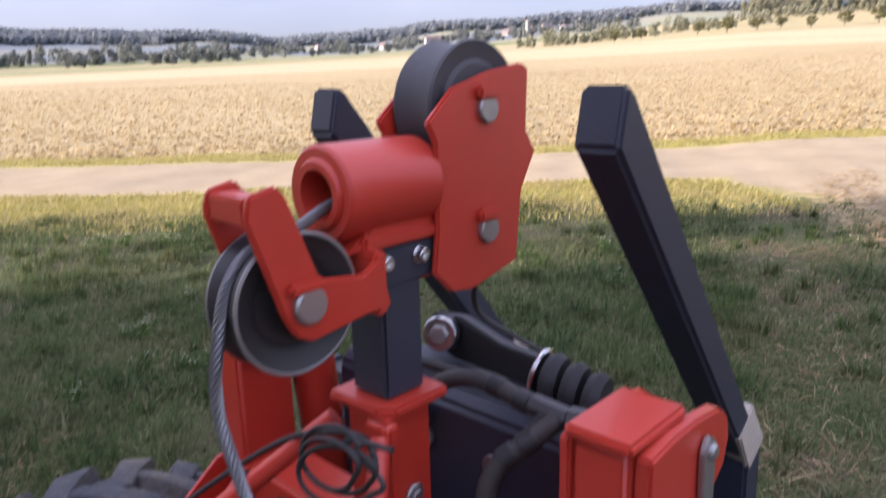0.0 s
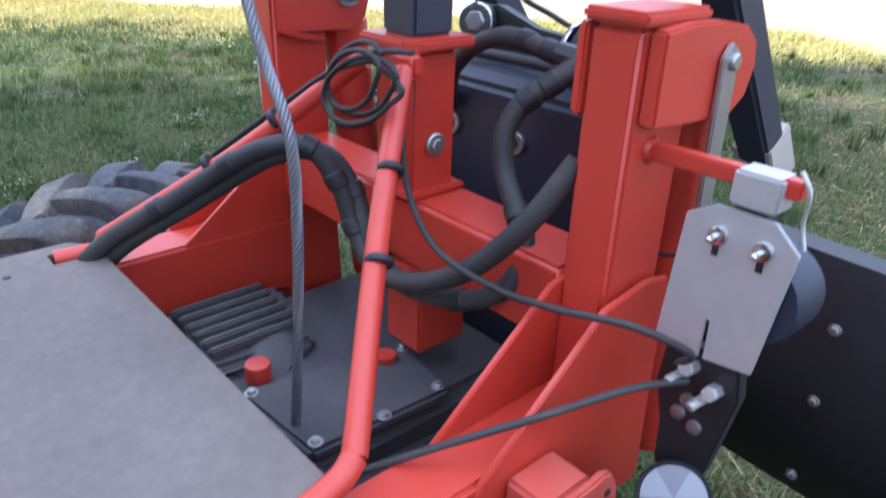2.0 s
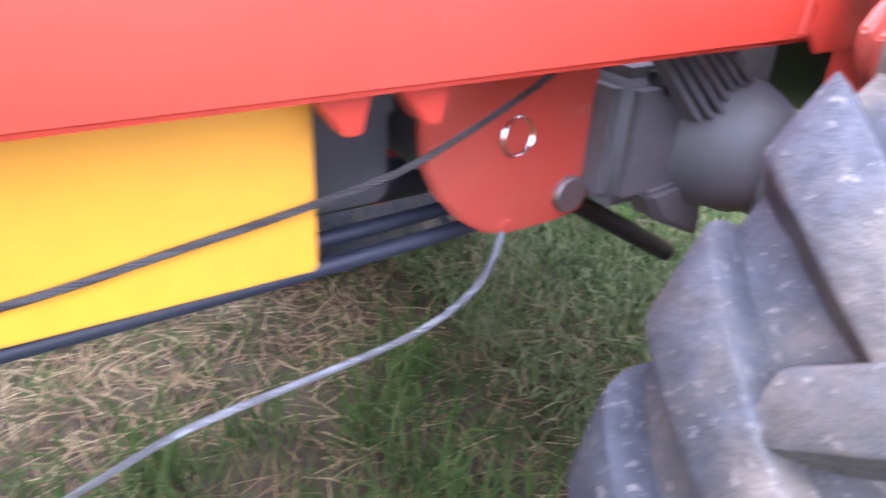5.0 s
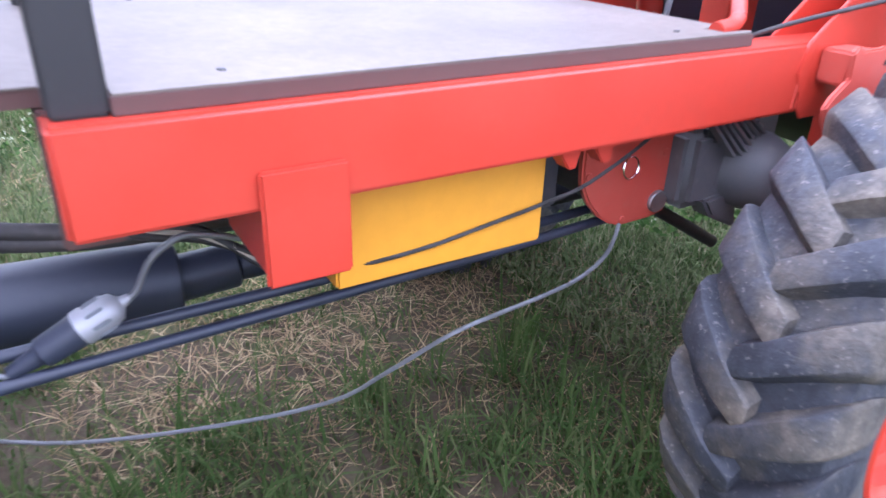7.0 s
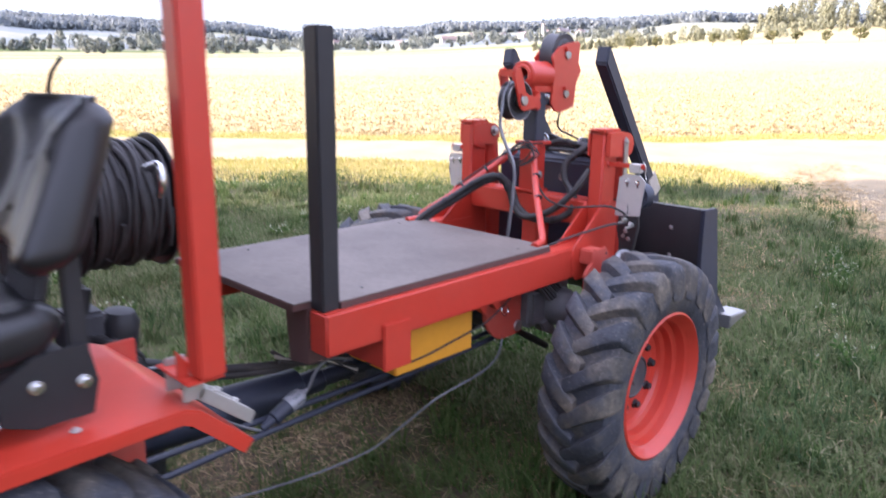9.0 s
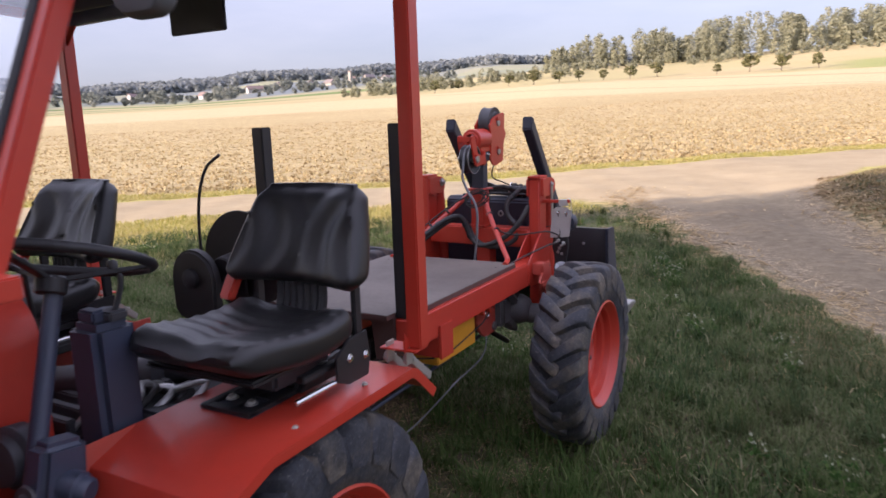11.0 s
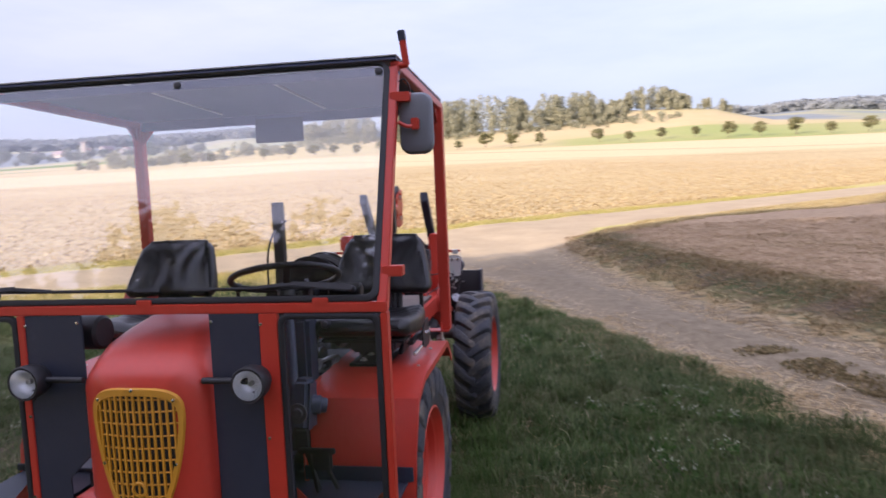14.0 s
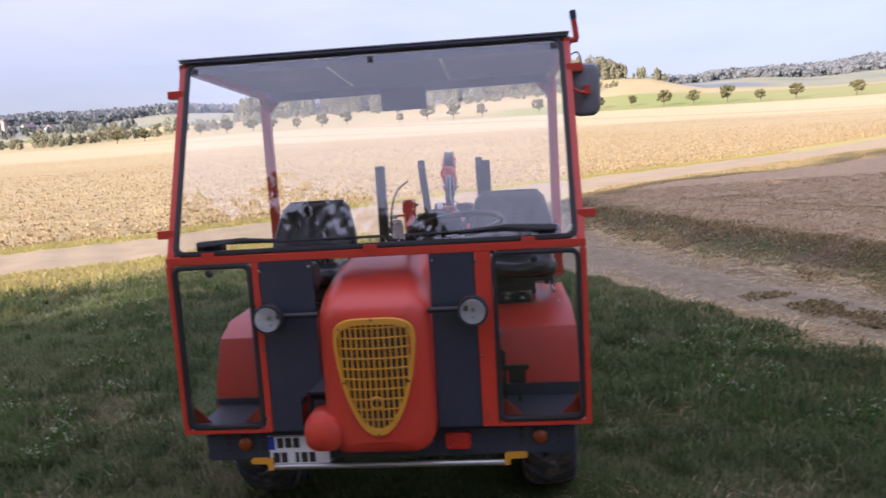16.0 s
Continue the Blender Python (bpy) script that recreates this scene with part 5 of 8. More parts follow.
# ---- wheels ----
def wheel_parts(radius, width, rim_r, turn):
    """A farm wheel at the origin, turning about x; +x is its outer side; turn sets which way the chevrons point."""
    top = thing("wheel", "", "")
    hw = width / 2
    prof = [(rim_r, -hw * 0.80), (rim_r + 0.02, -hw * 0.92), (rim_r + 0.07, -hw), (radius - 0.105, -hw), (radius - 0.052, -hw * 0.93), (radius - 0.034, -hw * 0.6), (radius - 0.029, 0),
            (radius - 0.034, hw * 0.6), (radius - 0.052, hw * 0.93), (radius - 0.105, hw), (rim_r + 0.07, hw), (rim_r + 0.02, hw * 0.92), (rim_r, hw * 0.80)]
    part("tyre", Shape().lathe((0, 0, 0), (1, 0, 0), prof, 72), TYRE, top, "dusty black tractor tyre with chevron lugs", 40)
    count = 22
    # along a lug from the middle to the sidewall: across, swing, depth of the top, depth of the foot, half width, flare of the foot
    LUG = ((-0.20, -0.036, 0.005, 0.038, 0.026, 1.5), (0.20, 0.042, 0.000, 0.038, 0.030, 1.5), (0.52, 0.110, 0.002, 0.042, 0.034, 1.42), (0.78, 0.164, 0.007, 0.054, 0.038, 1.35),
           (0.93, 0.196, 0.018, 0.072, 0.041, 1.30), (1.0, 0.212, 0.040, 0.095, 0.043, 1.25), (1.03, 0.220, 0.078, 0.120, 0.042, 1.2), (1.02, 0.224, 0.118, 0.138, 0.036, 1.15))
    for s in (1, -1):
        rings = []
        for w, da, tall, deep, half, flare in LUG:
            rr, base = radius - tall, radius - deep
            th = half / radius
            ring = []
            for r_, t_ in ((base, -flare), (base + (rr - base) * 0.35, -1.22), (rr - 0.010 * (rr - base) / 0.05, -1.03), (rr - 0.0015, -0.93), (rr, -0.80), (rr, 0.80), (rr - 0.0015, 0.93), (rr - 0.010 * (rr - base) / 0.05, 1.03), (base + (rr - base) * 0.35, 1.22), (base, flare)):
                ring.append((s * w * hw, r_ * math.sin(t_ * th + turn * da), r_ * math.cos(t_ * th + turn * da)))
            rings.append(ring)
        first = part("lug", Shape().loft(rings), TYRE, top, "", 42)
        for k in range(count):
            ob = first if k == 0 else new("lug", first.data)
            ob.parent = top
            ob.rotation_euler = (2 * math.pi * (k + (0.5 if s < 0 else 0)) / count, 0, 0)
    rp = [(rim_r - 0.005, -hw * 0.82), (rim_r + 0.012, -hw * 0.86), (rim_r + 0.012, -hw * 0.80), (rim_r - 0.03, -hw * 0.6), (rim_r - 0.045, 0), (rim_r - 0.025, hw * 0.35), (rim_r - 0.012, hw * 0.7), (rim_r + 0.012, hw * 0.82), (rim_r + 0.014, hw * 0.90),
          (rim_r + 0.006, hw * 0.93), (rim_r - 0.004, hw * 0.84), (rim_r - 0.014, hw * 0.66), (rim_r - 0.024, hw * 0.60), (rim_r - 0.030, hw * 0.36), (rim_r - 0.050, hw * 0.30), (rim_r - 0.055, hw * 0.08), (rim_r - 0.072, hw * 0.02), (rim_r - 0.080, hw * -0.10), (rim_r - 0.10, hw * -0.12), (0.148, hw * -0.13), (0.140, hw * -0.08), (0.09, hw * -0.06), (0.075, hw * -0.05), (0.0, hw * -0.05)]
    part("rim", Shape().lathe((0, 0, 0), (1, 0, 0), rp, 56), RED, top, "red-painted steel rim", 30)
    part("hub", Shape().lathe((hw * -0.03, 0, 0), (1, 0, 0), [(0, 0), (0.080, 0), (0.079, 0.006), (0.074, 0.008), (0.070, 0.004), (0.030, 0.003), (0.026, 0.010), (0, 0.011)], 32), CASTDUST, top, "dull grey hub disc")
    for k in range(8):
        a = math.pi / 4 * k + 0.3
        p = (hw * -0.07, 0.118 * math.cos(a), 0.118 * math.sin(a))
        part("wheel_nut", Shape().cyl(p, (p[0] + 0.006, p[1], p[2]), 0.018, 16).cyl((p[0] + 0.006, p[1], p[2]), (p[0] + 0.022, p[1], p[2]), 0.0135, 6, 0.003), BLACK, top)
    return top


wheel_protos = {0: wheel_parts(TR, 0.25, 0.258, 1), 180: wheel_parts(TR, 0.25, 0.258, -1)}
for nm, x, y, flip in (("rear_wheel", 0.766, AXY, 0), ("rear_wheel", side_x(-1, 0.766), AXY, 180), ("front_wheel", 0.69, 0.52, 0), ("front_wheel", -0.69, 0.52, 180)):
    if nm == "rear_wheel":
        wob_ = wheel_protos[flip]
        wob_.matrix_basis = pose(x, y, AXZ, -6.0, 0, flip)
    else:
        wob_ = copy_thing(wheel_protos[flip], pose(x, y, AXZ, 47, 0, flip))
    wob_.name = nm
    wob_.parent = tractor
    for key in ("label", "category", "group"):
        if key in wob_:
            del wob_[key]
    wob_["label"] = "large lugged wheel with red steel rim"


# ---- the tractor: hoses and cables of the rear frame ----
def hose(name, points, r, material=None, label="", ties=()):
    ob = part(name, Shape().sweep(points, r, 12, 8), material or HOSE, tractor, label, 60)
    line = spline(points, 8)
    for k in ties:
        i = min(int(k * (len(line) - 1)), len(line) - 2)
        d = (line[i + 1] - line[i]).normalized()
        part("sleeve", Shape().cyl(line[i] - d * 0.012, line[i] + d * 0.012, r * 1.18, 14), BLACK, ob)
    return ob


A1 = [(-0.235, 2.36, 0.84), (-0.20, 2.42, 0.935), (-0.11, 2.52, 1.025), (-0.02, 2.60, 1.102), (0.035, 2.65, 1.113), (0.062, 2.68, 1.06), (0.082, 2.69, 1.00), (0.13, 2.69, 0.955), (0.21, 2.69, 0.965), (0.295, 2.70, 1.01), (0.365, 2.72, 1.085), (0.405, 2.76, 1.17)]
hose("hydraulic_hose", A1, 0.0138, label="thick sleeved hydraulic hose", ties=(0.16, 0.24, 0.37, 0.45, 0.55))
A2 = [(x + 0.004, y + 0.022, z - 0.012) for x, y, z in A1[:6]] + [(0.104, 2.70, 0.985), (0.173, 2.70, 0.949), (0.239, 2.715, 0.947), (0.297, 2.73, 0.964), (0.337, 2.745, 0.999), (0.336, 2.765, 1.046), (0.300, 2.785, 1.075), (0.263, 2.80, 1.11), (0.249, 2.81, 1.156), (0.258, 2.828, 1.192), (0.285, 2.855, 1.222), (0.305, 2.88, 1.245)]
hose("hydraulic_hose", A2, 0.0134, label="thick sleeved hydraulic hose", ties=(0.30, 0.5, 0.7, 0.90, 0.94))
hose("hydraulic_hose", [(0.02, 2.93, 1.13), (0.05, 2.895, 1.183), (0.085, 2.885, 1.218), (0.114, 2.885, 1.240), (0.164, 2.885, 1.258), (0.211, 2.885, 1.257), (0.241, 2.885, 1.252), (0.275, 2.888, 1.246), (0.33, 2.90, 1.235), (0.40, 2.92, 1.22)], 0.0126, ties=(0.55, 0.7))
hose("hydraulic_hose", [(-0.10, 2.97, 1.20), (0.10, 2.965, 1.212), (0.28, 2.955, 1.21), (0.40, 2.95, 1.205)], 0.0085)
hose("control_cable", [(-0.16, 2.60, 1.06), (-0.05, 2.67, 1.155), (0.05, 2.69, 1.215), (0.15, 2.70, 1.238), (0.185, 2.69, 1.19), (0.215, 2.68, 1.10), (0.27, 2.68, 1.04), (0.36, 2.69, 1.022), (0.45, 2.69, 1.035), (0.53, 2.71, 1.045), (0.575, 2.75, 1.02), (0.56, 2.76, 0.995)], 0.0042)
hose("control_cable", [(0.33, 2.44, 0.845), (0.375, 2.475, 0.880), (0.43, 2.536, 0.918), (0.495, 2.632, 0.953), (0.54, 2.71, 0.975), (0.572, 2.765, 0.979)], 0.0042)
coil = []
for i in range(34):
    a = 0.4 + i * 0.56
    k = 1.0 - 0.016 * (i % 11)
    cu, cv = 0.070 * k * math.cos(a), 0.040 * k * math.sin(a)
    coil.append((0.126 + cu + 0.0008 * i, 2.658 + 0.010 * math.sin(a * 0.7), 1.224 + cv + 0.30 * cu - 0.0006 * i))
coil += [(0.16, 2.664, 1.252), (0.195, 2.668, 1.262), (0.232, 2.672, 1.266)]
hose("control_cable", coil, 0.0034, label="thin black cable coiled at the mast")
hose("control_cable", [(0.12, 2.95, 1.40), (0.085, 2.98, 1.33), (0.09, 3.0, 1.295), (0.14, 3.01, 1.275), (0.20, 3.04, 1.24), (0.24, 3.05, 1.20)], 0.0042)
for k in range(2):
    hose("hydraulic_hose", [(0.12 + 0.03 * k, 0.80, 0.86), (0.12, 1.06, 0.762 - 0.022 * k), (0.12, 1.24, 0.690 - 0.020 * k), (0.12, 1.38, 0.652 - 0.018 * k), (0.13, 1.52, 0.632 - 0.01 * k), (0.16, 1.75, 0.64)], 0.0135)
hose("control_cable", [(0.30, 1.64, 0.66), (0.30, 1.56, 0.685), (0.30, 1.525, 0.676), (0.30, 1.499, 0.655), (0.30, 1.478, 0.618), (0.30, 1.458, 0.606)], 0.0048, ROPE)
hose("control_cable", [(0.26, 0.98, 0.80), (0.28, 1.05, 0.800), (0.30, 1.093, 0.773), (0.30, 1.133, 0.683), (0.30, 1.217, 0.597), (0.30, 1.322, 0.531), (0.29, 1.36, 0.524)], 0.0042, ROPE, label="thin grey cable drooping to the drive tube")
hose("control_cable", [(0.24, 1.0, 0.79), (0.27, 1.06, 0.790), (0.29, 1.10, 0.765), (0.30, 1.123, 0.721), (0.30, 1.135, 0.658), (0.26, 1.13, 0.600)], 0.0062)
plug = part("trailer_plug", Shape().cyl((0.30, 1.412, 0.586), (0.30, 1.352, 0.558), 0.0235, 24, 0.004, 0.021).cyl((0.30, 1.353, 0.5585), (0.30, 1.312, 0.540), 0.014, 16, 0.003, 0.010), DARK, tractor, "dark trailer plug hanging on its grey cable")
pc = part("plug_collar", Shape().lathe((0.30, 1.404, 0.582), (0, 0.908, 0.418), [(0, 0), (0.0255, 0), (0.0255, 0.012), (0.0235, 0.015), (0.0235, 0.040), (0.020, 0.052), (0.009, 0.060), (0.006, 0.072), (0, 0.072)], 26), PALEZINC, plug, "pale grey plug collar")
for k in range(8):
    a = 2 * math.pi * k / 8
    c = Vector((0.30, 1.430, 0.594)) + (Vector((1, 0, 0)) * math.cos(a) + Vector((0, -0.418, 0.908)) * math.sin(a)) * 0.0235
    part("grip_rib", Shape().beam(c - Vector((0, 0.908, 0.418)) * 0.012, c + Vector((0, 0.908, 0.418)) * 0.012, 0.005, 0.004, (1, 0, 0), 0.001), MIRRORBACK, pc)
part("hose_clamp", Shape().cyl((0.10, 1.04, 0.765), (0.15, 1.045, 0.752), 0.030, 18, 0.004).beam((0.12, 1.045, 0.74), (0.14, 1.02, 0.60), 0.022, 0.03, (0, 1, 0), 0.004), BLACK, tractor)
for k in range(3):
    hose("control_cable", [(0.16 + 0.02 * k, 1.44, 0.70 - 0.012 * k), (0.20, 1.50 + 0.01 * k, 0.655), (0.24, 1.58, 0.648 + 0.008 * k), (0.30, 1.66, 0.628 - 0.01 * k)], 0.0065, BELT if k == 1 else HOSE)
# slack winch rope in front of the tank, then down to the grass
rope_mesh([(0.365, 2.36, 0.775), (0.395, 2.323, 0.752), (0.418, 2.169, 0.698), (0.418, 2.08, 0.678), (0.416, 1.962, 0.660), (0.414, 1.849, 0.645), (0.40, 1.74, 0.64), (0.33, 1.66, 0.65)], 0.0034, parent=tractor, steps=5, pitch=0.05, material=HOSE, label="grey rope strung along the yellow tank")
rope_mesh([(0.345, 2.31, 0.60), (0.350, 2.315, 0.565), (0.36, 2.284, 0.511), (0.365, 2.22, 0.479), (0.36, 2.145, 0.460), (0.36, 2.05, 0.451), (0.352, 1.95, 0.432), (0.29, 1.86, 0.345), (0.19, 1.785, 0.235), (0.05, 1.606, 0.147), (-0.1, 1.338, 0.10), (-0.3, 1.084, 0.07)], 0.0042, parent=tractor, steps=5, pitch=0.04, label="slack wire rope drooping to the grass")

# ---- the tractor: cab and front ----
# hood: rounded sections from the nose backwards
secs = [(-0.392, 0.165, 0.575, 1.085, 0.070), (-0.388, 0.196, 0.55, 1.112, 0.075), (-0.376, 0.214, 0.532, 1.130, 0.078), (-0.355, 0.220, 0.525, 1.146, 0.085), (-0.31, 0.222, 0.525, 1.178, 0.10), (-0.24, 0.222, 0.525, 1.216, 0.11), (-0.15, 0.222, 0.56, 1.240, 0.12), (0.0, 0.222, 0.60, 1.262, 0.12), (0.18, 0.222, 0.66, 1.268, 0.12)]
secs = [(-0.392, hw, 0.582 + 0.05 * (0.165 - hw), 1.078 - 0.03 * (0.165 - hw), min(0.068, hw * 0.8)) for hw in (0.006, 0.045, 0.085, 0.125)] + secs


def bow(x, y):
    """The nose is rounded in plan: how far it falls back beside the middle."""
    return y + 0.042 * (x / 0.2) ** 2 * min(1.0, max(0.0, (-0.20 - y) / 0.19))


hood = part("hood", Shape().loft([[(x, bow(x, y), z) for x, z in rounded(hw, z0, z1, r, 7)] for y, hw, z0, z1, r in secs]), RED, tractor, "rounded red bonnet", 30)
bump_secs = [(-0.395, 0.045, 0.575, 0.65, 0.035), (-0.38, 0.072, 0.55, 0.675, 0.05), (-0.34, 0.085, 0.535, 0.69, 0.058), (-0.2, 0.085, 0.53, 0.69, 0.058)]
part("nose_bulge", Shape().loft([[(x - 0.225, y, z) for x, z in rounded(hw, z0, z1, r, 6)] for y, hw, z0, z1, r in bump_secs]), RED, hood, "", 30)


def shield(k, n=44):
    """The grille's outline, scaled about its middle."""
    out = []
    for i in range(n):
        a = 2 * math.pi * i / n
        c, s = math.cos(a), math.sin(a)
        if s >= 0:
            x = 0.162 * math.copysign(abs(c) ** 0.62, c)
            z = 0.985 + 0.100 * abs(s) ** 0.62
        else:
            x = 0.162 * math.copysign(abs(c) ** 0.92, c) * (1 - 0.10 * abs(s))
            z = 0.985 - 0.372 * abs(s) ** 1.12
        out.append((0.004 + x * k, 0.86 + (z - 0.86) * (k if z > 0.86 else k)))
    return out


gr = Shape()
o1, o2 = shield(1.0), shield(0.875)
rings = []
for y, pts in ((-0.394, o1), (-0.405, shield(0.985)), (-0.405, shield(0.89)), (-0.394, o2)):
    rings.append([(x, bow(x, y), z) for x, z in pts])
gr.loft([*rings, rings[0]], caps=False)
grille = part("grille", gr, GRILLE, tractor, "ochre shield-shaped radiator grille", 40)


def inside_width(z):
    pts = [p for p in shield(0.885, 180)]
    xs = [x for x, zz in pts if abs(zz - z) < 0.010]
    return (min(xs), max(xs)) if xs else (0, 0)


for i in range(11):
    z = 1.046 - i * 0.0405
    x0, x1 = inside_width(z)
    if x1 - x0 > 0.02:
        part("grille_bar", Shape().sweep([(x0 + (x1 - x0) * k / 8, bow(x0 + (x1 - x0) * k / 8, -0.3975), z) for k in range(9)], 0.0033, 6, 2), GRILLE, grille)
slices = []
for i in range(-6, 7):
    x = 0.004 + i * 0.0216
    zs = [zz for xx, zz in shield(0.885, 180) if abs(xx - x) < 0.009]
    if zs:
        yb = bow(x, -0.394)
        part("grille_bar", Shape().box(x - 0.0036, x + 0.0036, yb - 0.0095, yb - 0.0005, min(zs), max(zs), 0.001), GRILLE, grille)
        slices.append([(x, yb + 0.0008, min(zs) + 0.002), (x, yb - 0.0008, min(zs) + 0.002), (x, yb - 0.0008, max(zs) - 0.002), (x, yb + 0.0008, max(zs) - 0.002)])
# black plate for the shade between the bars
part("grille_shadow_plate", Shape().loft(slices), BLACK, grille)
part("crank_hole", Shape().pipe((0.004, -0.407, 0.748), (0.004, -0.394, 0.748), 0.027, 0.019, 26), GRILLE, grille)
# black disc for the dark inside the open hole
part("crank_hole_dark", Shape().cyl((0.004, -0.400, 0.748), (0.004, -0.394, 0.748), 0.0185, 20), BLACK, grille)
for x, z in ((0.004, 1.079), (-0.128, 1.043), (0.136, 1.043), (-0.122, 0.83), (0.130, 0.83), (0.004, 0.622)):
    part("grille_screw", Shape().lathe((x, bow(x, -0.405), z), (0, -1, 0), [(0, 0), (0.006, 0), (0.005, 0.003), (0, 0.004)], 12), CHROME, grille)

# headlamps
for s in (1, -1):
    cx = 0.392 if s > 0 else -0.408
    lp = Shape().lathe((cx, -0.376, 1.090), (0, 1, 0), [(0.048, -0.004), (0.056, -0.006), (0.059, 0.0), (0.0585, 0.030), (0.056, 0.050), (0.048, 0.074), (0.032, 0.092), (0.014, 0.100), (0, 0.101)], 36)
    lamp = part("headlamp", lp, BLACK, tractor, "round black headlamp with clear lens")
    part("reflector", Shape().lathe((cx, -0.376, 1.090), (0, 1, 0), [(0.0525, 0.000), (0.050, 0.012), (0.043, 0.026), (0.030, 0.040), (0.015, 0.048), (0, 0.050)], 32), REFLECTOR, lamp, "bright reflector, coloured white for the sky it mirrors")
    ln_ = part("lens", Shape().lathe((cx, -0.376, 1.090), (0, -1, 0), [(0, 0.011), (0.030, 0.008), (0.047, 0.002), (0.0545, -0.004), (0.0545, -0.001), (0.048, 0.006), (0.030, 0.012), (0, 0.015)], 32), GLASS, lamp, "clear glass lens")
    ln_.visible_shadow = False
    part("bulb_shield", Shape().cyl((cx, -0.358, 1.09), (cx, -0.340, 1.09), 0.008, 16), STEEL, lamp)
    br_ = Shape().cyl((s * 0.215, -0.335, 1.093), (cx - s * 0.02, -0.335, 1.093), 0.011, 14)
    br_.cyl((cx, -0.335, 1.06), (cx, -0.335, 1.02), 0.006, 10)
    part("lamp_bracket", br_, BLACK, lamp)

# lower front panels
part("front_panel", Shape().prism([(0.228, 0.60), (0.228, 1.306), (0.404, 1.306), (0.404, 0.60)], "y", -0.290, -0.284, 0.002), DARK, tractor, "anthracite sheet-metal front panel")
part("front_panel", Shape().prism([(-0.484, 0.60), (-0.455, 1.306), (-0.238, 1.306), (-0.236, 0.82), (-0.33, 0.73), (-0.33, 0.60)], "y", -0.290, -0.284, 0.002), DARK, tractor, "anthracite sheet-metal front panel")
for x, z in ((0.408, 1.27), (0.414, 0.89), (0.42, 0.645), (-0.452, 1.27), (-0.466, 0.95), (-0.478, 0.66), (0.24, 1.28), (-0.25, 1.28)):
    part("panel_screw", Shape().lathe((x + (0.004 if abs(x) > 0.3 else 0), -0.2965, z), (0, -1, 0), [(0, 0), (0.006, 0), (0.005, 0.003), (0, 0.0035)], 10), CHROME, tractor)
fr_ = Shape()
fr_.box(0.405, 0.468, -0.296, -0.272, 0.60, 1.3045, 0.002)
fr_.box(-0.482, -0.456, -0.296, -0.272, 0.60, 1.3045, 0.002)
fr_.box(-0.834, 0.834, -0.292, -0.262, 1.305, 1.337, 0.003)
front_frame = part("front_frame", fr_, RED, tractor)
for s in (1, -1):
    w0, w1 = (0.4685, 0.834) if s > 0 else (-0.834, -0.4825)
    sf = Shape()
    xo0, xo1 = (0.812, 0.834) if s > 0 else (-0.834, -0.812)
    sf.box(xo0, xo1, -0.296, -0.256, 0.597, 1.3045, 0.003)
    sf.box(min(w0, w1), max(w0, w1), -0.2945, -0.264, 0.597, 0.616, 0.003)
    part("door_frame", sf, RED, front_frame)
    # rubber-framed lower pane
    a, b = (0.470, 0.811) if s > 0 else (-0.811, -0.484)
    z0, z1 = 0.618, 1.303
    hw, mid = (b - a) / 2, (a + b) / 2
    gk = Shape()
    outer = rounded(hw, z0, z1, 0.035, 5, mid)
    inner = rounded(hw - 0.018, z0 + 0.018, z1 - 0.018, 0.022, 5, mid)
    L = [[(x, -0.297, z) for x, z in outer], [(x, -0.299, z) for x, z in rounded(hw - 0.004, z0 + 0.004, z1 - 0.004, 0.032, 5, mid)], [(x, -0.299, z) for x, z in rounded(hw - 0.014, z0 + 0.014, z1 - 0.014, 0.025, 5, mid)], [(x, -0.297, z) for x, z in inner], [(x, -0.277, z) for x, z in inner], [(x, -0.277, z) for x, z in outer]]
    gk.loft([*L, L[0]], caps=False)
    low = part("lower_window", gk, GASKET, tractor, "black rubber gasket round a clear pane")
    pane = part("pane", Shape().prism(rounded(hw - 0.012, z0 + 0.012, z1 - 0.012, 0.03, 5, mid), "y", -0.289, -0.285, 0), SMOKE, low, "clear glass pane")
    pane.visible_shadow = False
    part("latch_knob", Shape().lathe((mid - 0.008, -0.300, 1.270), (0, -1, 0), [(0, -0.012), (0.013, -0.012), (0.016, 0), (0.010, 0.012), (0, 0.014)], 20), BLACK, low)
    cg = Shape()
    for q in (a + 0.02, b - 0.02):
        d = 0.075 if q < mid else -0.075
        cg.prism([(q, z0 + 0.02), (q + d, z0 + 0.02), (q, z0 + 0.095)] if d > 0 else [(q, z0 + 0.02), (q, z0 + 0.095), (q + d, z0 + 0.02)], "y", -0.272, -0.268, 0.001)
    part("corner_gusset", cg, RED, front_frame)

# windscreen, leaning back
WB, WT = Vector((0, -0.277, 1.337)), Vector((0, 0.035, 2.118))
WD = (WT - WB).normalized()
WN = Vector((0, -WD.z, WD.y))
WL = (WT - WB).length


def on_screen(x, u, lift=0.0):
    p = WB + WD * u + WN * lift
    return (x, p.y, p.z)


for s in (1, -1):
    sp = Shape().beam(on_screen(s * 0.816, -0.02, -0.015), on_screen(s * 0.816, WL, -0.015), 0.036, 0.034, (1, 0, 0), 0.004)
    pil = part("front_pillar", sp, RED, tractor)
    for u in (0.10, 0.72):
        c = on_screen(s * 0.845, u, -0.005)
        part("hinge_tab", Shape().box(c[0] - 0.034, c[0] + 0.034, c[1] - 0.012, c[1] + 0.03, c[2] - 0.017, c[2] + 0.017, 0.003), RED, pil)
hb_ = Shape().beam(on_screen(-0.834, WL - 0.012, -0.02), on_screen(0.834, WL - 0.012, -0.02), 0.03, 0.03, (0, 0, 1), 0.003)
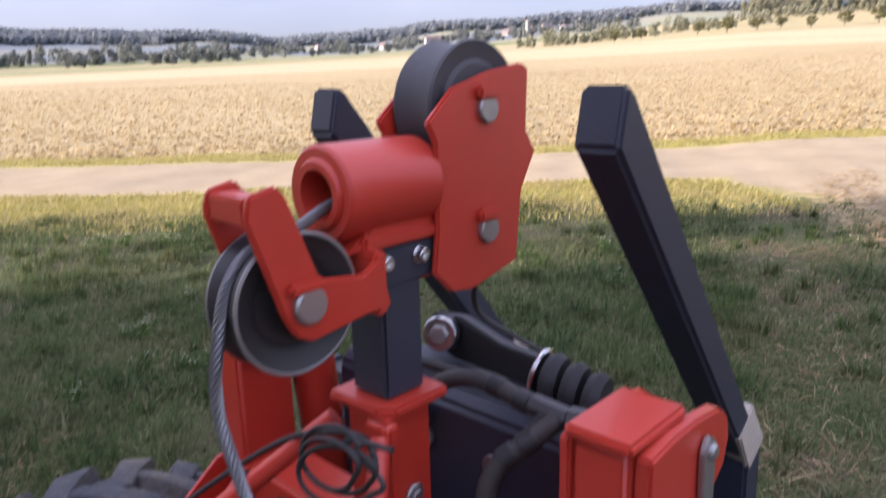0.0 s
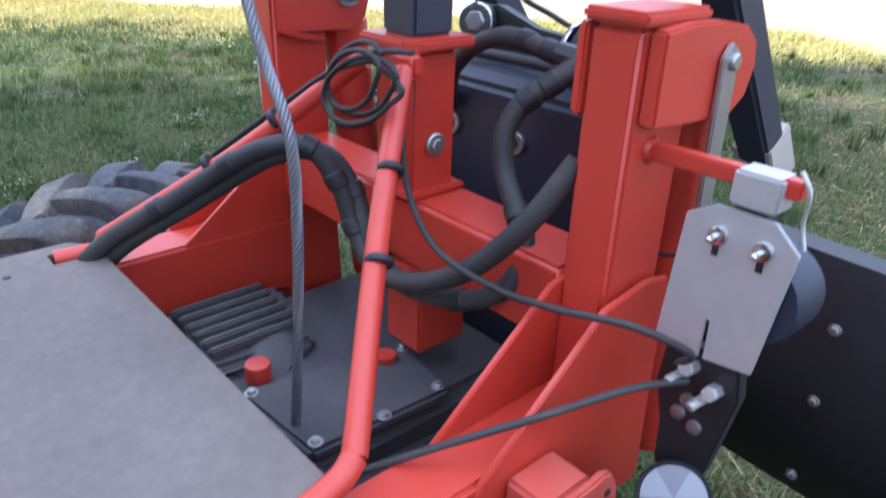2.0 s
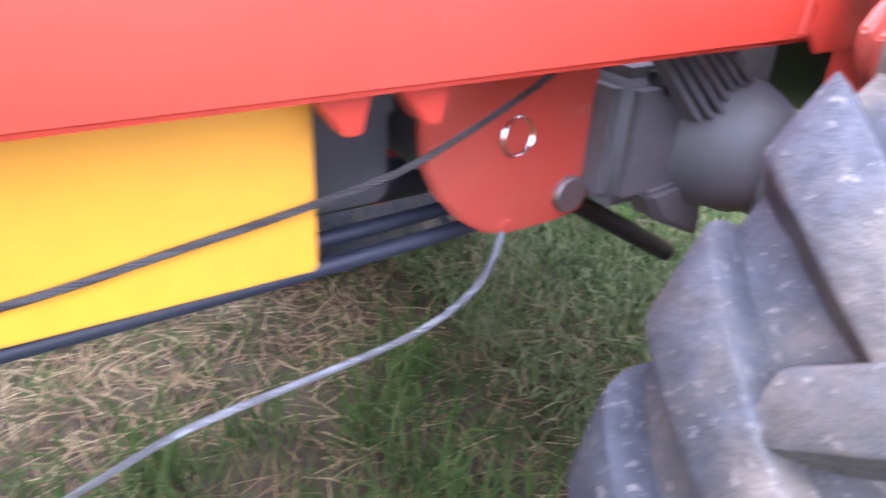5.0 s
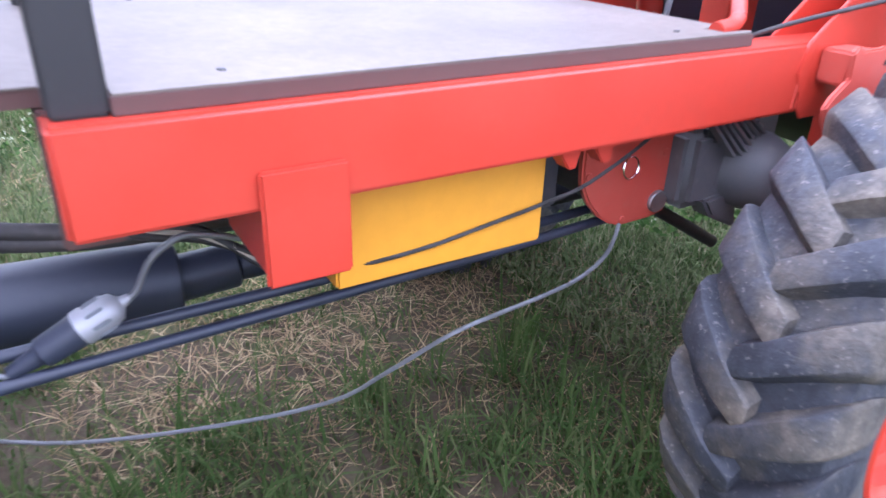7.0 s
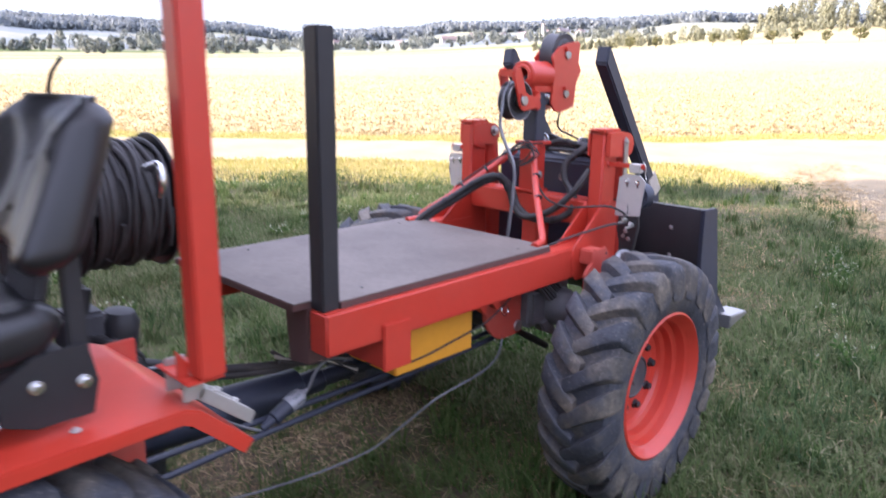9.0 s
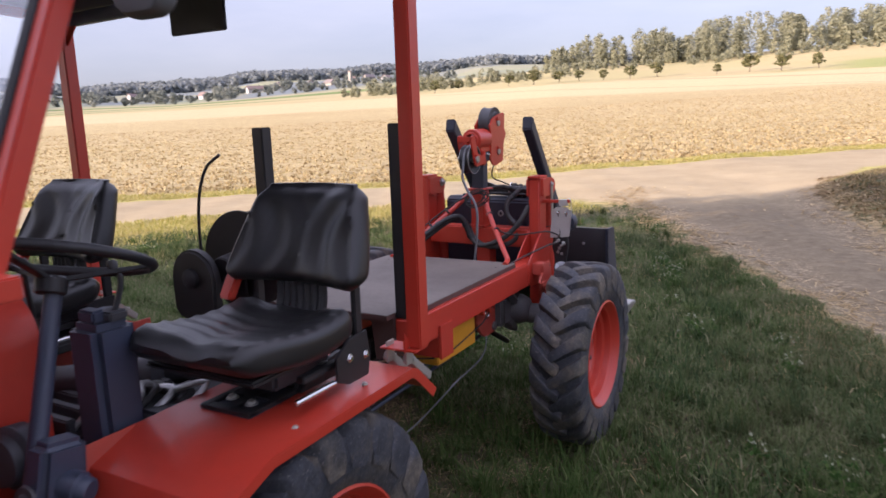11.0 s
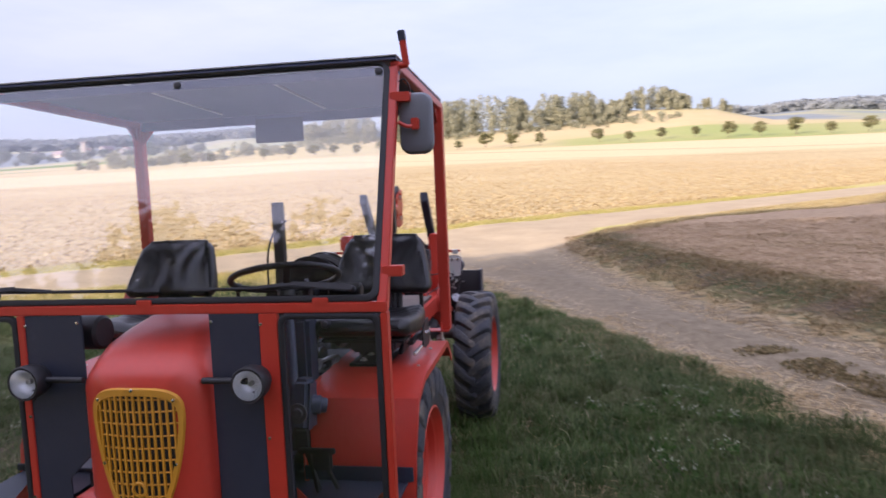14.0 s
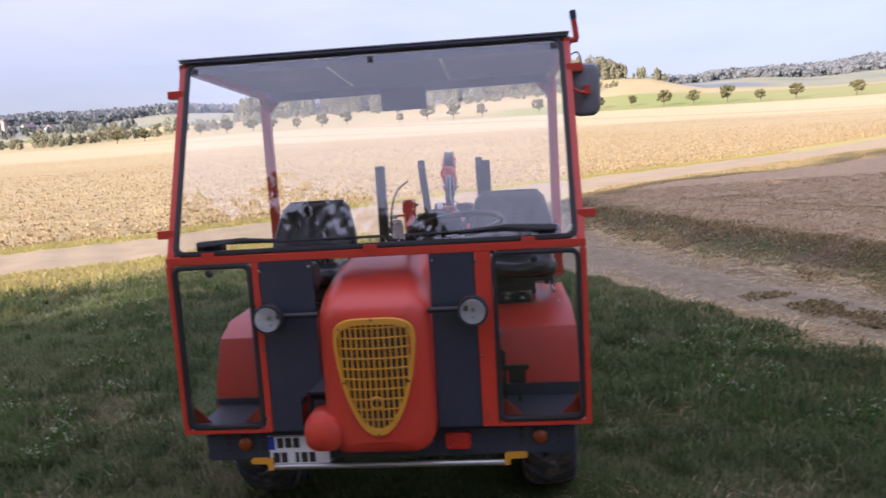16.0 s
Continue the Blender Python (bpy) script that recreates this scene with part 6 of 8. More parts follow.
part("header_bar", hb_, ROOF, tractor)


def screen_ring(hw, u0, u1, r, lift):
    return [on_screen(x, u, lift) for x, u in rounded(hw, u0, u1, r, 6)]


gk = Shape()
L = [screen_ring(0.806, 0.0, WL + 0.016, 0.04, 0.006), screen_ring(0.802, 0.004, WL + 0.014, 0.038, 0.009), screen_ring(0.788, 0.018, WL + 0.008, 0.030, 0.009), screen_ring(0.785, 0.021, WL + 0.006, 0.028, 0.006), screen_ring(0.785, 0.021, WL + 0.006, 0.028, -0.006), screen_ring(0.806, 0.0, WL + 0.016, 0.04, -0.006)]
gk.loft([*L, L[0]], caps=False)
screen = part("windscreen", gk, GASKET, tractor, "large clear windscreen in a black rubber seal")
pn = Shape().loft([screen_ring(0.792, 0.014, WL + 0.010, 0.035, -0.002), screen_ring(0.792, 0.014, WL + 0.010, 0.035, 0.002)])
pane = part("pane", pn, SCREENGLASS, screen, "clear glass pane with sky reflections")
pane.visible_shadow = False
for x in (-0.765, 0.0, 0.765):
    p = Vector(on_screen(x, WL - 0.020, 0.002))
    part("pane_fixing", Shape().lathe(p, WN, [(0, 0), (0.014, 0), (0.014, 0.004), (0.008, 0.008), (0, 0.009)], 18), BLACK, screen)
for x in (0.0, 0.616, -0.655):
    c = on_screen(x, 0.0, 0.012)
    part("seal_clip", Shape().box(c[0] - 0.027, c[0] + 0.027, c[1] - 0.006, c[1] + 0.004, c[2] - 0.014, c[2] + 0.012, 0.003), RED, screen)
for x0, x1 in ((-0.690, 0.050), (0.715, 0.136)):
    u0, k = 0.047, 1 if x1 > x0 else -1
    w_ = part("wiper", Shape().beam(on_screen(x0, u0 - 0.006, 0.026), on_screen(x0 + k * 0.20, u0 + 0.009, 0.022), 0.026, 0.012, tuple(WN), 0.004, 0.7), BLACK, tractor, "black wiper with motor")
    part("wiper_arm", Shape().beam(on_screen(x0 + k * 0.19, u0 + 0.009, 0.021), on_screen(x0 + k * 0.34, u0 - 0.001, 0.018), 0.011, 0.006, tuple(WN), 0.001), BLACK, w_)
    part("wiper_blade", Shape().beam(on_screen(x0 + k * 0.12, u0 + 0.001, 0.007), on_screen(x1, u0 - 0.002, 0.007), 0.010, 0.010, tuple(WN), 0.002), RUBBER, w_)
    part("wiper_bridge", Shape().beam(on_screen(x0 + k * 0.24, u0, 0.015), on_screen(x1 - k * 0.10, u0 - 0.001, 0.015), 0.007, 0.006, tuple(WN), 0.001), BLACK, w_)
    c = on_screen(x0 + 0.03 * k, u0 - 0.004, -0.030)
    part("wiper_motor", Shape().cyl((c[0] - 0.055, c[1], c[2]), (c[0] + 0.055, c[1], c[2]), 0.026, 20, 0.006), BLACK, w_)
    part("wiper_pivot", Shape().cyl(on_screen(x0, u0 - 0.006, -0.01), on_screen(x0, u0 - 0.006, 0.032), 0.011, 14), BLACK, w_)

# roof, rear pillars
# the cab's rear frame stands a little askew
rf = Shape().loft([[(x, 0.022, 2.139), (x, 0.026, 2.150), (x, back, 2.098), (x, back, 2.084)] for x, back in ((-0.828, 1.055), (0.828, 0.962))])
roof = part("roof", rf, ROOF, tractor, "flat grey roof panel with dark underside")
part("roof_edge", Shape().loft([[(x, 0.018, 2.1505), (x, back, 2.0985), (x, back, 2.102), (x, 0.018, 2.1545)] for x, back in ((-0.832, 1.058), (0.832, 0.965))]), ALU, roof, "thin bright roof skin")
for s in (1, -1):
    part("roof_rail", Shape().beam((s * 0.822, 0.035, 2.118), (0.822, 0.93, 2.066) if s > 0 else (-0.794, 1.025, 2.066), 0.034, 0.034, (0, 0, 1), 0.003), RED, roof)
    rp = Shape().box(*sorted((s * 0.795, s * 0.842)), 0.884, 0.934, 0.998, 2.065, 0.004)
    rpil = part("rear_pillar", rp, RED, tractor)
    if s < 0:
        rpil.location = (0.028, 0.095, 0.0)
    gq = Shape()
    tri_ = [(s * 0.795, 2.055), (s * 0.795, 1.965), (s * 0.71, 2.055)]
    gq.prism(tri_ if s < 0 else tri_[::-1], "y", 0.900, 0.906, 0.001)
    part("corner_plate", gq, RED, rpil)
    gq = Shape().prism([(0.884, 2.055), (0.884, 1.985), (0.80, 2.06)], "x", *sorted((s * 0.816, s * 0.822)), 0.001)
    part("corner_plate", gq, RED, rpil)
    for x0, x1 in ((0.768, 0.802), (0.702, 0.736)):
        ft = Shape().prism([(0.893, 0.950), (0.905, 0.970), (1.010, 0.884), (0.998, 0.862)], "x", *sorted((s * x0, s * x1)), 0.002)
        foot = part("pillar_foot", ft, ZINC, rpil, "galvanised flat bar on the mudguard's tail")
        part("foot_upright", Shape().box(*sorted((s * (x1 - 0.006), s * x1)), 0.870, 0.909, 0.948, 1.012, 0.002), ZINC, foot)
        for y in (0.93, 0.975):
            bolt("foot_bolt", (s * (x0 + x1) / 2, y, 0.9495 - (y - 0.93) * 0.82), (0, 0.634, 0.773), 0.007, foot, ZINC)
    part("pillar_shoe", Shape().box(*sorted((s * 0.715, s * 0.838)), 0.862, 0.932, 0.992, 0.9975, 0.002).prism([(0.8835, 0.997), (0.862, 0.997), (0.862, 1.050), (0.8835, 1.020)], "x", *sorted((s * 0.797, s * 0.803)), 0.001), RED, rpil)
part("rear_header", Shape().beam((0.795, 0.910, 2.0585), (-0.765, 1.005, 2.0585), 0.030, 0.046, (0, 0, 1), 0.003), ROOF, roof)
part("rear_plate", Shape().box(-0.110, 0.140, 0.930, 0.942, 1.940, 2.060, 0.004), BLACK, roof, "dark plate hanging below the roof's rear edge")
# bright strips stand in for streaks of light on the roof's underside
for x, y0 in ((-0.255, 0.08), (0.275, 0.18)):
    part("roof_light_streak", Shape().beam((x, y0, 2.1335 - (y0 - 0.05) * 0.0555), (x, 0.88, 2.087), 0.012, 0.006, (0, 0, 1), 0.001), ALU, roof, "narrow strip standing in for a streak of light under the roof")
ep = Shape().cyl((0.835, 0.045, 2.118), (0.868, 0.042, 2.122), 0.012, 14).beam((0.862, 0.042, 2.118), (0.852, 0.042, 2.205), 0.022, 0.022, (0, 1, 0), 0.003)
stub = part("aerial_mount", ep, RED, roof)
part("mount_cap", Shape().beam((0.852, 0.042, 2.2), (0.848, 0.042, 2.238), 0.025, 0.025, (0, 1, 0), 0.003), DARK, stub)
# mirror
ms = Shape().loft([[(0.890 + x * k, y, z) for x, z in rounded(0.060, -0.108, 0.106, 0.038, 6) for z in (1.915 + z * k,)] for y, k in ((0.048, 0.97), (0.044, 1.0), (0.028, 0.99), (0.014, 0.92), (0.008, 0.78))])
mirror = part("side_mirror", ms, MIRRORBACK, tractor, "rounded grey side mirror")
part("mirror_glass", Shape().loft([[(0.890 + x * 0.9, y, 1.915 + z * 0.9) for x, z in rounded(0.060, -0.108, 0.106, 0.038, 6)] for y in (0.0485, 0.0495)]), CHROME, mirror)
part("mirror_arm", Shape().sweep([(0.836, -0.02, 1.918), (0.858, -0.016, 1.905), (0.876, -0.010, 1.902), (0.892, 0.004, 1.915)], 0.007, 10, 6), RED, mirror)
part("mirror_clamp", Shape().box(0.878, 0.906, -0.012, 0.012, 1.89, 1.93, 0.004), RED, mirror)
part("mirror_wire", Shape().sweep([(0.836, 0.02, 2.06), (0.86, 0.01, 2.065), (0.875, 0.02, 2.03), (0.868, 0.03, 1.98)], 0.003, 6, 6), BLACK, mirror)

# front bumper, lamps, plate
bp = Shape().box(-0.77, 0.77, -0.235, -0.16, 0.455, 0.575, 0.006)
bp.box(-0.30, 0.30, -0.16, 0.3, 0.46, 0.56, 0.006)
bumper = part("bumper", bp, DARK, tractor)
part("bumper_bar", Shape().cyl((-0.50, -0.245, 0.428), (0.50, -0.245, 0.426), 0.013, 14), STEEL, bumper, "bare steel tow bar")
for s in (1, -1):
    hk = Shape().prism([(s * 0.48, 0.418), (s * 0.505, 0.418), (s * 0.507, 0.445), (s * 0.575, 0.448), (s * 0.575, 0.468), (s * 0.485, 0.466)][::s], "y", -0.262, -0.236, 0.002)
    part("bar_hook", hk, GRILLE, bumper, "brass-coloured hook")
    cx = 0.631 if s > 0 else -0.598
    il = part("indicator", Shape().cyl((cx, -0.235, 0.532), (cx, -0.243, 0.532), 0.036, 28), BLACK, tractor, "round amber indicator")
    part("indicator_lens", Shape().lathe((cx, -0.243, 0.532), (0, -1, 0), [(0, 0), (0.028, 0), (0.027, 0.008), (0.018, 0.014), (0, 0.016)], 26), AMBER, il)
    for dx in (-0.075, 0.075):
        for dz in (-0.028, 0.0, 0.028):
            part("rivet", Shape().lathe((cx + dx, -0.235, 0.532 + dz), (0, -1, 0), [(0, 0), (0.009, 0), (0.008, 0.004), (0, 0.006)], 12), BLACK, il)
part("reflector_pad", Shape().box(0.246, 0.350, -0.262, -0.2355, 0.490, 0.560, 0.006), REFLEX, bumper, "red rear-type reflector pad")
number_plate = part("number_plate", Shape().box(-0.502, -0.240, -0.243, -0.239, 0.434, 0.562, 0.002), WHITE, tractor, "white two-row number plate with illegible bars")
part("blue_band", Shape().box(-0.500, -0.474, -0.2442, -0.2432, 0.502, 0.560, 0.0002), BLUE, number_plate)
for x0, x1, z in ((-0.464, -0.436, 0.531), (-0.430, -0.402, 0.531), (-0.396, -0.368, 0.531), (-0.484, -0.456, 0.467), (-0.450, -0.424, 0.467), (-0.390, -0.374, 0.467), (-0.364, -0.338, 0.467), (-0.330, -0.304, 0.467)):
    part("plate_bar", Shape().box(x0, x1, -0.2442, -0.2432, z - 0.022, z + 0.022, 0.0002), BLACK, number_plate)
part("plate_rim", Shape().loft([[(x - 0.371, y, 0.498 + z) for x, z in rounded(k, -h, h, 0.008, 3)] for y, k, h in ((-0.2432, 0.130, 0.063), (-0.2445, 0.130, 0.063), (-0.2445, 0.127, 0.060), (-0.2432, 0.127, 0.060), (-0.2432, 0.130, 0.063))], caps=False), BLACK, number_plate)

# mudguards over the front wheels
MG = [(0.035, 0.50), (0.058, 0.70), (0.150, 0.885), (0.285, 0.937), (0.86, 0.946), (0.885, 0.935), (0.985, 0.842)]
for s in (1, -1):
    f = Shape().sheet(MG, *sorted((s * 0.40, s * 0.828)), thick=0.004)
    lip = [(y, z) for y, z in MG] + [(y + (-0.016, 0.016, 0.012, 0.004, -0.006, -0.014, -0.018)[6 - i if i == 6 else i] if i < 6 else y - 0.018, z - (0.0, 0.002, 0.018, 0.024, 0.024, 0.022, 0.018)[i]) for i, (y, z) in reversed(list(enumerate(MG)))]
    f.prism(lip, "x", *sorted((s * 0.824, s * 0.829)), 0.001)
    mgd = part("mudguard", f, RED, tractor, "bent red sheet-metal mudguard", 25)
    for y, z in ((0.70, 0.947), (0.42, 0.940)):
        bolt("guard_bolt", (s * 0.775, y, z + 0.002), (0, 0, 1), 0.006, mgd, ZINC)
    part("step_plate", Shape().box(*sorted((s * 0.42, s * 0.80)), -0.25, 0.03, 0.60, 0.612, 0.003), DARK, tractor)
    part("lower_dark_plate", Shape().box(*sorted((s * 0.405, s * 0.822)), 0.020, 0.030, 0.612, 0.666 if s > 0 else 0.640, 0.002), DARK, tractor, "dark plate across the foot of the mudguard")
    part("inner_wheel_wall", Shape().box(*sorted((s * 0.395, s * 0.402)), 0.04, 0.95, 0.52, 0.94, 0.002), REDDUST, tractor)
part("pedal", Shape().beam((0.50, -0.10, 0.62), (0.50, -0.17, 0.80), 0.012, 0.012, (1, 0, 0), 0.002).box(0.47, 0.60, -0.19, -0.175, 0.795, 0.815, 0.003), BLACK, tractor)


def topline(hw, a, b, r):
    """A rounded bar section with many points along both flat sides."""
    out = []
    for u, v in rounded(hw, a, b, r, 5):
        out.append((u, v))
    line = []
    for i, p in enumerate(out):
        q = out[(i + 1) % len(out)]
        n = 16 if abs(p[0] - q[0]) > hw * 0.6 else 1
        line += [(p[0] + (q[0] - p[0]) * k / n, p[1] + (q[1] - p[1]) * k / n) for k in range(n)]
    return line


def seat_unit(cx, label):
    """A suspended tractor seat."""
    top = new("seat")
    top.parent = tractor
    top["label"] = label

    def pad(name, rings, lab):
        return part(name, Shape().loft(rings), VINYL, top, lab, 40)

    # rows of the cushion, front to back: y, z, half width, thickness
    seat_rows = []
    for i in range(33):
        t = i / 32
        k = min(t, 1 - t) * 32
        full = 1.0 if k > 3 else (0.25, 0.62, 0.85, 0.96)[int(k)]
        seat_rows.append((0.285 + 0.425 * t, 1.118 + 0.012 * math.cos(t * 5.2), (0.196 + 0.016 * math.sin(math.pi * t)) * (0.80 + 0.20 * full), 0.082 * full))
    cush = []
    for k, (y, z, hw, th) in enumerate(seat_rows):
        ring = []
        for x, zz in topline(hw, -th / 2, th / 2, min(0.03, th * 0.48)):
            dip = -0.016 * math.cos(math.pi * x / (2 * hw)) ** 2 if zz > 0 else 0.0
            fold = math.sin(y * 62 + 2.2 * math.cos(x * 9) + 0.6 * math.sin(x * 31))
            wave = 0.0055 * (1 - abs(fold)) * (zz > 0) * (abs(x) < hw * 0.93) + 0.003 * math.sin(x * 40 + y * 12) * (zz > 0)
            ring.append((cx + x, y, z + zz + dip + wave))
        cush.append(ring)
    pad("cushion", cush, "quilted black vinyl cushion")
    back = []
    for i in range(29):
        t = i / 28
        k = min(t, 1 - t) * 28
        full = 1.0 if k > 3 else (0.3, 0.66, 0.86, 0.96)[int(k)]
        z = 1.212 + 0.262 * t
        y = 0.705 + 0.118 * t
        hw = (0.232 - 0.062 * t ** 1.4) * (0.84 + 0.16 * full)
        th = (0.105 - 0.02 * t) * full
        ring = []
        for x, yy in topline(hw, -th / 2, th / 2, min(0.035, th * 0.48)):
            hollow = 0.016 * math.cos(math.pi * x / (2 * hw)) ** 2 if yy < 0 else 0.0
            curl = -0.030 * (x / hw) ** 2
            arc = abs(x) * 60 - 5.5 * (2 * t - 0.9) ** 2
            wave = -0.0075 * math.sin(arc) * (yy < 0) * (abs(x) < hw * 0.9) * math.sin(math.pi * min(1, max(0, t))) ** 0.5
            ring.append((cx + x, y + yy + hollow + curl + wave, z))
        back.append(ring)
    pad("backrest", back, "curved black vinyl backrest")
    for k in range(7):
        x = cx - 0.075 + k * 0.025
        part("bellows_fold", Shape().sweep([(x, 0.715, 1.235), (x, 0.715, 1.17), (x, 0.70, 1.12)], 0.012, 8, 4), RUBBER, top)
    for s in (1, -1):
        part("side_plate", Shape().prism([(0.60, 0.985), (0.60, 1.05), (0.655, 1.085), (0.735, 1.09), (0.748, 1.02), (0.735, 0.965), (0.65, 0.965)], "x", *sorted((cx + s * 0.192, cx + s * 0.200)), 0.002), BLACK, top)
        part("recliner_post", Shape().box(*sorted((cx + s * 0.165, cx + s * 0.180)), 0.715, 0.745, 1.05, 1.40, 0.003), BLACK, top)
        for y, z in ((0.655, 1.035), (0.725, 1.025)):
            bolt("seat_bolt", (cx + s * 0.200, y, z), (s, 0, 0), 0.008, top, CHROME)
        part("slide_rail", Shape().box(*sorted((cx + s * 0.15, cx + s * 0.175)), 0.50, 0.72, 1.012, 1.03, 0.003), BLACK, top)
    part("seat_pan", Shape().box(cx - 0.18, cx + 0.18, 0.33, 0.71, 1.062, 1.078, 0.006), BLACK, top)
    part("seat_spring_box", Shape().box(cx - 0.10, cx + 0.10, 0.48, 0.70, 0.985, 1.061, 0.010), GRIME, top)
    part("handle_bar", Shape().cyl((cx + 0.190, 0.45, 0.985), (cx + 0.190, 0.60, 0.985), 0.008, 12), CHROME, top, "bright adjuster rod")
    part("belt_buckle", Shape().beam((cx - 0.235, 0.66, 1.15), (cx - 0.225, 0.70, 1.23), 0.03, 0.045, (1, 0, 0), 0.006), RED, top, "red belt buckle")
    return top


seat_unit(0.565, "black vinyl suspended tractor seat")
seat_unit(-0.485, "black vinyl suspended tractor seat")
plinth = part("seat_plinth", Shape().box(0.478, 0.645, 0.405, 0.705, 0.9435, 0.946, 0.0008), DARK, tractor, "black slotted seat mounting plate")
for x0, x1, y0, y1 in ((0.478, 0.500, 0.41, 0.70), (0.545, 0.575, 0.41, 0.70), (0.622, 0.645, 0.41, 0.70), (0.478, 0.645, 0.405, 0.435), (0.478, 0.645, 0.50, 0.53), (0.478, 0.645, 0.60, 0.63), (0.478, 0.645, 0.68, 0.705)):
    part("plinth_bar", Shape().box(x0, x1, y0, y1, 0.9465, 0.956 - 0.0012 * (x1 - x0 > 0.1), 0.0015), BLACK, plinth)
for x, y in ((0.525, 0.47), (0.60, 0.46), (0.53, 0.57), (0.60, 0.65)):
    bolt("plinth_bolt", (x, y, 0.954), (0, 0, 1), 0.011, plinth, ZINC)
part("plinth_rail", Shape().prism([(0.56, 0.956), (0.60, 1.0), (0.74, 1.02), (0.76, 0.956)], "x", 0.655, 0.675, 0.003), BLACK, plinth)
part("plinth_rail", Shape().prism([(0.56, 0.956), (0.60, 0.99), (0.74, 1.01), (0.76, 0.956)], "x", 0.475, 0.490, 0.003), BLACK, plinth)
part("plinth_latch", Shape().cyl((0.60, 0.60, 0.985), (0.68, 0.67, 1.0), 0.014, 14).beam((0.57, 0.55, 0.965), (0.62, 0.64, 0.99), 0.03, 0.012, (0, 0, 1), 0.002), STEEL, plinth)
part("seat_base", Shape().box(-0.72, -0.26, 0.42, 0.72, 0.948, 0.985, 0.01), BLACK, tractor)

# steering, controls, engine
sc_ = Shape().cyl((0.380, 0.025, 0.87), (0.317, 0.175, 1.310), 0.021, 20, 0.003, 0.019)
steer = part("steering_column", sc_, BLUEGREY, tractor)
axis = Vector((-0.133, 0.32, 0.938)).normalized()
wx, wy, wz = basis(axis)
cen = Vector((0.309, 0.184, 1.356))
hub_at = cen - axis * 0.050
rim_pts = [cen + (wx * math.cos(a) + wy * math.sin(a)) * 0.208 for a in [2 * math.pi * i / 40 for i in range(41)]]
part("steering_wheel", Shape().sweep(rim_pts, 0.0125, 10, smooth=False), BLACK, steer, "thin black steering wheel")
sw = Shape().cyl(hub_at - axis * 0.03, hub_at + axis * 0.012, 0.034, 22, 0.005)
for k in range(3):
    a = 2 * math.pi * k / 3 + 0.4
    sw.beam(hub_at, cen + (wx * math.cos(a) + wy * math.sin(a)) * 0.204, 0.024, 0.010, tuple(axis), 0.002)
part("wheel_spokes", sw, BLACK, steer)
part("oil_tank", Shape().box(0.262, 0.376, 0.215, 0.330, 0.87, 1.192, 0.018, 4).cyl((0.30, 0.30, 1.191), (0.30, 0.30, 1.212), 0.020, 18).box(0.285, 0.345, 0.235, 0.272, 1.191, 1.222, 0.006), BLUEGREY, tractor, "blue-grey enamelled hydraulic oil tank")
engine = part("engine", Shape().box(-0.20, 0.20, 0.19, 0.75, 0.55, 0.90, 0.03, 3), GRIME, tractor, "greasy dark engine and gearbox castings")
for k in range(8):
    part("cooling_fin", Shape().box(-0.21, 0.21, 0.22 + 0.06 * k, 0.245 + 0.06 * k, 0.60, 0.93, 0.004), GRIME, engine)
part("intake_pipe", Shape().cyl((-0.1, 0.35, 0.93), (0.18, 0.52, 0.95), 0.05, 20), GRIME, engine)
part("intake_pipe", Shape().cyl((0.05, 0.62, 0.92), (0.30, 0.60, 0.94), 0.045, 18), GRIME, engine)
part("gear_casing", Shape().box(-0.32, 0.34, -0.24, 0.05, 0.56, 0.74, 0.03, 3), GRIME, engine)
part("rocker_cover", Shape().box(0.24, 0.40, 0.34, 0.80, 0.80, 0.93, 0.02, 3), GRIME, engine)
for k in range(7):
    x = 0.20 + 0.03 * k
    part("engine_hose", Shape().sweep([(x, 0.24 + 0.03 * k, 0.90), (x + 0.02, 0.32 + 0.03 * k, 0.965 - 0.01 * (k % 3)), (x - 0.05, 0.44, 0.95), (x - 0.08, 0.56, 0.90)], 0.009 + 0.002 * (k % 3), 8, 5), HOSE if k % 2 else STEEL, engine)
af = Shape().cyl((-0.52, -0.14, 1.215), (-0.26, -0.14, 1.215), 0.062, 28, 0.01)
part("air_filter", af, BLACK, tractor)
# black sheets added to close the view below the bonnet, dark inside
for s in (1, -1):
    part("dark_filler_sheet", Shape().box(*sorted((s * 0.205, s * 0.212)), -0.24, 0.86, 0.42, 0.80, 0.003), BLACK, tractor)
part("front_floor", Shape().box(0.215, 0.42, -0.26, 0.12, 0.585, 0.597, 0.003), DARK, tractor)
tee = part("tee_fitting", Shape().cyl((0.262, 2.885, 1.253), (0.318, 2.885, 1.249), 0.013, 6, 0.002).cyl((0.290, 2.885, 1.248), (0.268, 2.875, 1.215), 0.012, 6, 0.002).cyl((0.318, 2.885, 1.249), (0.345, 2.89, 1.25), 0.016, 6, 0.002), GRIME, tractor, "hydraulic tee with hexagon fittings")
part("floor_plate", Shape().box(-0.40, 0.40, -0.25, 0.05, 0.735, 0.748, 0.003), DARK, tractor)
fa = Shape().lathe((-0.50, 0.52, AXZ), (1, 0, 0), [(0, 0), (0.07, 0), (0.08, 0.2), (0.13, 0.4), (0.14, 0.5), (0.13, 0.6), (0.08, 0.8), (0.07, 1.0), (0, 1.0)], 26)
part("front_axle", fa, GRIME, tractor)
part("chassis", Shape().box(-0.16, -0.10, 0.0, 0.98, 0.62, 0.74, 0.005).box(0.10, 0.16, 0.0, 0.98, 0.62, 0.74, 0.005), BLACK, tractor)
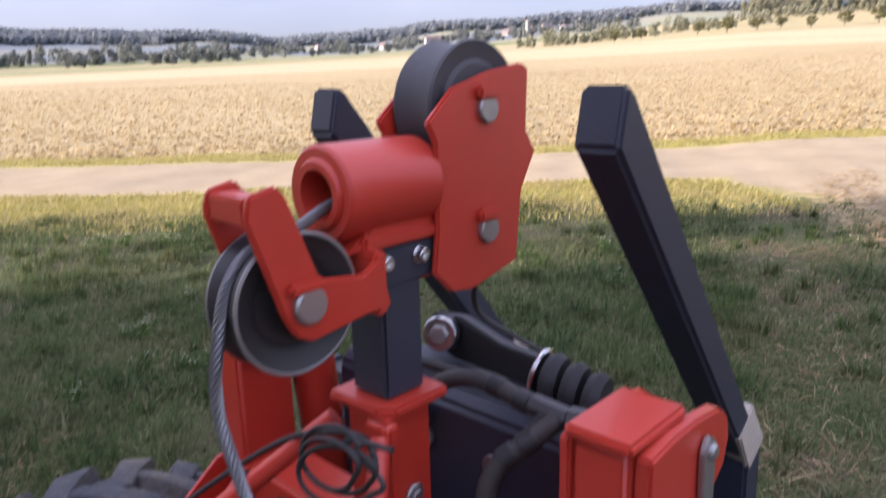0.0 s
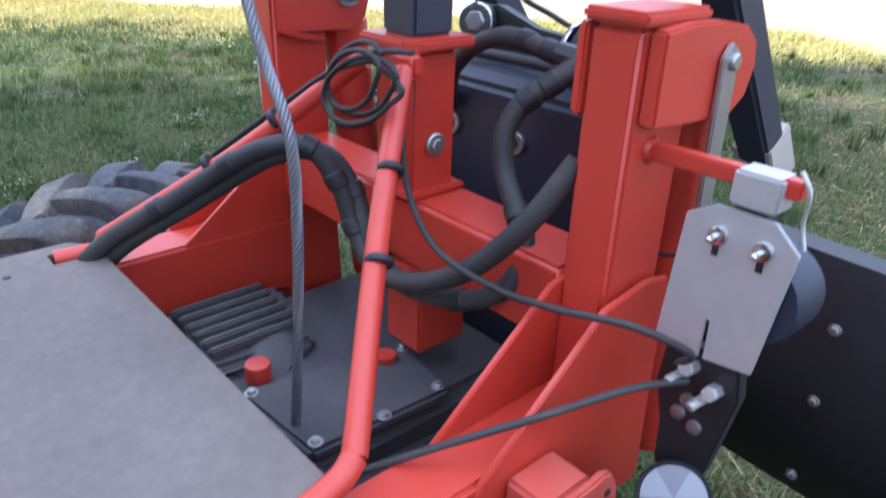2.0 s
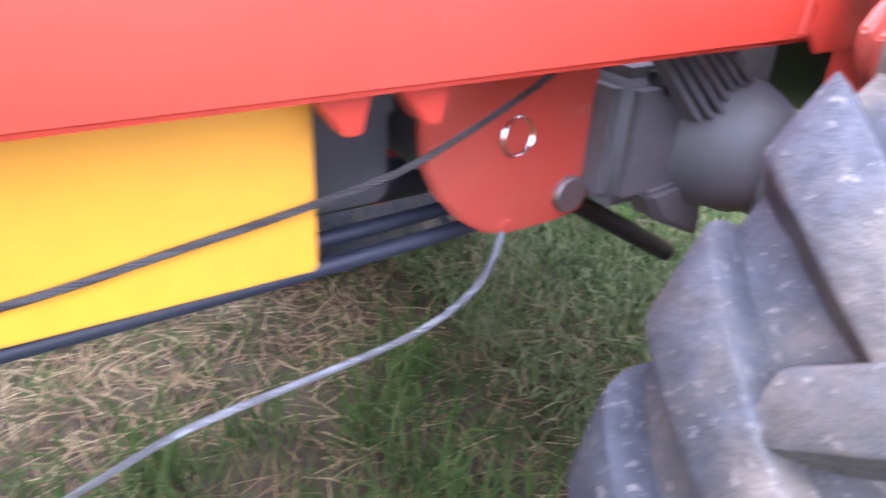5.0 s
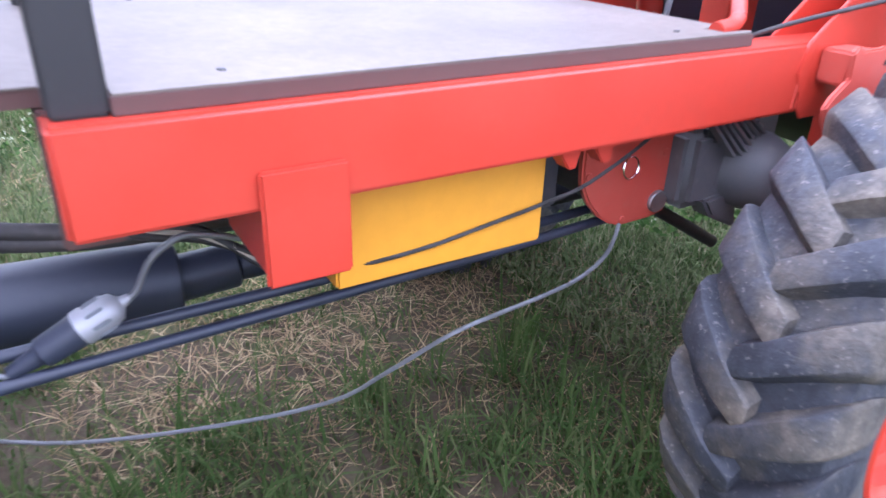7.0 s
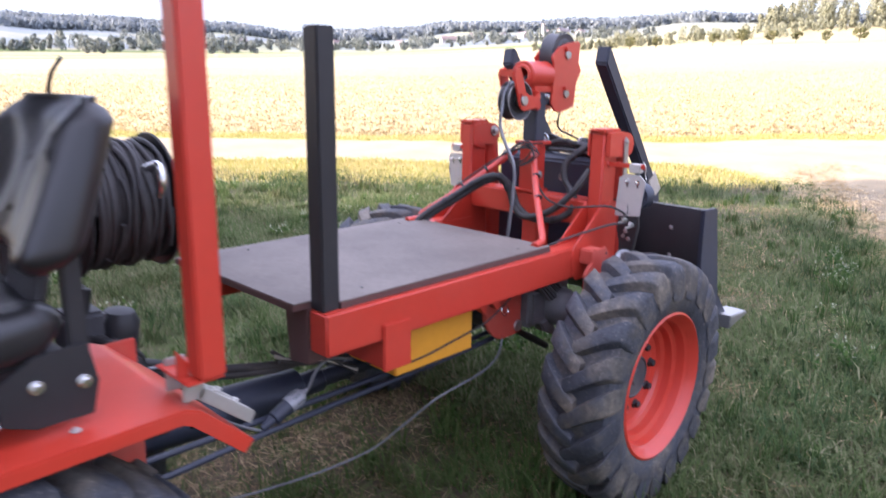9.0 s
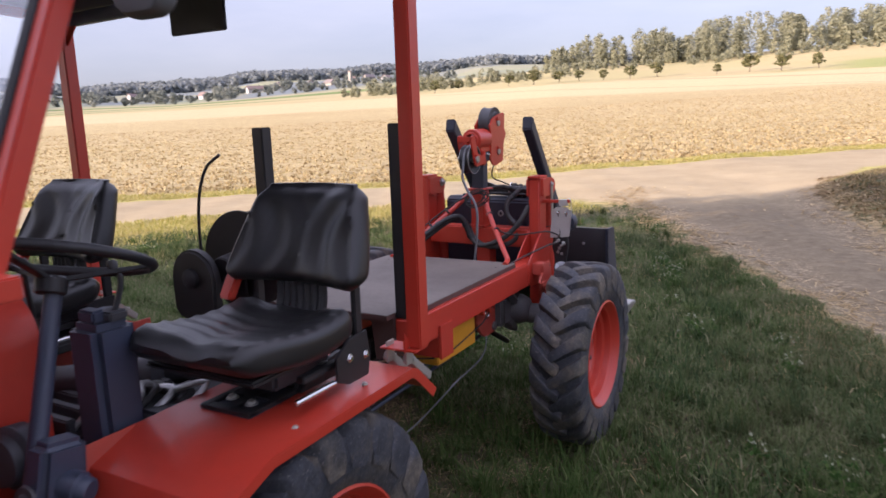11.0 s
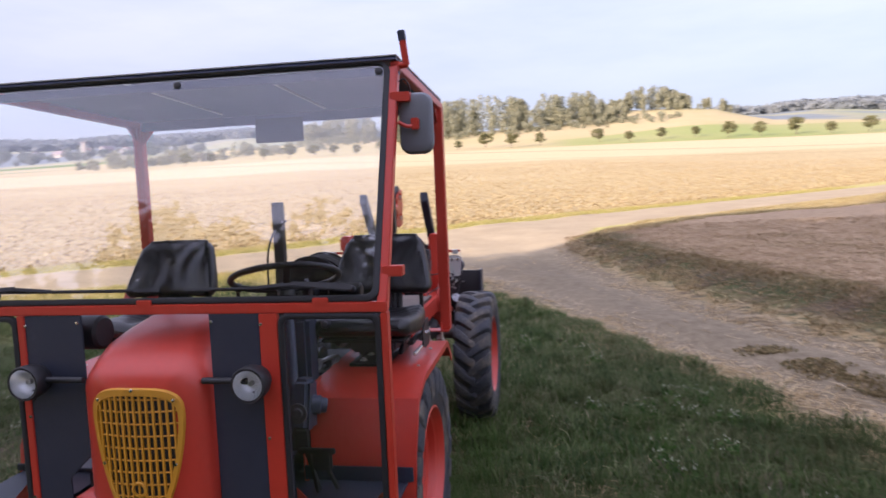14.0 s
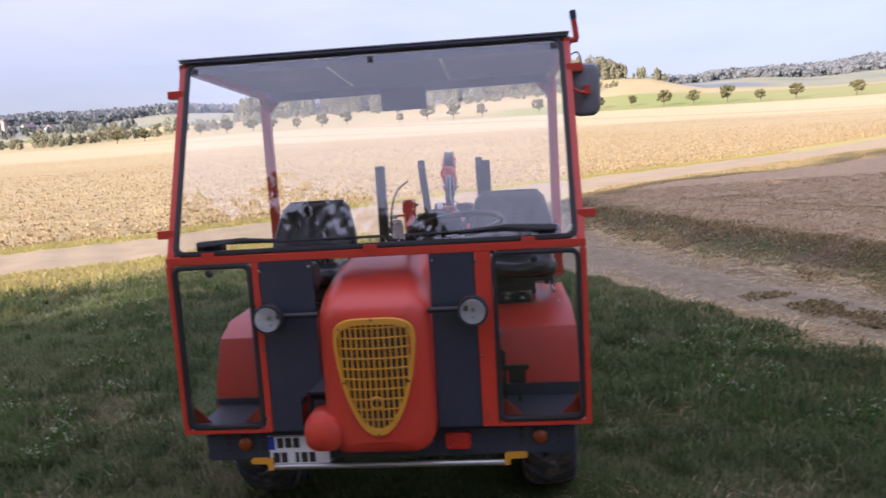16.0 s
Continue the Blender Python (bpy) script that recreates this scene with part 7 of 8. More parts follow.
part("centre_joint", Shape().cyl((0.04, 1.08, 0.34), (0.04, 1.08, 0.58), 0.06, 24).box(-0.10, 0.16, 0.98, 1.12, 0.54, 0.58, 0.01), BLACK, tractor)
valve = part("control_valve", Shape().box(0.318, 0.372, 0.262, 0.312, 1.1925, 1.216, 0.005).sweep([(0.35, 0.29, 1.214), (0.36, 0.30, 1.25), (0.365, 0.305, 1.29), (0.355, 0.30, 1.315)], 0.007, 10, 5), GRIME, tractor, "hydraulic control valve with lever")
part("valve_knob", Shape().lathe((0.352, 0.300, 1.312), (-0.3, 0, 1), [(0, 0), (0.011, 0), (0.013, 0.016), (0.009, 0.023), (0, 0.025)], 16), BLACK, valve)
ph = Shape().beam((0.392, 0.055, 0.790), (0.402, 0.085, 0.985), 0.085, 0.125, (0, 1, 0), 0.016, 0.82, 3)
pump = part("steering_gear", ph, BLUEGREY, tractor, "blue-grey cast steering gear housing", 30)
part("gear_cap", Shape().lathe((0.425, 0.075, 0.885), (0.93, 0.30, -0.15), [(0, 0.062), (0.022, 0.062), (0.028, 0.056), (0.030, 0.040), (0.036, 0.036), (0.037, 0), (0, 0)], 26), BLUEGREY, pump)
part("gear_cover", Shape().lathe((0.398, 0.004, 0.872), (0.05, -1, 0.15), [(0, 0.012), (0.018, 0.012), (0.022, 0.008), (0.036, 0.007), (0.038, 0), (0, 0)], 26), GRIME, pump)
part("drop_arm", Shape().beam((0.40, 0.0, 0.82), (0.375, -0.06, 0.70), 0.03, 0.014, (0, 1, 0), 0.004), BLACK, tractor)
part("pump_flange", Shape().lathe((0.275, 0.04, 0.925), (0.1, -1, 0.05), [(0, -0.05), (0.072, -0.05), (0.075, -0.01), (0.060, 0.0), (0.055, 0.02), (0.024, 0.026), (0, 0.03)], 28), GRIME, tractor)
part("clutch_pedal", Shape().beam((0.50, -0.08, 0.62), (0.478, -0.145, 0.80), 0.014, 0.012, (1, 0, 0), 0.002).box(0.447, 0.505, -0.163, -0.146, 0.785, 0.875, 0.012, 3), RUBBER, tractor, "rubber-topped clutch pedal")
part("brake_pedal", Shape().beam((0.56, -0.06, 0.62), (0.55, -0.16, 0.76), 0.014, 0.012, (1, 0, 0), 0.002).box(0.515, 0.585, -0.185, -0.165, 0.735, 0.80, 0.006), BLACK, tractor, "black brake pedal")
vb = part("valve_bank", Shape().box(0.06, 0.17, 0.88, 0.98, 0.84, 0.94, 0.012, 3), GRIME, tractor, "black hydraulic valve bank behind the seats")
for k in range(3):
    part("valve_spool", Shape().cyl((0.075 + 0.036 * k, 0.93, 0.94), (0.078 + 0.036 * k, 0.94, 1.0), 0.014, 14, 0.003), BLACK, vb)
part("pressure_canister", Shape().lathe((0.13, 1.005, 0.80), (0.1, 0.1, 1), [(0, 0), (0.04, 0), (0.05, 0.02), (0.05, 0.10), (0.035, 0.125), (0, 0.13)], 22), BLACK, vb)
for k in range(3):
    part("valve_hose", Shape().sweep([(0.16, 0.92 + 0.03 * k, 0.88), (0.21, 0.98 + 0.02 * k, 0.86 - 0.03 * k), (0.17, 1.05, 0.79 - 0.02 * k), (0.13, 1.03, 0.70), (0.12, 0.96, 0.60)], 0.010, 8, 6), HOSE, vb)
part("lever", Shape().cyl((0.02, 0.30, 0.95), (0.08, 0.24, 1.30), 0.007, 10).lathe((0.08, 0.24, 1.30), (0.1, -0.1, 1), [(0, -0.01), (0.016, 0), (0.02, 0.016), (0.012, 0.03), (0, 0.033)], 16), BLACK, tractor)

# cable reel behind the seats
RC = Vector((0.14, 0.0, 1.20))
reel = part("cable_reel", Shape().lathe((RC.x, 0.915, RC.z), (0, 1, 0), [(0, 0), (0.168, 0), (0.170, 0.004), (0.168, 0.008), (0.06, 0.010), (0.06, 0.205), (0.168, 0.207), (0.170, 0.211), (0.168, 0.215), (0, 0.216)], 44), BLACK, tractor, "cable reel wound full with black cable")
ww = []
turns = 13
for i in range(turns * 24 + 1):
    a = 2 * math.pi * i / 24
    rr = 0.140 + 0.007 * math.sin(i * 0.041) + 0.004 * math.sin(i * 0.37)
    ww.append((RC.x + rr * math.cos(a), 0.934 + 0.178 * i / (turns * 24), RC.z + rr * math.sin(a)))
part("wound_cable", Shape().sweep(ww, 0.0085, 6, smooth=False), HOSE, reel, "", 60)
for k in range(9):
    a = 0.7 * k
    part("loose_turn", Shape().sweep([(RC.x + (0.146 + 0.004 * (k % 3)) * math.cos(q * math.pi / 14 + a), 0.945 + 0.02 * k + 0.006 * math.sin(q * 0.9 + k), RC.z + (0.146 + 0.004 * (k % 3)) * math.sin(q * math.pi / 14 + a)) for q in range(22)], 0.007, 6, smooth=False), HOSE, reel, "", 60)
for yy in (0.900,):
    part("reel_stand", Shape().beam((RC.x, yy, 0.80), (RC.x, yy, 1.24), 0.06, 0.012, (0, 1, 0), 0.002), BLACK, reel)
part("reel_base", Shape().box(RC.x - 0.07, RC.x + 0.07, 0.86, 0.92, 0.785, 0.80, 0.003), BLACK, reel)
dp = [(0.04 + 0.098 * math.cos(radians(a)), 1.155 + 0.098 * math.sin(radians(a))) for a in range(0, 181, 15)] + [(-0.055, 1.05), (-0.03, 1.02), (0.10, 1.02), (0.135, 1.05)]
drive = part("reel_drive", Shape().prism(dp, "y", 0.79, 0.83, 0.008, 3), BLACK, reel, "black reel drive with rounded cover")
part("drive_hub", Shape().lathe((0.04, 0.79, 1.16), (0, -1, 0), [(0, 0), (0.034, 0), (0.032, 0.012), (0.016, 0.018), (0, 0.018)], 22), RUBBER, drive)
part("drive_shaft", Shape().cyl((0.14, 0.83, 1.18), (0.14, 0.905, 1.19), 0.05, 22, 0.004), BLACK, drive)
part("reel_hook", Shape().sweep([(0.30, 1.05, 1.30), (0.34, 1.06, 1.31), (0.355, 1.06, 1.27), (0.335, 1.06, 1.24)], 0.010, 10, 6), CHROME, reel)
part("whip_antenna", Shape().sweep([(-0.10, 0.97, 1.02), (-0.11, 0.97, 1.25), (-0.10, 0.975, 1.40), (-0.06, 0.98, 1.50), (0.0, 0.99, 1.547)], 0.0055, 8, 8), BLACK, tractor, "bent black cable whip")


# ---- grass, straw and flowers ----
def grass_material(name, stops, patch_dry, rough=0.85):
    m, nt, b = mat(name)
    g = nt.nodes.new("ShaderNodeNewGeometry")
    c = ramp(nt, g.outputs["Random Per Island"], stops)
    tc = nt.nodes.new("ShaderNodeTexCoord")
    n1 = noise_tex(nt, tc.outputs["Object"], 0.75, 5, 0.65)
    f = ramp(nt, n1, [(0.46, (0, 0, 0)), (0.66, (1, 1, 1))])
    nt.links.new(blend(nt, f, c, blend(nt, 0.62, c, patch_dry)), b.inputs["Base Color"])
    b.inputs["Roughness"].default_value = rough
    b.inputs["Specular IOR Level"].default_value = 0.08
    thin = nt.nodes.new("ShaderNodeBsdfTranslucent")
    nt.links.new(b.inputs["Base Color"].links[0].from_socket, thin.inputs["Color"])
    mix = nt.nodes.new("ShaderNodeMixShader")
    mix.inputs["Fac"].default_value = 0.4
    nt.links.new(b.outputs["BSDF"], mix.inputs[1])
    nt.links.new(thin.outputs["BSDF"], mix.inputs[2])
    nt.links.new(mix.outputs["Shader"], nt.nodes["Material Output"].inputs["Surface"])
    return m


GREEN = grass_material("meadow_grass", [(0.0, (0.045, 0.078, 0.021)), (0.45, (0.063, 0.109, 0.030)), (0.72, (0.091, 0.120, 0.041)), (0.88, (0.123, 0.129, 0.060)), (1.0, (0.196, 0.167, 0.098))], (0.115, 0.109, 0.053))
OLIVE = grass_material("coarse_grass", [(0.0, (0.076, 0.120, 0.041)), (0.5, (0.126, 0.164, 0.061)), (0.8, (0.190, 0.204, 0.100)), (1.0, (0.296, 0.267, 0.165))], (0.180, 0.170, 0.092))
FRESH = grass_material("fresh_grass", [(0.0, (0.046, 0.086, 0.021)), (0.6, (0.078, 0.125, 0.034)), (1.0, (0.147, 0.168, 0.067))], (0.078, 0.101, 0.033))
LUSH = grass_material("lush_grass", [(0.0, (0.037, 0.066, 0.024)), (0.6, (0.065, 0.101, 0.038)), (1.0, (0.115, 0.135, 0.060))], (0.076, 0.088, 0.034))
# brighter than the meadow grass, to paint in the sun on the verge
LITVERGE = grass_material("sunlit_verge_grass", [(0.0, (0.276, 0.268, 0.069)), (0.5, (0.377, 0.341, 0.106)), (0.8, (0.460, 0.396, 0.156)), (1.0, (0.543, 0.455, 0.239))], (0.451, 0.355, 0.166))
STRAW = grass_material("straw", [(0.0, (0.26, 0.175, 0.08)), (0.5, (0.45, 0.335, 0.17)), (1.0, (0.68, 0.55, 0.33))], (0.33, 0.24, 0.12))
STUBBLE = grass_material("cut_stubble", [(0.0, (0.31, 0.24, 0.115)), (0.5, (0.41, 0.335, 0.165)), (1.0, (0.53, 0.45, 0.245))], (0.33, 0.255, 0.122))
DRYMAT = grass_material("dead_grass", [(0.0, (0.115, 0.103, 0.048)), (0.5, (0.207, 0.167, 0.081)), (1.0, (0.414, 0.310, 0.161))], (0.230, 0.155, 0.076))
DRYSTRAW = grass_material("weathered_straw", [(0.0, (0.20, 0.13, 0.070)), (0.6, (0.36, 0.26, 0.145)), (1.0, (0.56, 0.45, 0.27))], (0.29, 0.19, 0.10))
CLODS = grass_material("straw_clods", [(0.0, (0.16, 0.110, 0.056)), (0.45, (0.35, 0.270, 0.138)), (1.0, (0.60, 0.51, 0.30))], (0.29, 0.215, 0.108))
PETAL = grass_material("small_flowers", [(0.0, (0.30, 0.32, 0.19)), (1.0, (0.52, 0.53, 0.40))], (0.5, 0.5, 0.36))
ROSETTE = grass_material("weed_leaves", [(0.0, (0.030, 0.065, 0.018)), (0.6, (0.06, 0.12, 0.03)), (1.0, (0.12, 0.17, 0.05))], (0.10, 0.13, 0.04))


def blade_mesh(name, x, y, h, w, lean, rng, material, flat=False):
    """Bent blades at the given places, one mesh."""
    n = len(x)
    z = land(x, y)
    a = rng.uniform(0, 2 * np.pi, n)
    side = np.stack([np.cos(a), np.sin(a), np.zeros(n)], -1)
    fall = np.stack([-np.sin(a), np.cos(a), np.zeros(n)], -1)
    b = np.stack([x, y, z - 0.004], -1)
    up = np.array([0, 0, 1.0])
    l1, l2 = (lean * h * 0.35)[:, None], (lean * h)[:, None]
    hh = h[:, None]
    ww = w[:, None]
    if flat:
        d = fall * hh
        mid = b + d * 0.5 + up * (0.012 + 0.02 * rng.random((n, 1)))
        tip = b + d + up * (0.012 + 0.02 * rng.random((n, 1)))
        b = b + up * 0.012
    else:
        mid = b + fall * l1 + up * hh * 0.58
        tip = b + fall * l2 + up * hh * np.sqrt(np.clip(1 - 0.45 * lean[:, None] ** 2, 0.25, 1))
    v = np.stack([b - side * ww, b + side * ww, mid - side * ww * 0.8, mid + side * ww * 0.8, tip], 1)
    me = bpy.data.meshes.new(name)
    me.vertices.add(n * 5)
    me.vertices.foreach_set("co", v.reshape(-1).astype(np.float32))
    base = (np.arange(n) * 5)[:, None]
    loops = np.concatenate([base + np.array([[0, 1, 3, 2]]), base + np.array([[2, 3, 4]])], 1).reshape(-1)
    me.loops.add(n * 7)
    me.loops.foreach_set("vertex_index", loops.astype(np.int32))
    start = (np.arange(n) * 7)[:, None] + np.array([[0, 4]])
    me.polygons.add(n * 2)
    me.polygons.foreach_set("loop_start", start.reshape(-1).astype(np.int32))
    me.update(calc_edges=True)
    me.materials.append(material)
    return new(name, me)


def scatter(rng, n, r0, r1, az0, az1, soft):
    """Places round the walk, denser near it."""
    r = np.linspace(r0, r1, 400)
    cdf = np.cumsum(r / (r * r + soft))
    q = np.interp(rng.random(n) * cdf[-1], cdf, r)
    a = np.radians(rng.uniform(az0, az1, n))
    return 0.9 + q * np.sin(a), 0.2 + q * np.cos(a)


def meadow_keep(x, y, edge=0.15):
    u = (y - x) * 0.7071
    wig = 0.25 * np.sin(3.1 * x + 1.7 * y) + 0.18 * np.sin(7.3 * x - 4.1 * y)
    side = np.abs(x - track_mid(np.clip(y, -6, 14)))
    wide = 1.0 + np.clip((u - 3.0) / 9.5, 0, 1)
    return (u < 9.9 + 1.0 * wig) & (side + wig * 0.6 > wide + edge)


def patch(x, y):
    return 0.5 + 0.25 * np.sin(1.9 * x + 0.6 * y + 1.3) + 0.25 * np.sin(0.8 * x - 2.3 * y) * np.sin(3.1 * y + x)


rng = np.random.default_rng(21)
x, y = scatter(rng, 760000, 0.03, 15.0, -112, 92, 10.0)
p = patch(x, y)
below = (np.abs(x - 0.1) < 0.62 + 0.1 * np.sin(9 * y)) & (y > 0.75) & (y < 2.95)
k = meadow_keep(x, y) & (rng.random(len(x)) < (0.08 + 0.92 * (0.6 * p + 0.4 * patch(x * 2.7 + 1.0, y * 2.7)) ** 1.5) * np.where(below, np.where(x < 0.0, 0.22, 0.5), 1.0))
x, y, p = x[k], y[k], p[k]
d = np.hypot(x - 0.9, y - 0.2)
on_dry = (x > track_mid(np.clip(y, -6, 14)))
h = (0.020 + 0.062 * p * rng.random(len(x)) + 0.022 * rng.random(len(x))) * np.where(on_dry, 0.8, 1.0)
w = 0.0018 + 0.0006 * d * rng.uniform(0.6, 1.1, len(x))
g1 = ~on_dry
# lighter grass colour behind the tractor makes up for shade that fell too deep
open_side = g1 & (rng.random(len(x)) < np.maximum(np.clip((y - 2.6) / 1.8, 0, 1), np.clip((-0.6 - x) / 1.0, 0, 1) * np.clip((y - 0.5) / 1.5, 0, 1)) * np.clip((2.6 - x + 0.2 * y) / 1.2, 0, 1))
g1 = g1 & ~open_side
tagged(blade_mesh("grass", x[g1], y[g1], h[g1], w[g1], rng.uniform(0.35, 1.25, g1.sum()), rng, GREEN), "short green and straw-coloured meadow grass", "grass", kind="stuff")
tagged(blade_mesh("open_meadow", x[open_side], y[open_side], h[open_side], w[open_side], rng.uniform(0.35, 1.25, open_side.sum()), rng, OLIVE), "short yellow-green grass of the open meadow", "grass", kind="stuff")
tagged(blade_mesh("dry_grass", x[on_dry], y[on_dry], h[on_dry] * np.where(x[on_dry] - track_mid(np.clip(y[on_dry], -6, 14)) < 2.2 + 0.8 * patch(2 * x[on_dry], 2 * y[on_dry]), 0.7 + 0.9 * patch(x[on_dry] * 3, y[on_dry] * 3), 0.4), w[on_dry], rng.uniform(0.5, 1.3, on_dry.sum()), rng, DRYMAT), "dry brown grass beyond the dirt track", "grass", kind="stuff")
# close-grown turf behind the blade
nx, ny = rng.uniform(-5.0, 2.6, 190000), 2.6 + 5.5 * rng.random(190000) ** 1.3
nk = meadow_keep(nx, ny) & (rng.random(len(nx)) < 0.35 + 0.65 * patch(nx, ny))
nx, ny = nx[nk], ny[nk]
tagged(blade_mesh("meadow_turf", nx, ny, rng.uniform(0.02, 0.085, len(nx)) * (0.6 + 0.6 * patch(nx, ny)), rng.uniform(0.0018, 0.0045, len(nx)), rng.uniform(0.35, 1.25, len(nx)), rng, OLIVE), "close green turf with dry blades", "grass", kind="stuff")
# the meadow goes on behind the walk
bx, by = scatter(rng, 150000, 0.03, 13.0, 92, 248, 14.0)
bk = meadow_keep(bx, by) & (rng.random(len(bx)) < 0.3 + 0.7 * patch(bx, by))
bx, by = bx[bk], by[bk]
tagged(blade_mesh("meadow_grass", bx, by, rng.uniform(0.025, 0.09, len(bx)), rng.uniform(0.003, 0.008, len(bx)), rng.uniform(0.1, 0.95, len(bx)), rng, GREEN), "short meadow grass", "grass", kind="stuff")
# uneven clumps of leafy weeds and coarse grass about the meadow
for kind_name, how_many, shade_, tall, words in (("coarse_grass", 1900, OLIVE, 0.12, "coarse yellow-green grass clumps in the meadow"), ("lush_grass", 2300, LUSH, 0.15, "lush blue-green grass clumps in the meadow")):
    gx, gy = rng.uniform(-10.0, 5.0, how_many), -3.0 + 13.5 * rng.random(how_many) ** 1.1
    gk = meadow_keep(gx, gy, 0.3) & ~((np.abs(gx - 0.1) < 0.98) & (gy < 3.3)) & (gx < track_mid(np.clip(gy, -6, 14))) & (patch(gx * 1.4 + (3.0 if tall > 0.13 else 0.0), gy * 1.4) > 0.36)
    gx, gy = gx[gk], gy[gk]
    spread = np.repeat(rng.uniform(0.04, 0.15, len(gx)), 44)
    ex = np.repeat(gx, 44) + rng.normal(0, 1, len(gx) * 44) * spread
    ey = np.repeat(gy, 44) + rng.normal(0, 1, len(gx) * 44) * spread
    eh = np.repeat(rng.uniform(0.5, 1.15, len(gx)), 44) * tall * rng.uniform(0.35, 1.15, len(ex))
    tagged(blade_mesh(kind_name, ex, ey, eh, rng.uniform(0.002, 0.0062, len(ex)), rng.uniform(0.3, 1.35, len(ex)), rng, shade_), words, "grass", kind="stuff")
# pale dry grass between the meadow and the worn track
gx, gy = rng.uniform(-1.0, 3.4, 26000), rng.uniform(3.6, 10.0, 26000)
gk = meadow_keep(gx, gy, 0.1) & (rng.random(len(gx)) < 1.3 * patch(gx * 1.7, gy * 1.7) * np.clip((gx - 0.9 + 0.34 * (gy - 5.0)) / 1.6, 0.04, 1))
gx, gy = gx[gk], gy[gk]
tagged(blade_mesh("bleached_grass", gx, gy, rng.uniform(0.03, 0.09, len(gx)), rng.uniform(0.002, 0.005, len(gx)), rng.uniform(0.6, 1.35, len(gx)), rng, STRAW), "bleached dry grass beside the worn track", "grass", kind="stuff")
# trampled dead grass below the loading frame
gx, gy = rng.uniform(-0.75, 0.75, 9000), rng.uniform(1.3, 2.95, 9000)
gk = rng.random(len(gx)) < 0.2 + 0.8 * patch(gx * 2.5, gy * 2.5)
gx, gy = gx[gk], gy[gk]
tagged(blade_mesh("dead_thatch", gx, gy, rng.uniform(0.03, 0.13, len(gx)), rng.uniform(0.0007, 0.0017, len(gx)), rng.uniform(0.2, 0.9, len(gx)), rng, DRYSTRAW, flat=True), "trampled dead grass below the loading frame", "grass", kind="stuff")
# matted dead grass in patches about the meadow
gx, gy = rng.uniform(-6.0, 5.5, 90000), rng.uniform(-3.0, 9.5, 90000)
gk = meadow_keep(gx, gy, 0.1) & ~((np.abs(gx - 0.1) < 0.95) & (gy > 0.5) & (gy < 3.2)) & (gx < track_mid(np.clip(gy, -6, 14))) & (patch(gx * 0.9 + 2.0, gy * 0.9 + 1.0) + 0.25 * patch(gx * 4.0, gy * 4.0) > 0.70 + 0.25 * rng.random(len(gx)))
gx, gy = gx[gk], gy[gk]
tagged(blade_mesh("matted_grass", gx, gy, rng.uniform(0.05, 0.20, len(gx)), rng.uniform(0.0012, 0.0034, len(gx)), rng.uniform(0.2, 0.9, len(gx)), rng, DRYSTRAW, flat=True), "matted dead grass lying in patches", "grass", kind="stuff")
# taller tufts
x, y = scatter(rng, 1150, 0.5, 11.0, -105, 85, 6.0)
k = meadow_keep(x, y, 0.3) & (x < track_mid(np.clip(y, -6, 14))) & ~((np.abs(x - 0.1) < 0.62) & (y > 0.75) & (y < 2.95))
x, y = x[k], y[k]
cx = np.repeat(x, 26) + rng.normal(0, 0.028, len(x) * 26)
cy = np.repeat(y, 26) + rng.normal(0, 0.028, len(x) * 26)
hh = np.repeat(rng.uniform(0.07, 0.19, len(x)), 26) * rng.uniform(0.5, 1.1, len(cx))
dd = np.hypot(cx - 0.9, cy - 0.2)
tagged(blade_mesh("grass_tufts", cx, cy, hh, 0.0017 + 0.0005 * dd, rng.uniform(0.2, 1.1, len(cx)), rng, GREEN), "taller tufts of meadow grass", "grass", kind="stuff")
# long lush grass below the loading frame
x, y = rng.uniform(-0.1, 0.98, 120), 0.95 + 1.5 * rng.random(120) ** 1.5
cx = np.repeat(x, 34) + rng.normal(0, 0.035, len(x) * 34)
cy = np.repeat(y, 34) + rng.normal(0, 0.035, len(x) * 34)
hh = np.repeat(rng.uniform(0.07, 0.22, len(x)), 34) * rng.uniform(0.5, 1.1, len(cx))
tagged(blade_mesh("long_grass", cx, cy, hh, rng.uniform(0.0016, 0.0042, len(cx)), rng.uniform(0.3, 1.3, len(cx)), rng, FRESH), "long green grass below the loading frame", "grass", kind="stuff")
# tufts of fresh grass out on the meadow
x, y = rng.uniform(-7.0, 4.5, 900), rng.uniform(-2.0, 8.0, 900)
k = meadow_keep(x, y, 0.3) & (x < track_mid(np.clip(y, -6, 14))) & ~((np.abs(x - 0.1) < 1.0) & (y < 3.3)) & (patch(x * 1.9 + 1.0, y * 1.9 + 2.0) > 0.56)
x, y = x[k], y[k]
cx = np.repeat(x, 40) + rng.normal(0, 0.045, len(x) * 40)
cy = np.repeat(y, 40) + rng.normal(0, 0.045, len(x) * 40)
hh = np.repeat(rng.uniform(0.06, 0.20, len(x)), 40) * rng.uniform(0.4, 1.1, len(cx))
tagged(blade_mesh("fresh_grass", cx, cy, hh, rng.uniform(0.0018, 0.0045, len(cx)), rng.uniform(0.3, 1.35, len(cx)), rng, FRESH), "tufts of fresh bright green grass", "grass", kind="stuff")
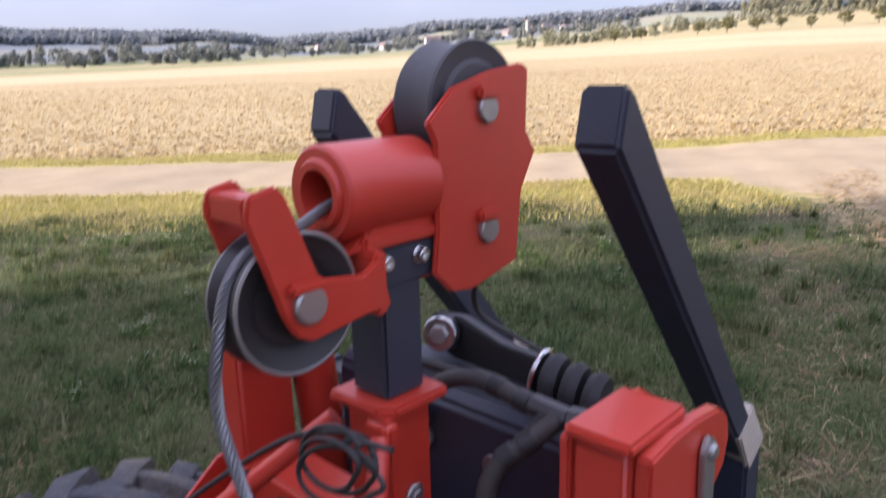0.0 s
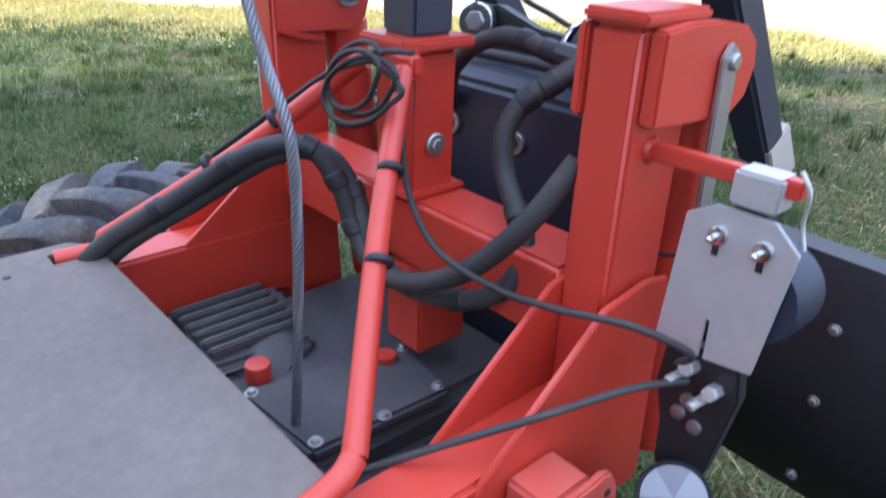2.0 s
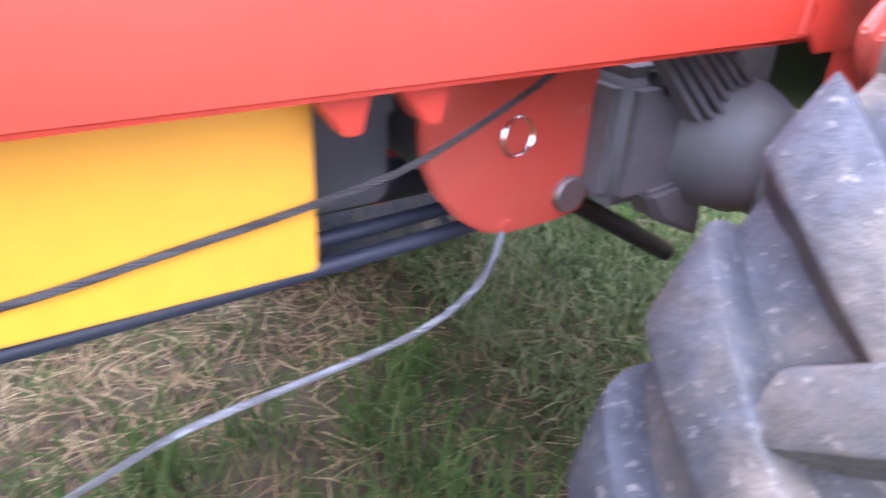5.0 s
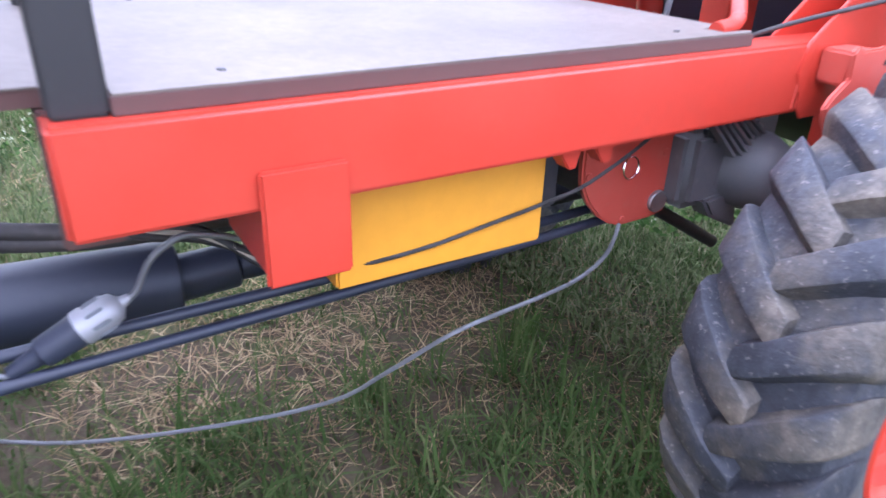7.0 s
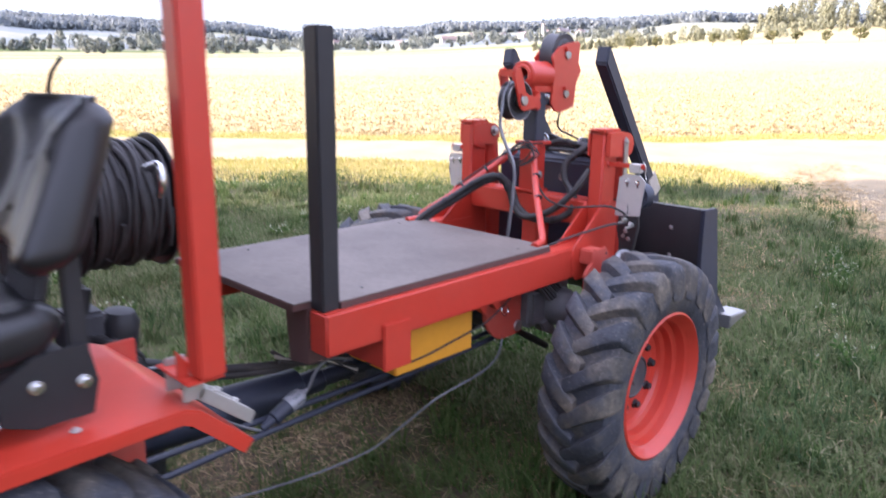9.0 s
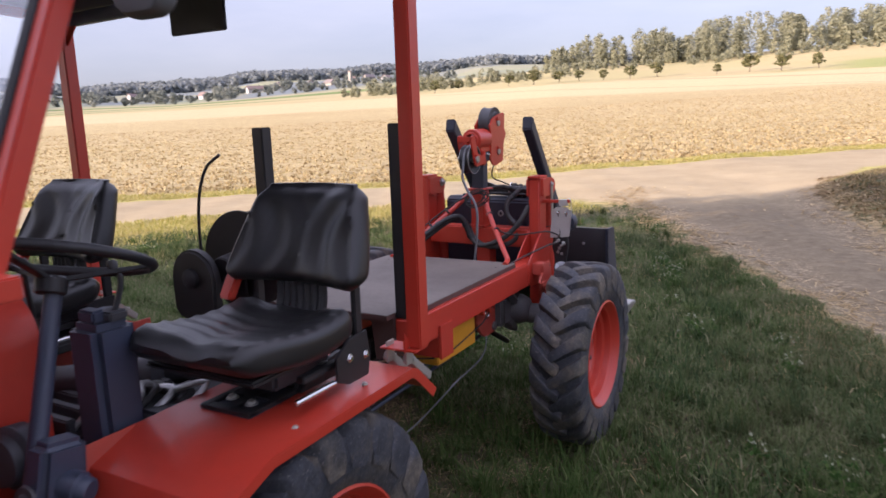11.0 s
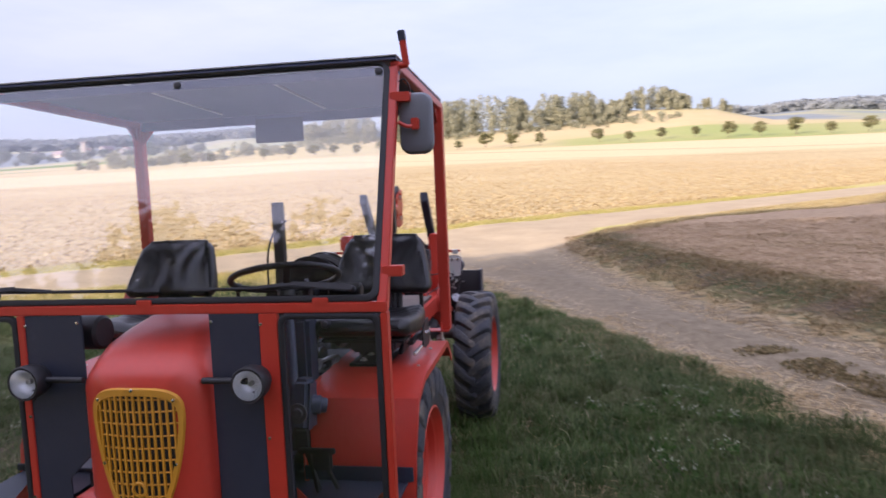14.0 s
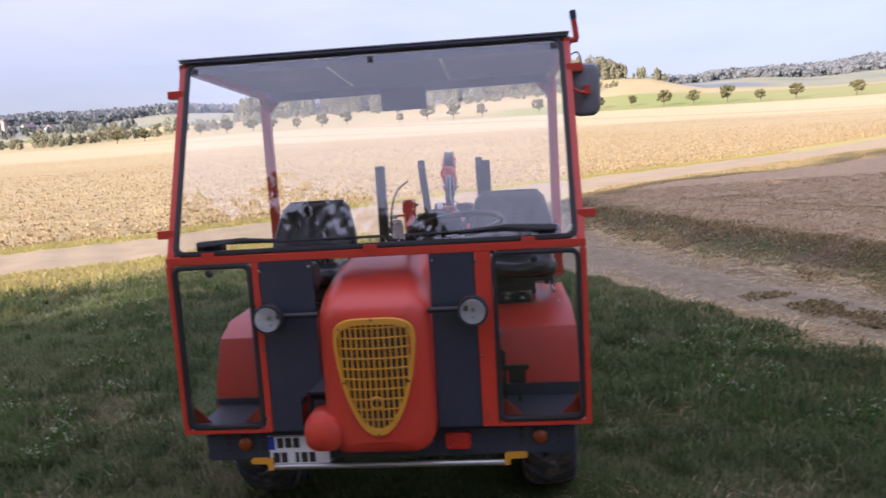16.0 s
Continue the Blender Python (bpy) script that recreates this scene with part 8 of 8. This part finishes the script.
# verges of the lane; the near strip's colour carries extra sunlight
t = rng.uniform(-22, 42, 170000)
u = np.where(rng.random(len(t)) < 0.72, 8.9 + 3.1 * rng.random(len(t)) ** 0.75, rng.uniform(16.3, 17.7, len(t)))
x, y = (t - u) * 0.7071, (t + u) * 0.7071
k = np.abs(x - track_mid(np.clip(y, -6, 14))) > np.where(u < 14, 2.3 + 1.6 * np.clip((u - 9.4) / 2.6, 0, 1), 0.0)
x, y, u = x[k], y[k], u[k]
far_side = (x > 1.5) & (u < 12.2)
tagged(blade_mesh("dry_verge", x[far_side], y[far_side], rng.uniform(0.03, 0.11, far_side.sum()), rng.uniform(0.004, 0.010, far_side.sum()), rng.uniform(0.5, 1.3, far_side.sum()), rng, STUBBLE), "straw-coloured verge between lane and mound", "grass", kind="stuff")
x, y, u = x[~far_side], y[~far_side], u[~far_side]
tagged(blade_mesh("sunlit_verge_grass", x, y, rng.uniform(0.03, 0.11, len(x)), rng.uniform(0.004, 0.010, len(x)), rng.uniform(0.4, 1.35, len(x)), rng, LITVERGE), "yellow-green grass verge, brightened in colour for the sun on it", "grass", kind="stuff")
# stubble
t = rng.uniform(-60, 75, 60000)
u = 17.9 + 42 * rng.random(len(t)) ** 1.7
x, y = (t - u) * 0.7071, (t + u) * 0.7071
tagged(blade_mesh("stubble", x, y, rng.uniform(0.04, 0.12, len(x)), rng.uniform(0.012, 0.035, len(x)), rng.uniform(0.3, 1.2, len(x)), rng, STUBBLE), "pale cut stubble on the field", "stubble", kind="stuff")
# rough clods and straw heaps on the near field
t = rng.uniform(-70, 95, 36000)
u = 18.0 + 75 * rng.random(len(t)) ** 1.5
x, y = (t - u) * 0.7071, (t + u) * 0.7071
dd = np.hypot(x - 0.9, y - 0.2)
cl = leaf_cloud(rng, np.stack([x, y, land(x, y) + 0.02], -1), np.stack([0.10 + 0.002 * dd, 0.10 + 0.002 * dd, 0.035 + 0.0006 * dd], -1), 4, 0.045)
tagged(new("field_clods", quad_mesh("field_clods", cl, CLODS)), "rough clods and straw heaps on the harvested field", "soil", kind="stuff")
# straw lying about
x, y = scatter(rng, 120000, 0.6, 15.0, -20, 90, 30.0)
side = np.abs(x - track_mid(np.clip(y, -6, 14)))
below = (np.abs(x - 0.1) < 0.95) & (y > 0.3) & (y < 3.2)
rim = np.abs(side - 1.0 - np.clip(((y - x) * 0.7071 - 3.0) / 9.5, 0, 1) + 0.12 * np.sin(2.3 * y))
k = (rng.random(len(x)) < np.where(rim < 0.55, 0.75 * (1 - rim / 0.6) * (0.25 + patch(x * 1.5, y * 1.5)), 0.006)) & ~below & ((y - x) * 0.7071 < 12)
x, y = x[k], y[k]
dd = np.hypot(x - 0.9, y - 0.2)
tagged(blade_mesh("loose_straw", x, y, rng.uniform(0.06, 0.26, len(x)), 0.0016 + 0.0007 * dd, rng.uniform(0.2, 0.9, len(x)), rng, STRAW, flat=True), "loose straw lying on the ground", "straw", kind="stuff")
# straw and stubs over the bare mound
t = rng.uniform(0, 1, 40000)
y = -3.0 + 20.0 * t
x = track_mid(np.clip(y, -6, 14)) + 1.6 + 13.0 * rng.random(len(t)) ** 1.2
k = (y - x) * 0.7071 < 10.8
x, y = x[k], y[k]
dd = np.hypot(x - 0.9, y - 0.2)
tagged(blade_mesh("mound_straw", x, y, rng.uniform(0.05, 0.20, len(x)), 0.0030 + 0.0007 * dd, rng.uniform(0.2, 0.9, len(x)), rng, DRYSTRAW, flat=True), "scattered straw on the brown mound", "straw", kind="stuff")
# clods on the track
cy = rng.uniform(1.6, 4.7, 300)
cx = 3.85 - 0.42 * (cy - 3.05) + rng.normal(0, 0.11, 300)
k = np.abs(np.sin(2.1 * cy + 0.6)) > 0.3
cx, cy = cx[k], cy[k]
cl = leaf_cloud(rng, np.stack([cx, cy, land(cx, cy) + 0.012], -1), np.tile([0.06, 0.06, 0.014], (len(cx), 1)), 12, 0.013)
tagged(new("track_clods", quad_mesh("track_clods", cl, DRYMAT)), "dark clods and trampled weeds along the track", "soil", kind="stuff")
# white-flowered weeds
x, y = scatter(rng, 420, 1.2, 9.5, -105, 80, 14.0)
k = meadow_keep(x, y, 0.4) & (x < track_mid(np.clip(y, -6, 14))) & ~((np.abs(x - 0.1) < 0.9) & (y > 0.0) & (y < 3.1)) & (patch(x * 1.3, y * 1.3) > 0.52) & (rng.random(len(x)) < np.where(x > 0.6, 0.3, 0.9))
x, y = x[k], y[k]
fx, fy = np.repeat(x, 14) + rng.normal(0, 0.045, len(x) * 14), np.repeat(y, 14) + rng.normal(0, 0.045, len(x) * 14)
fz = land(fx, fy) + np.repeat(rng.uniform(0.08, 0.20, len(x)), 14) * rng.uniform(0.5, 1.1, len(fx))
cl = leaf_cloud(rng, np.stack([fx, fy, fz], -1), np.full((len(fx), 3), 0.008), 3, 0.0052)
ob = new("white_flowers", quad_mesh("white_flowers", cl, PETAL))
tagged(ob, "small white meadow flowers among the grass", "flowers", kind="stuff")
cl = leaf_cloud(rng, np.stack([fx, fy, fz - 0.05], -1), np.full((len(fx), 3), 0.03), 5, 0.011)
ob = new("weed_leaves", quad_mesh("weed_leaves", cl, ROSETTE))
tagged(ob, "leafy weeds among the grass", "weeds", kind="stuff")
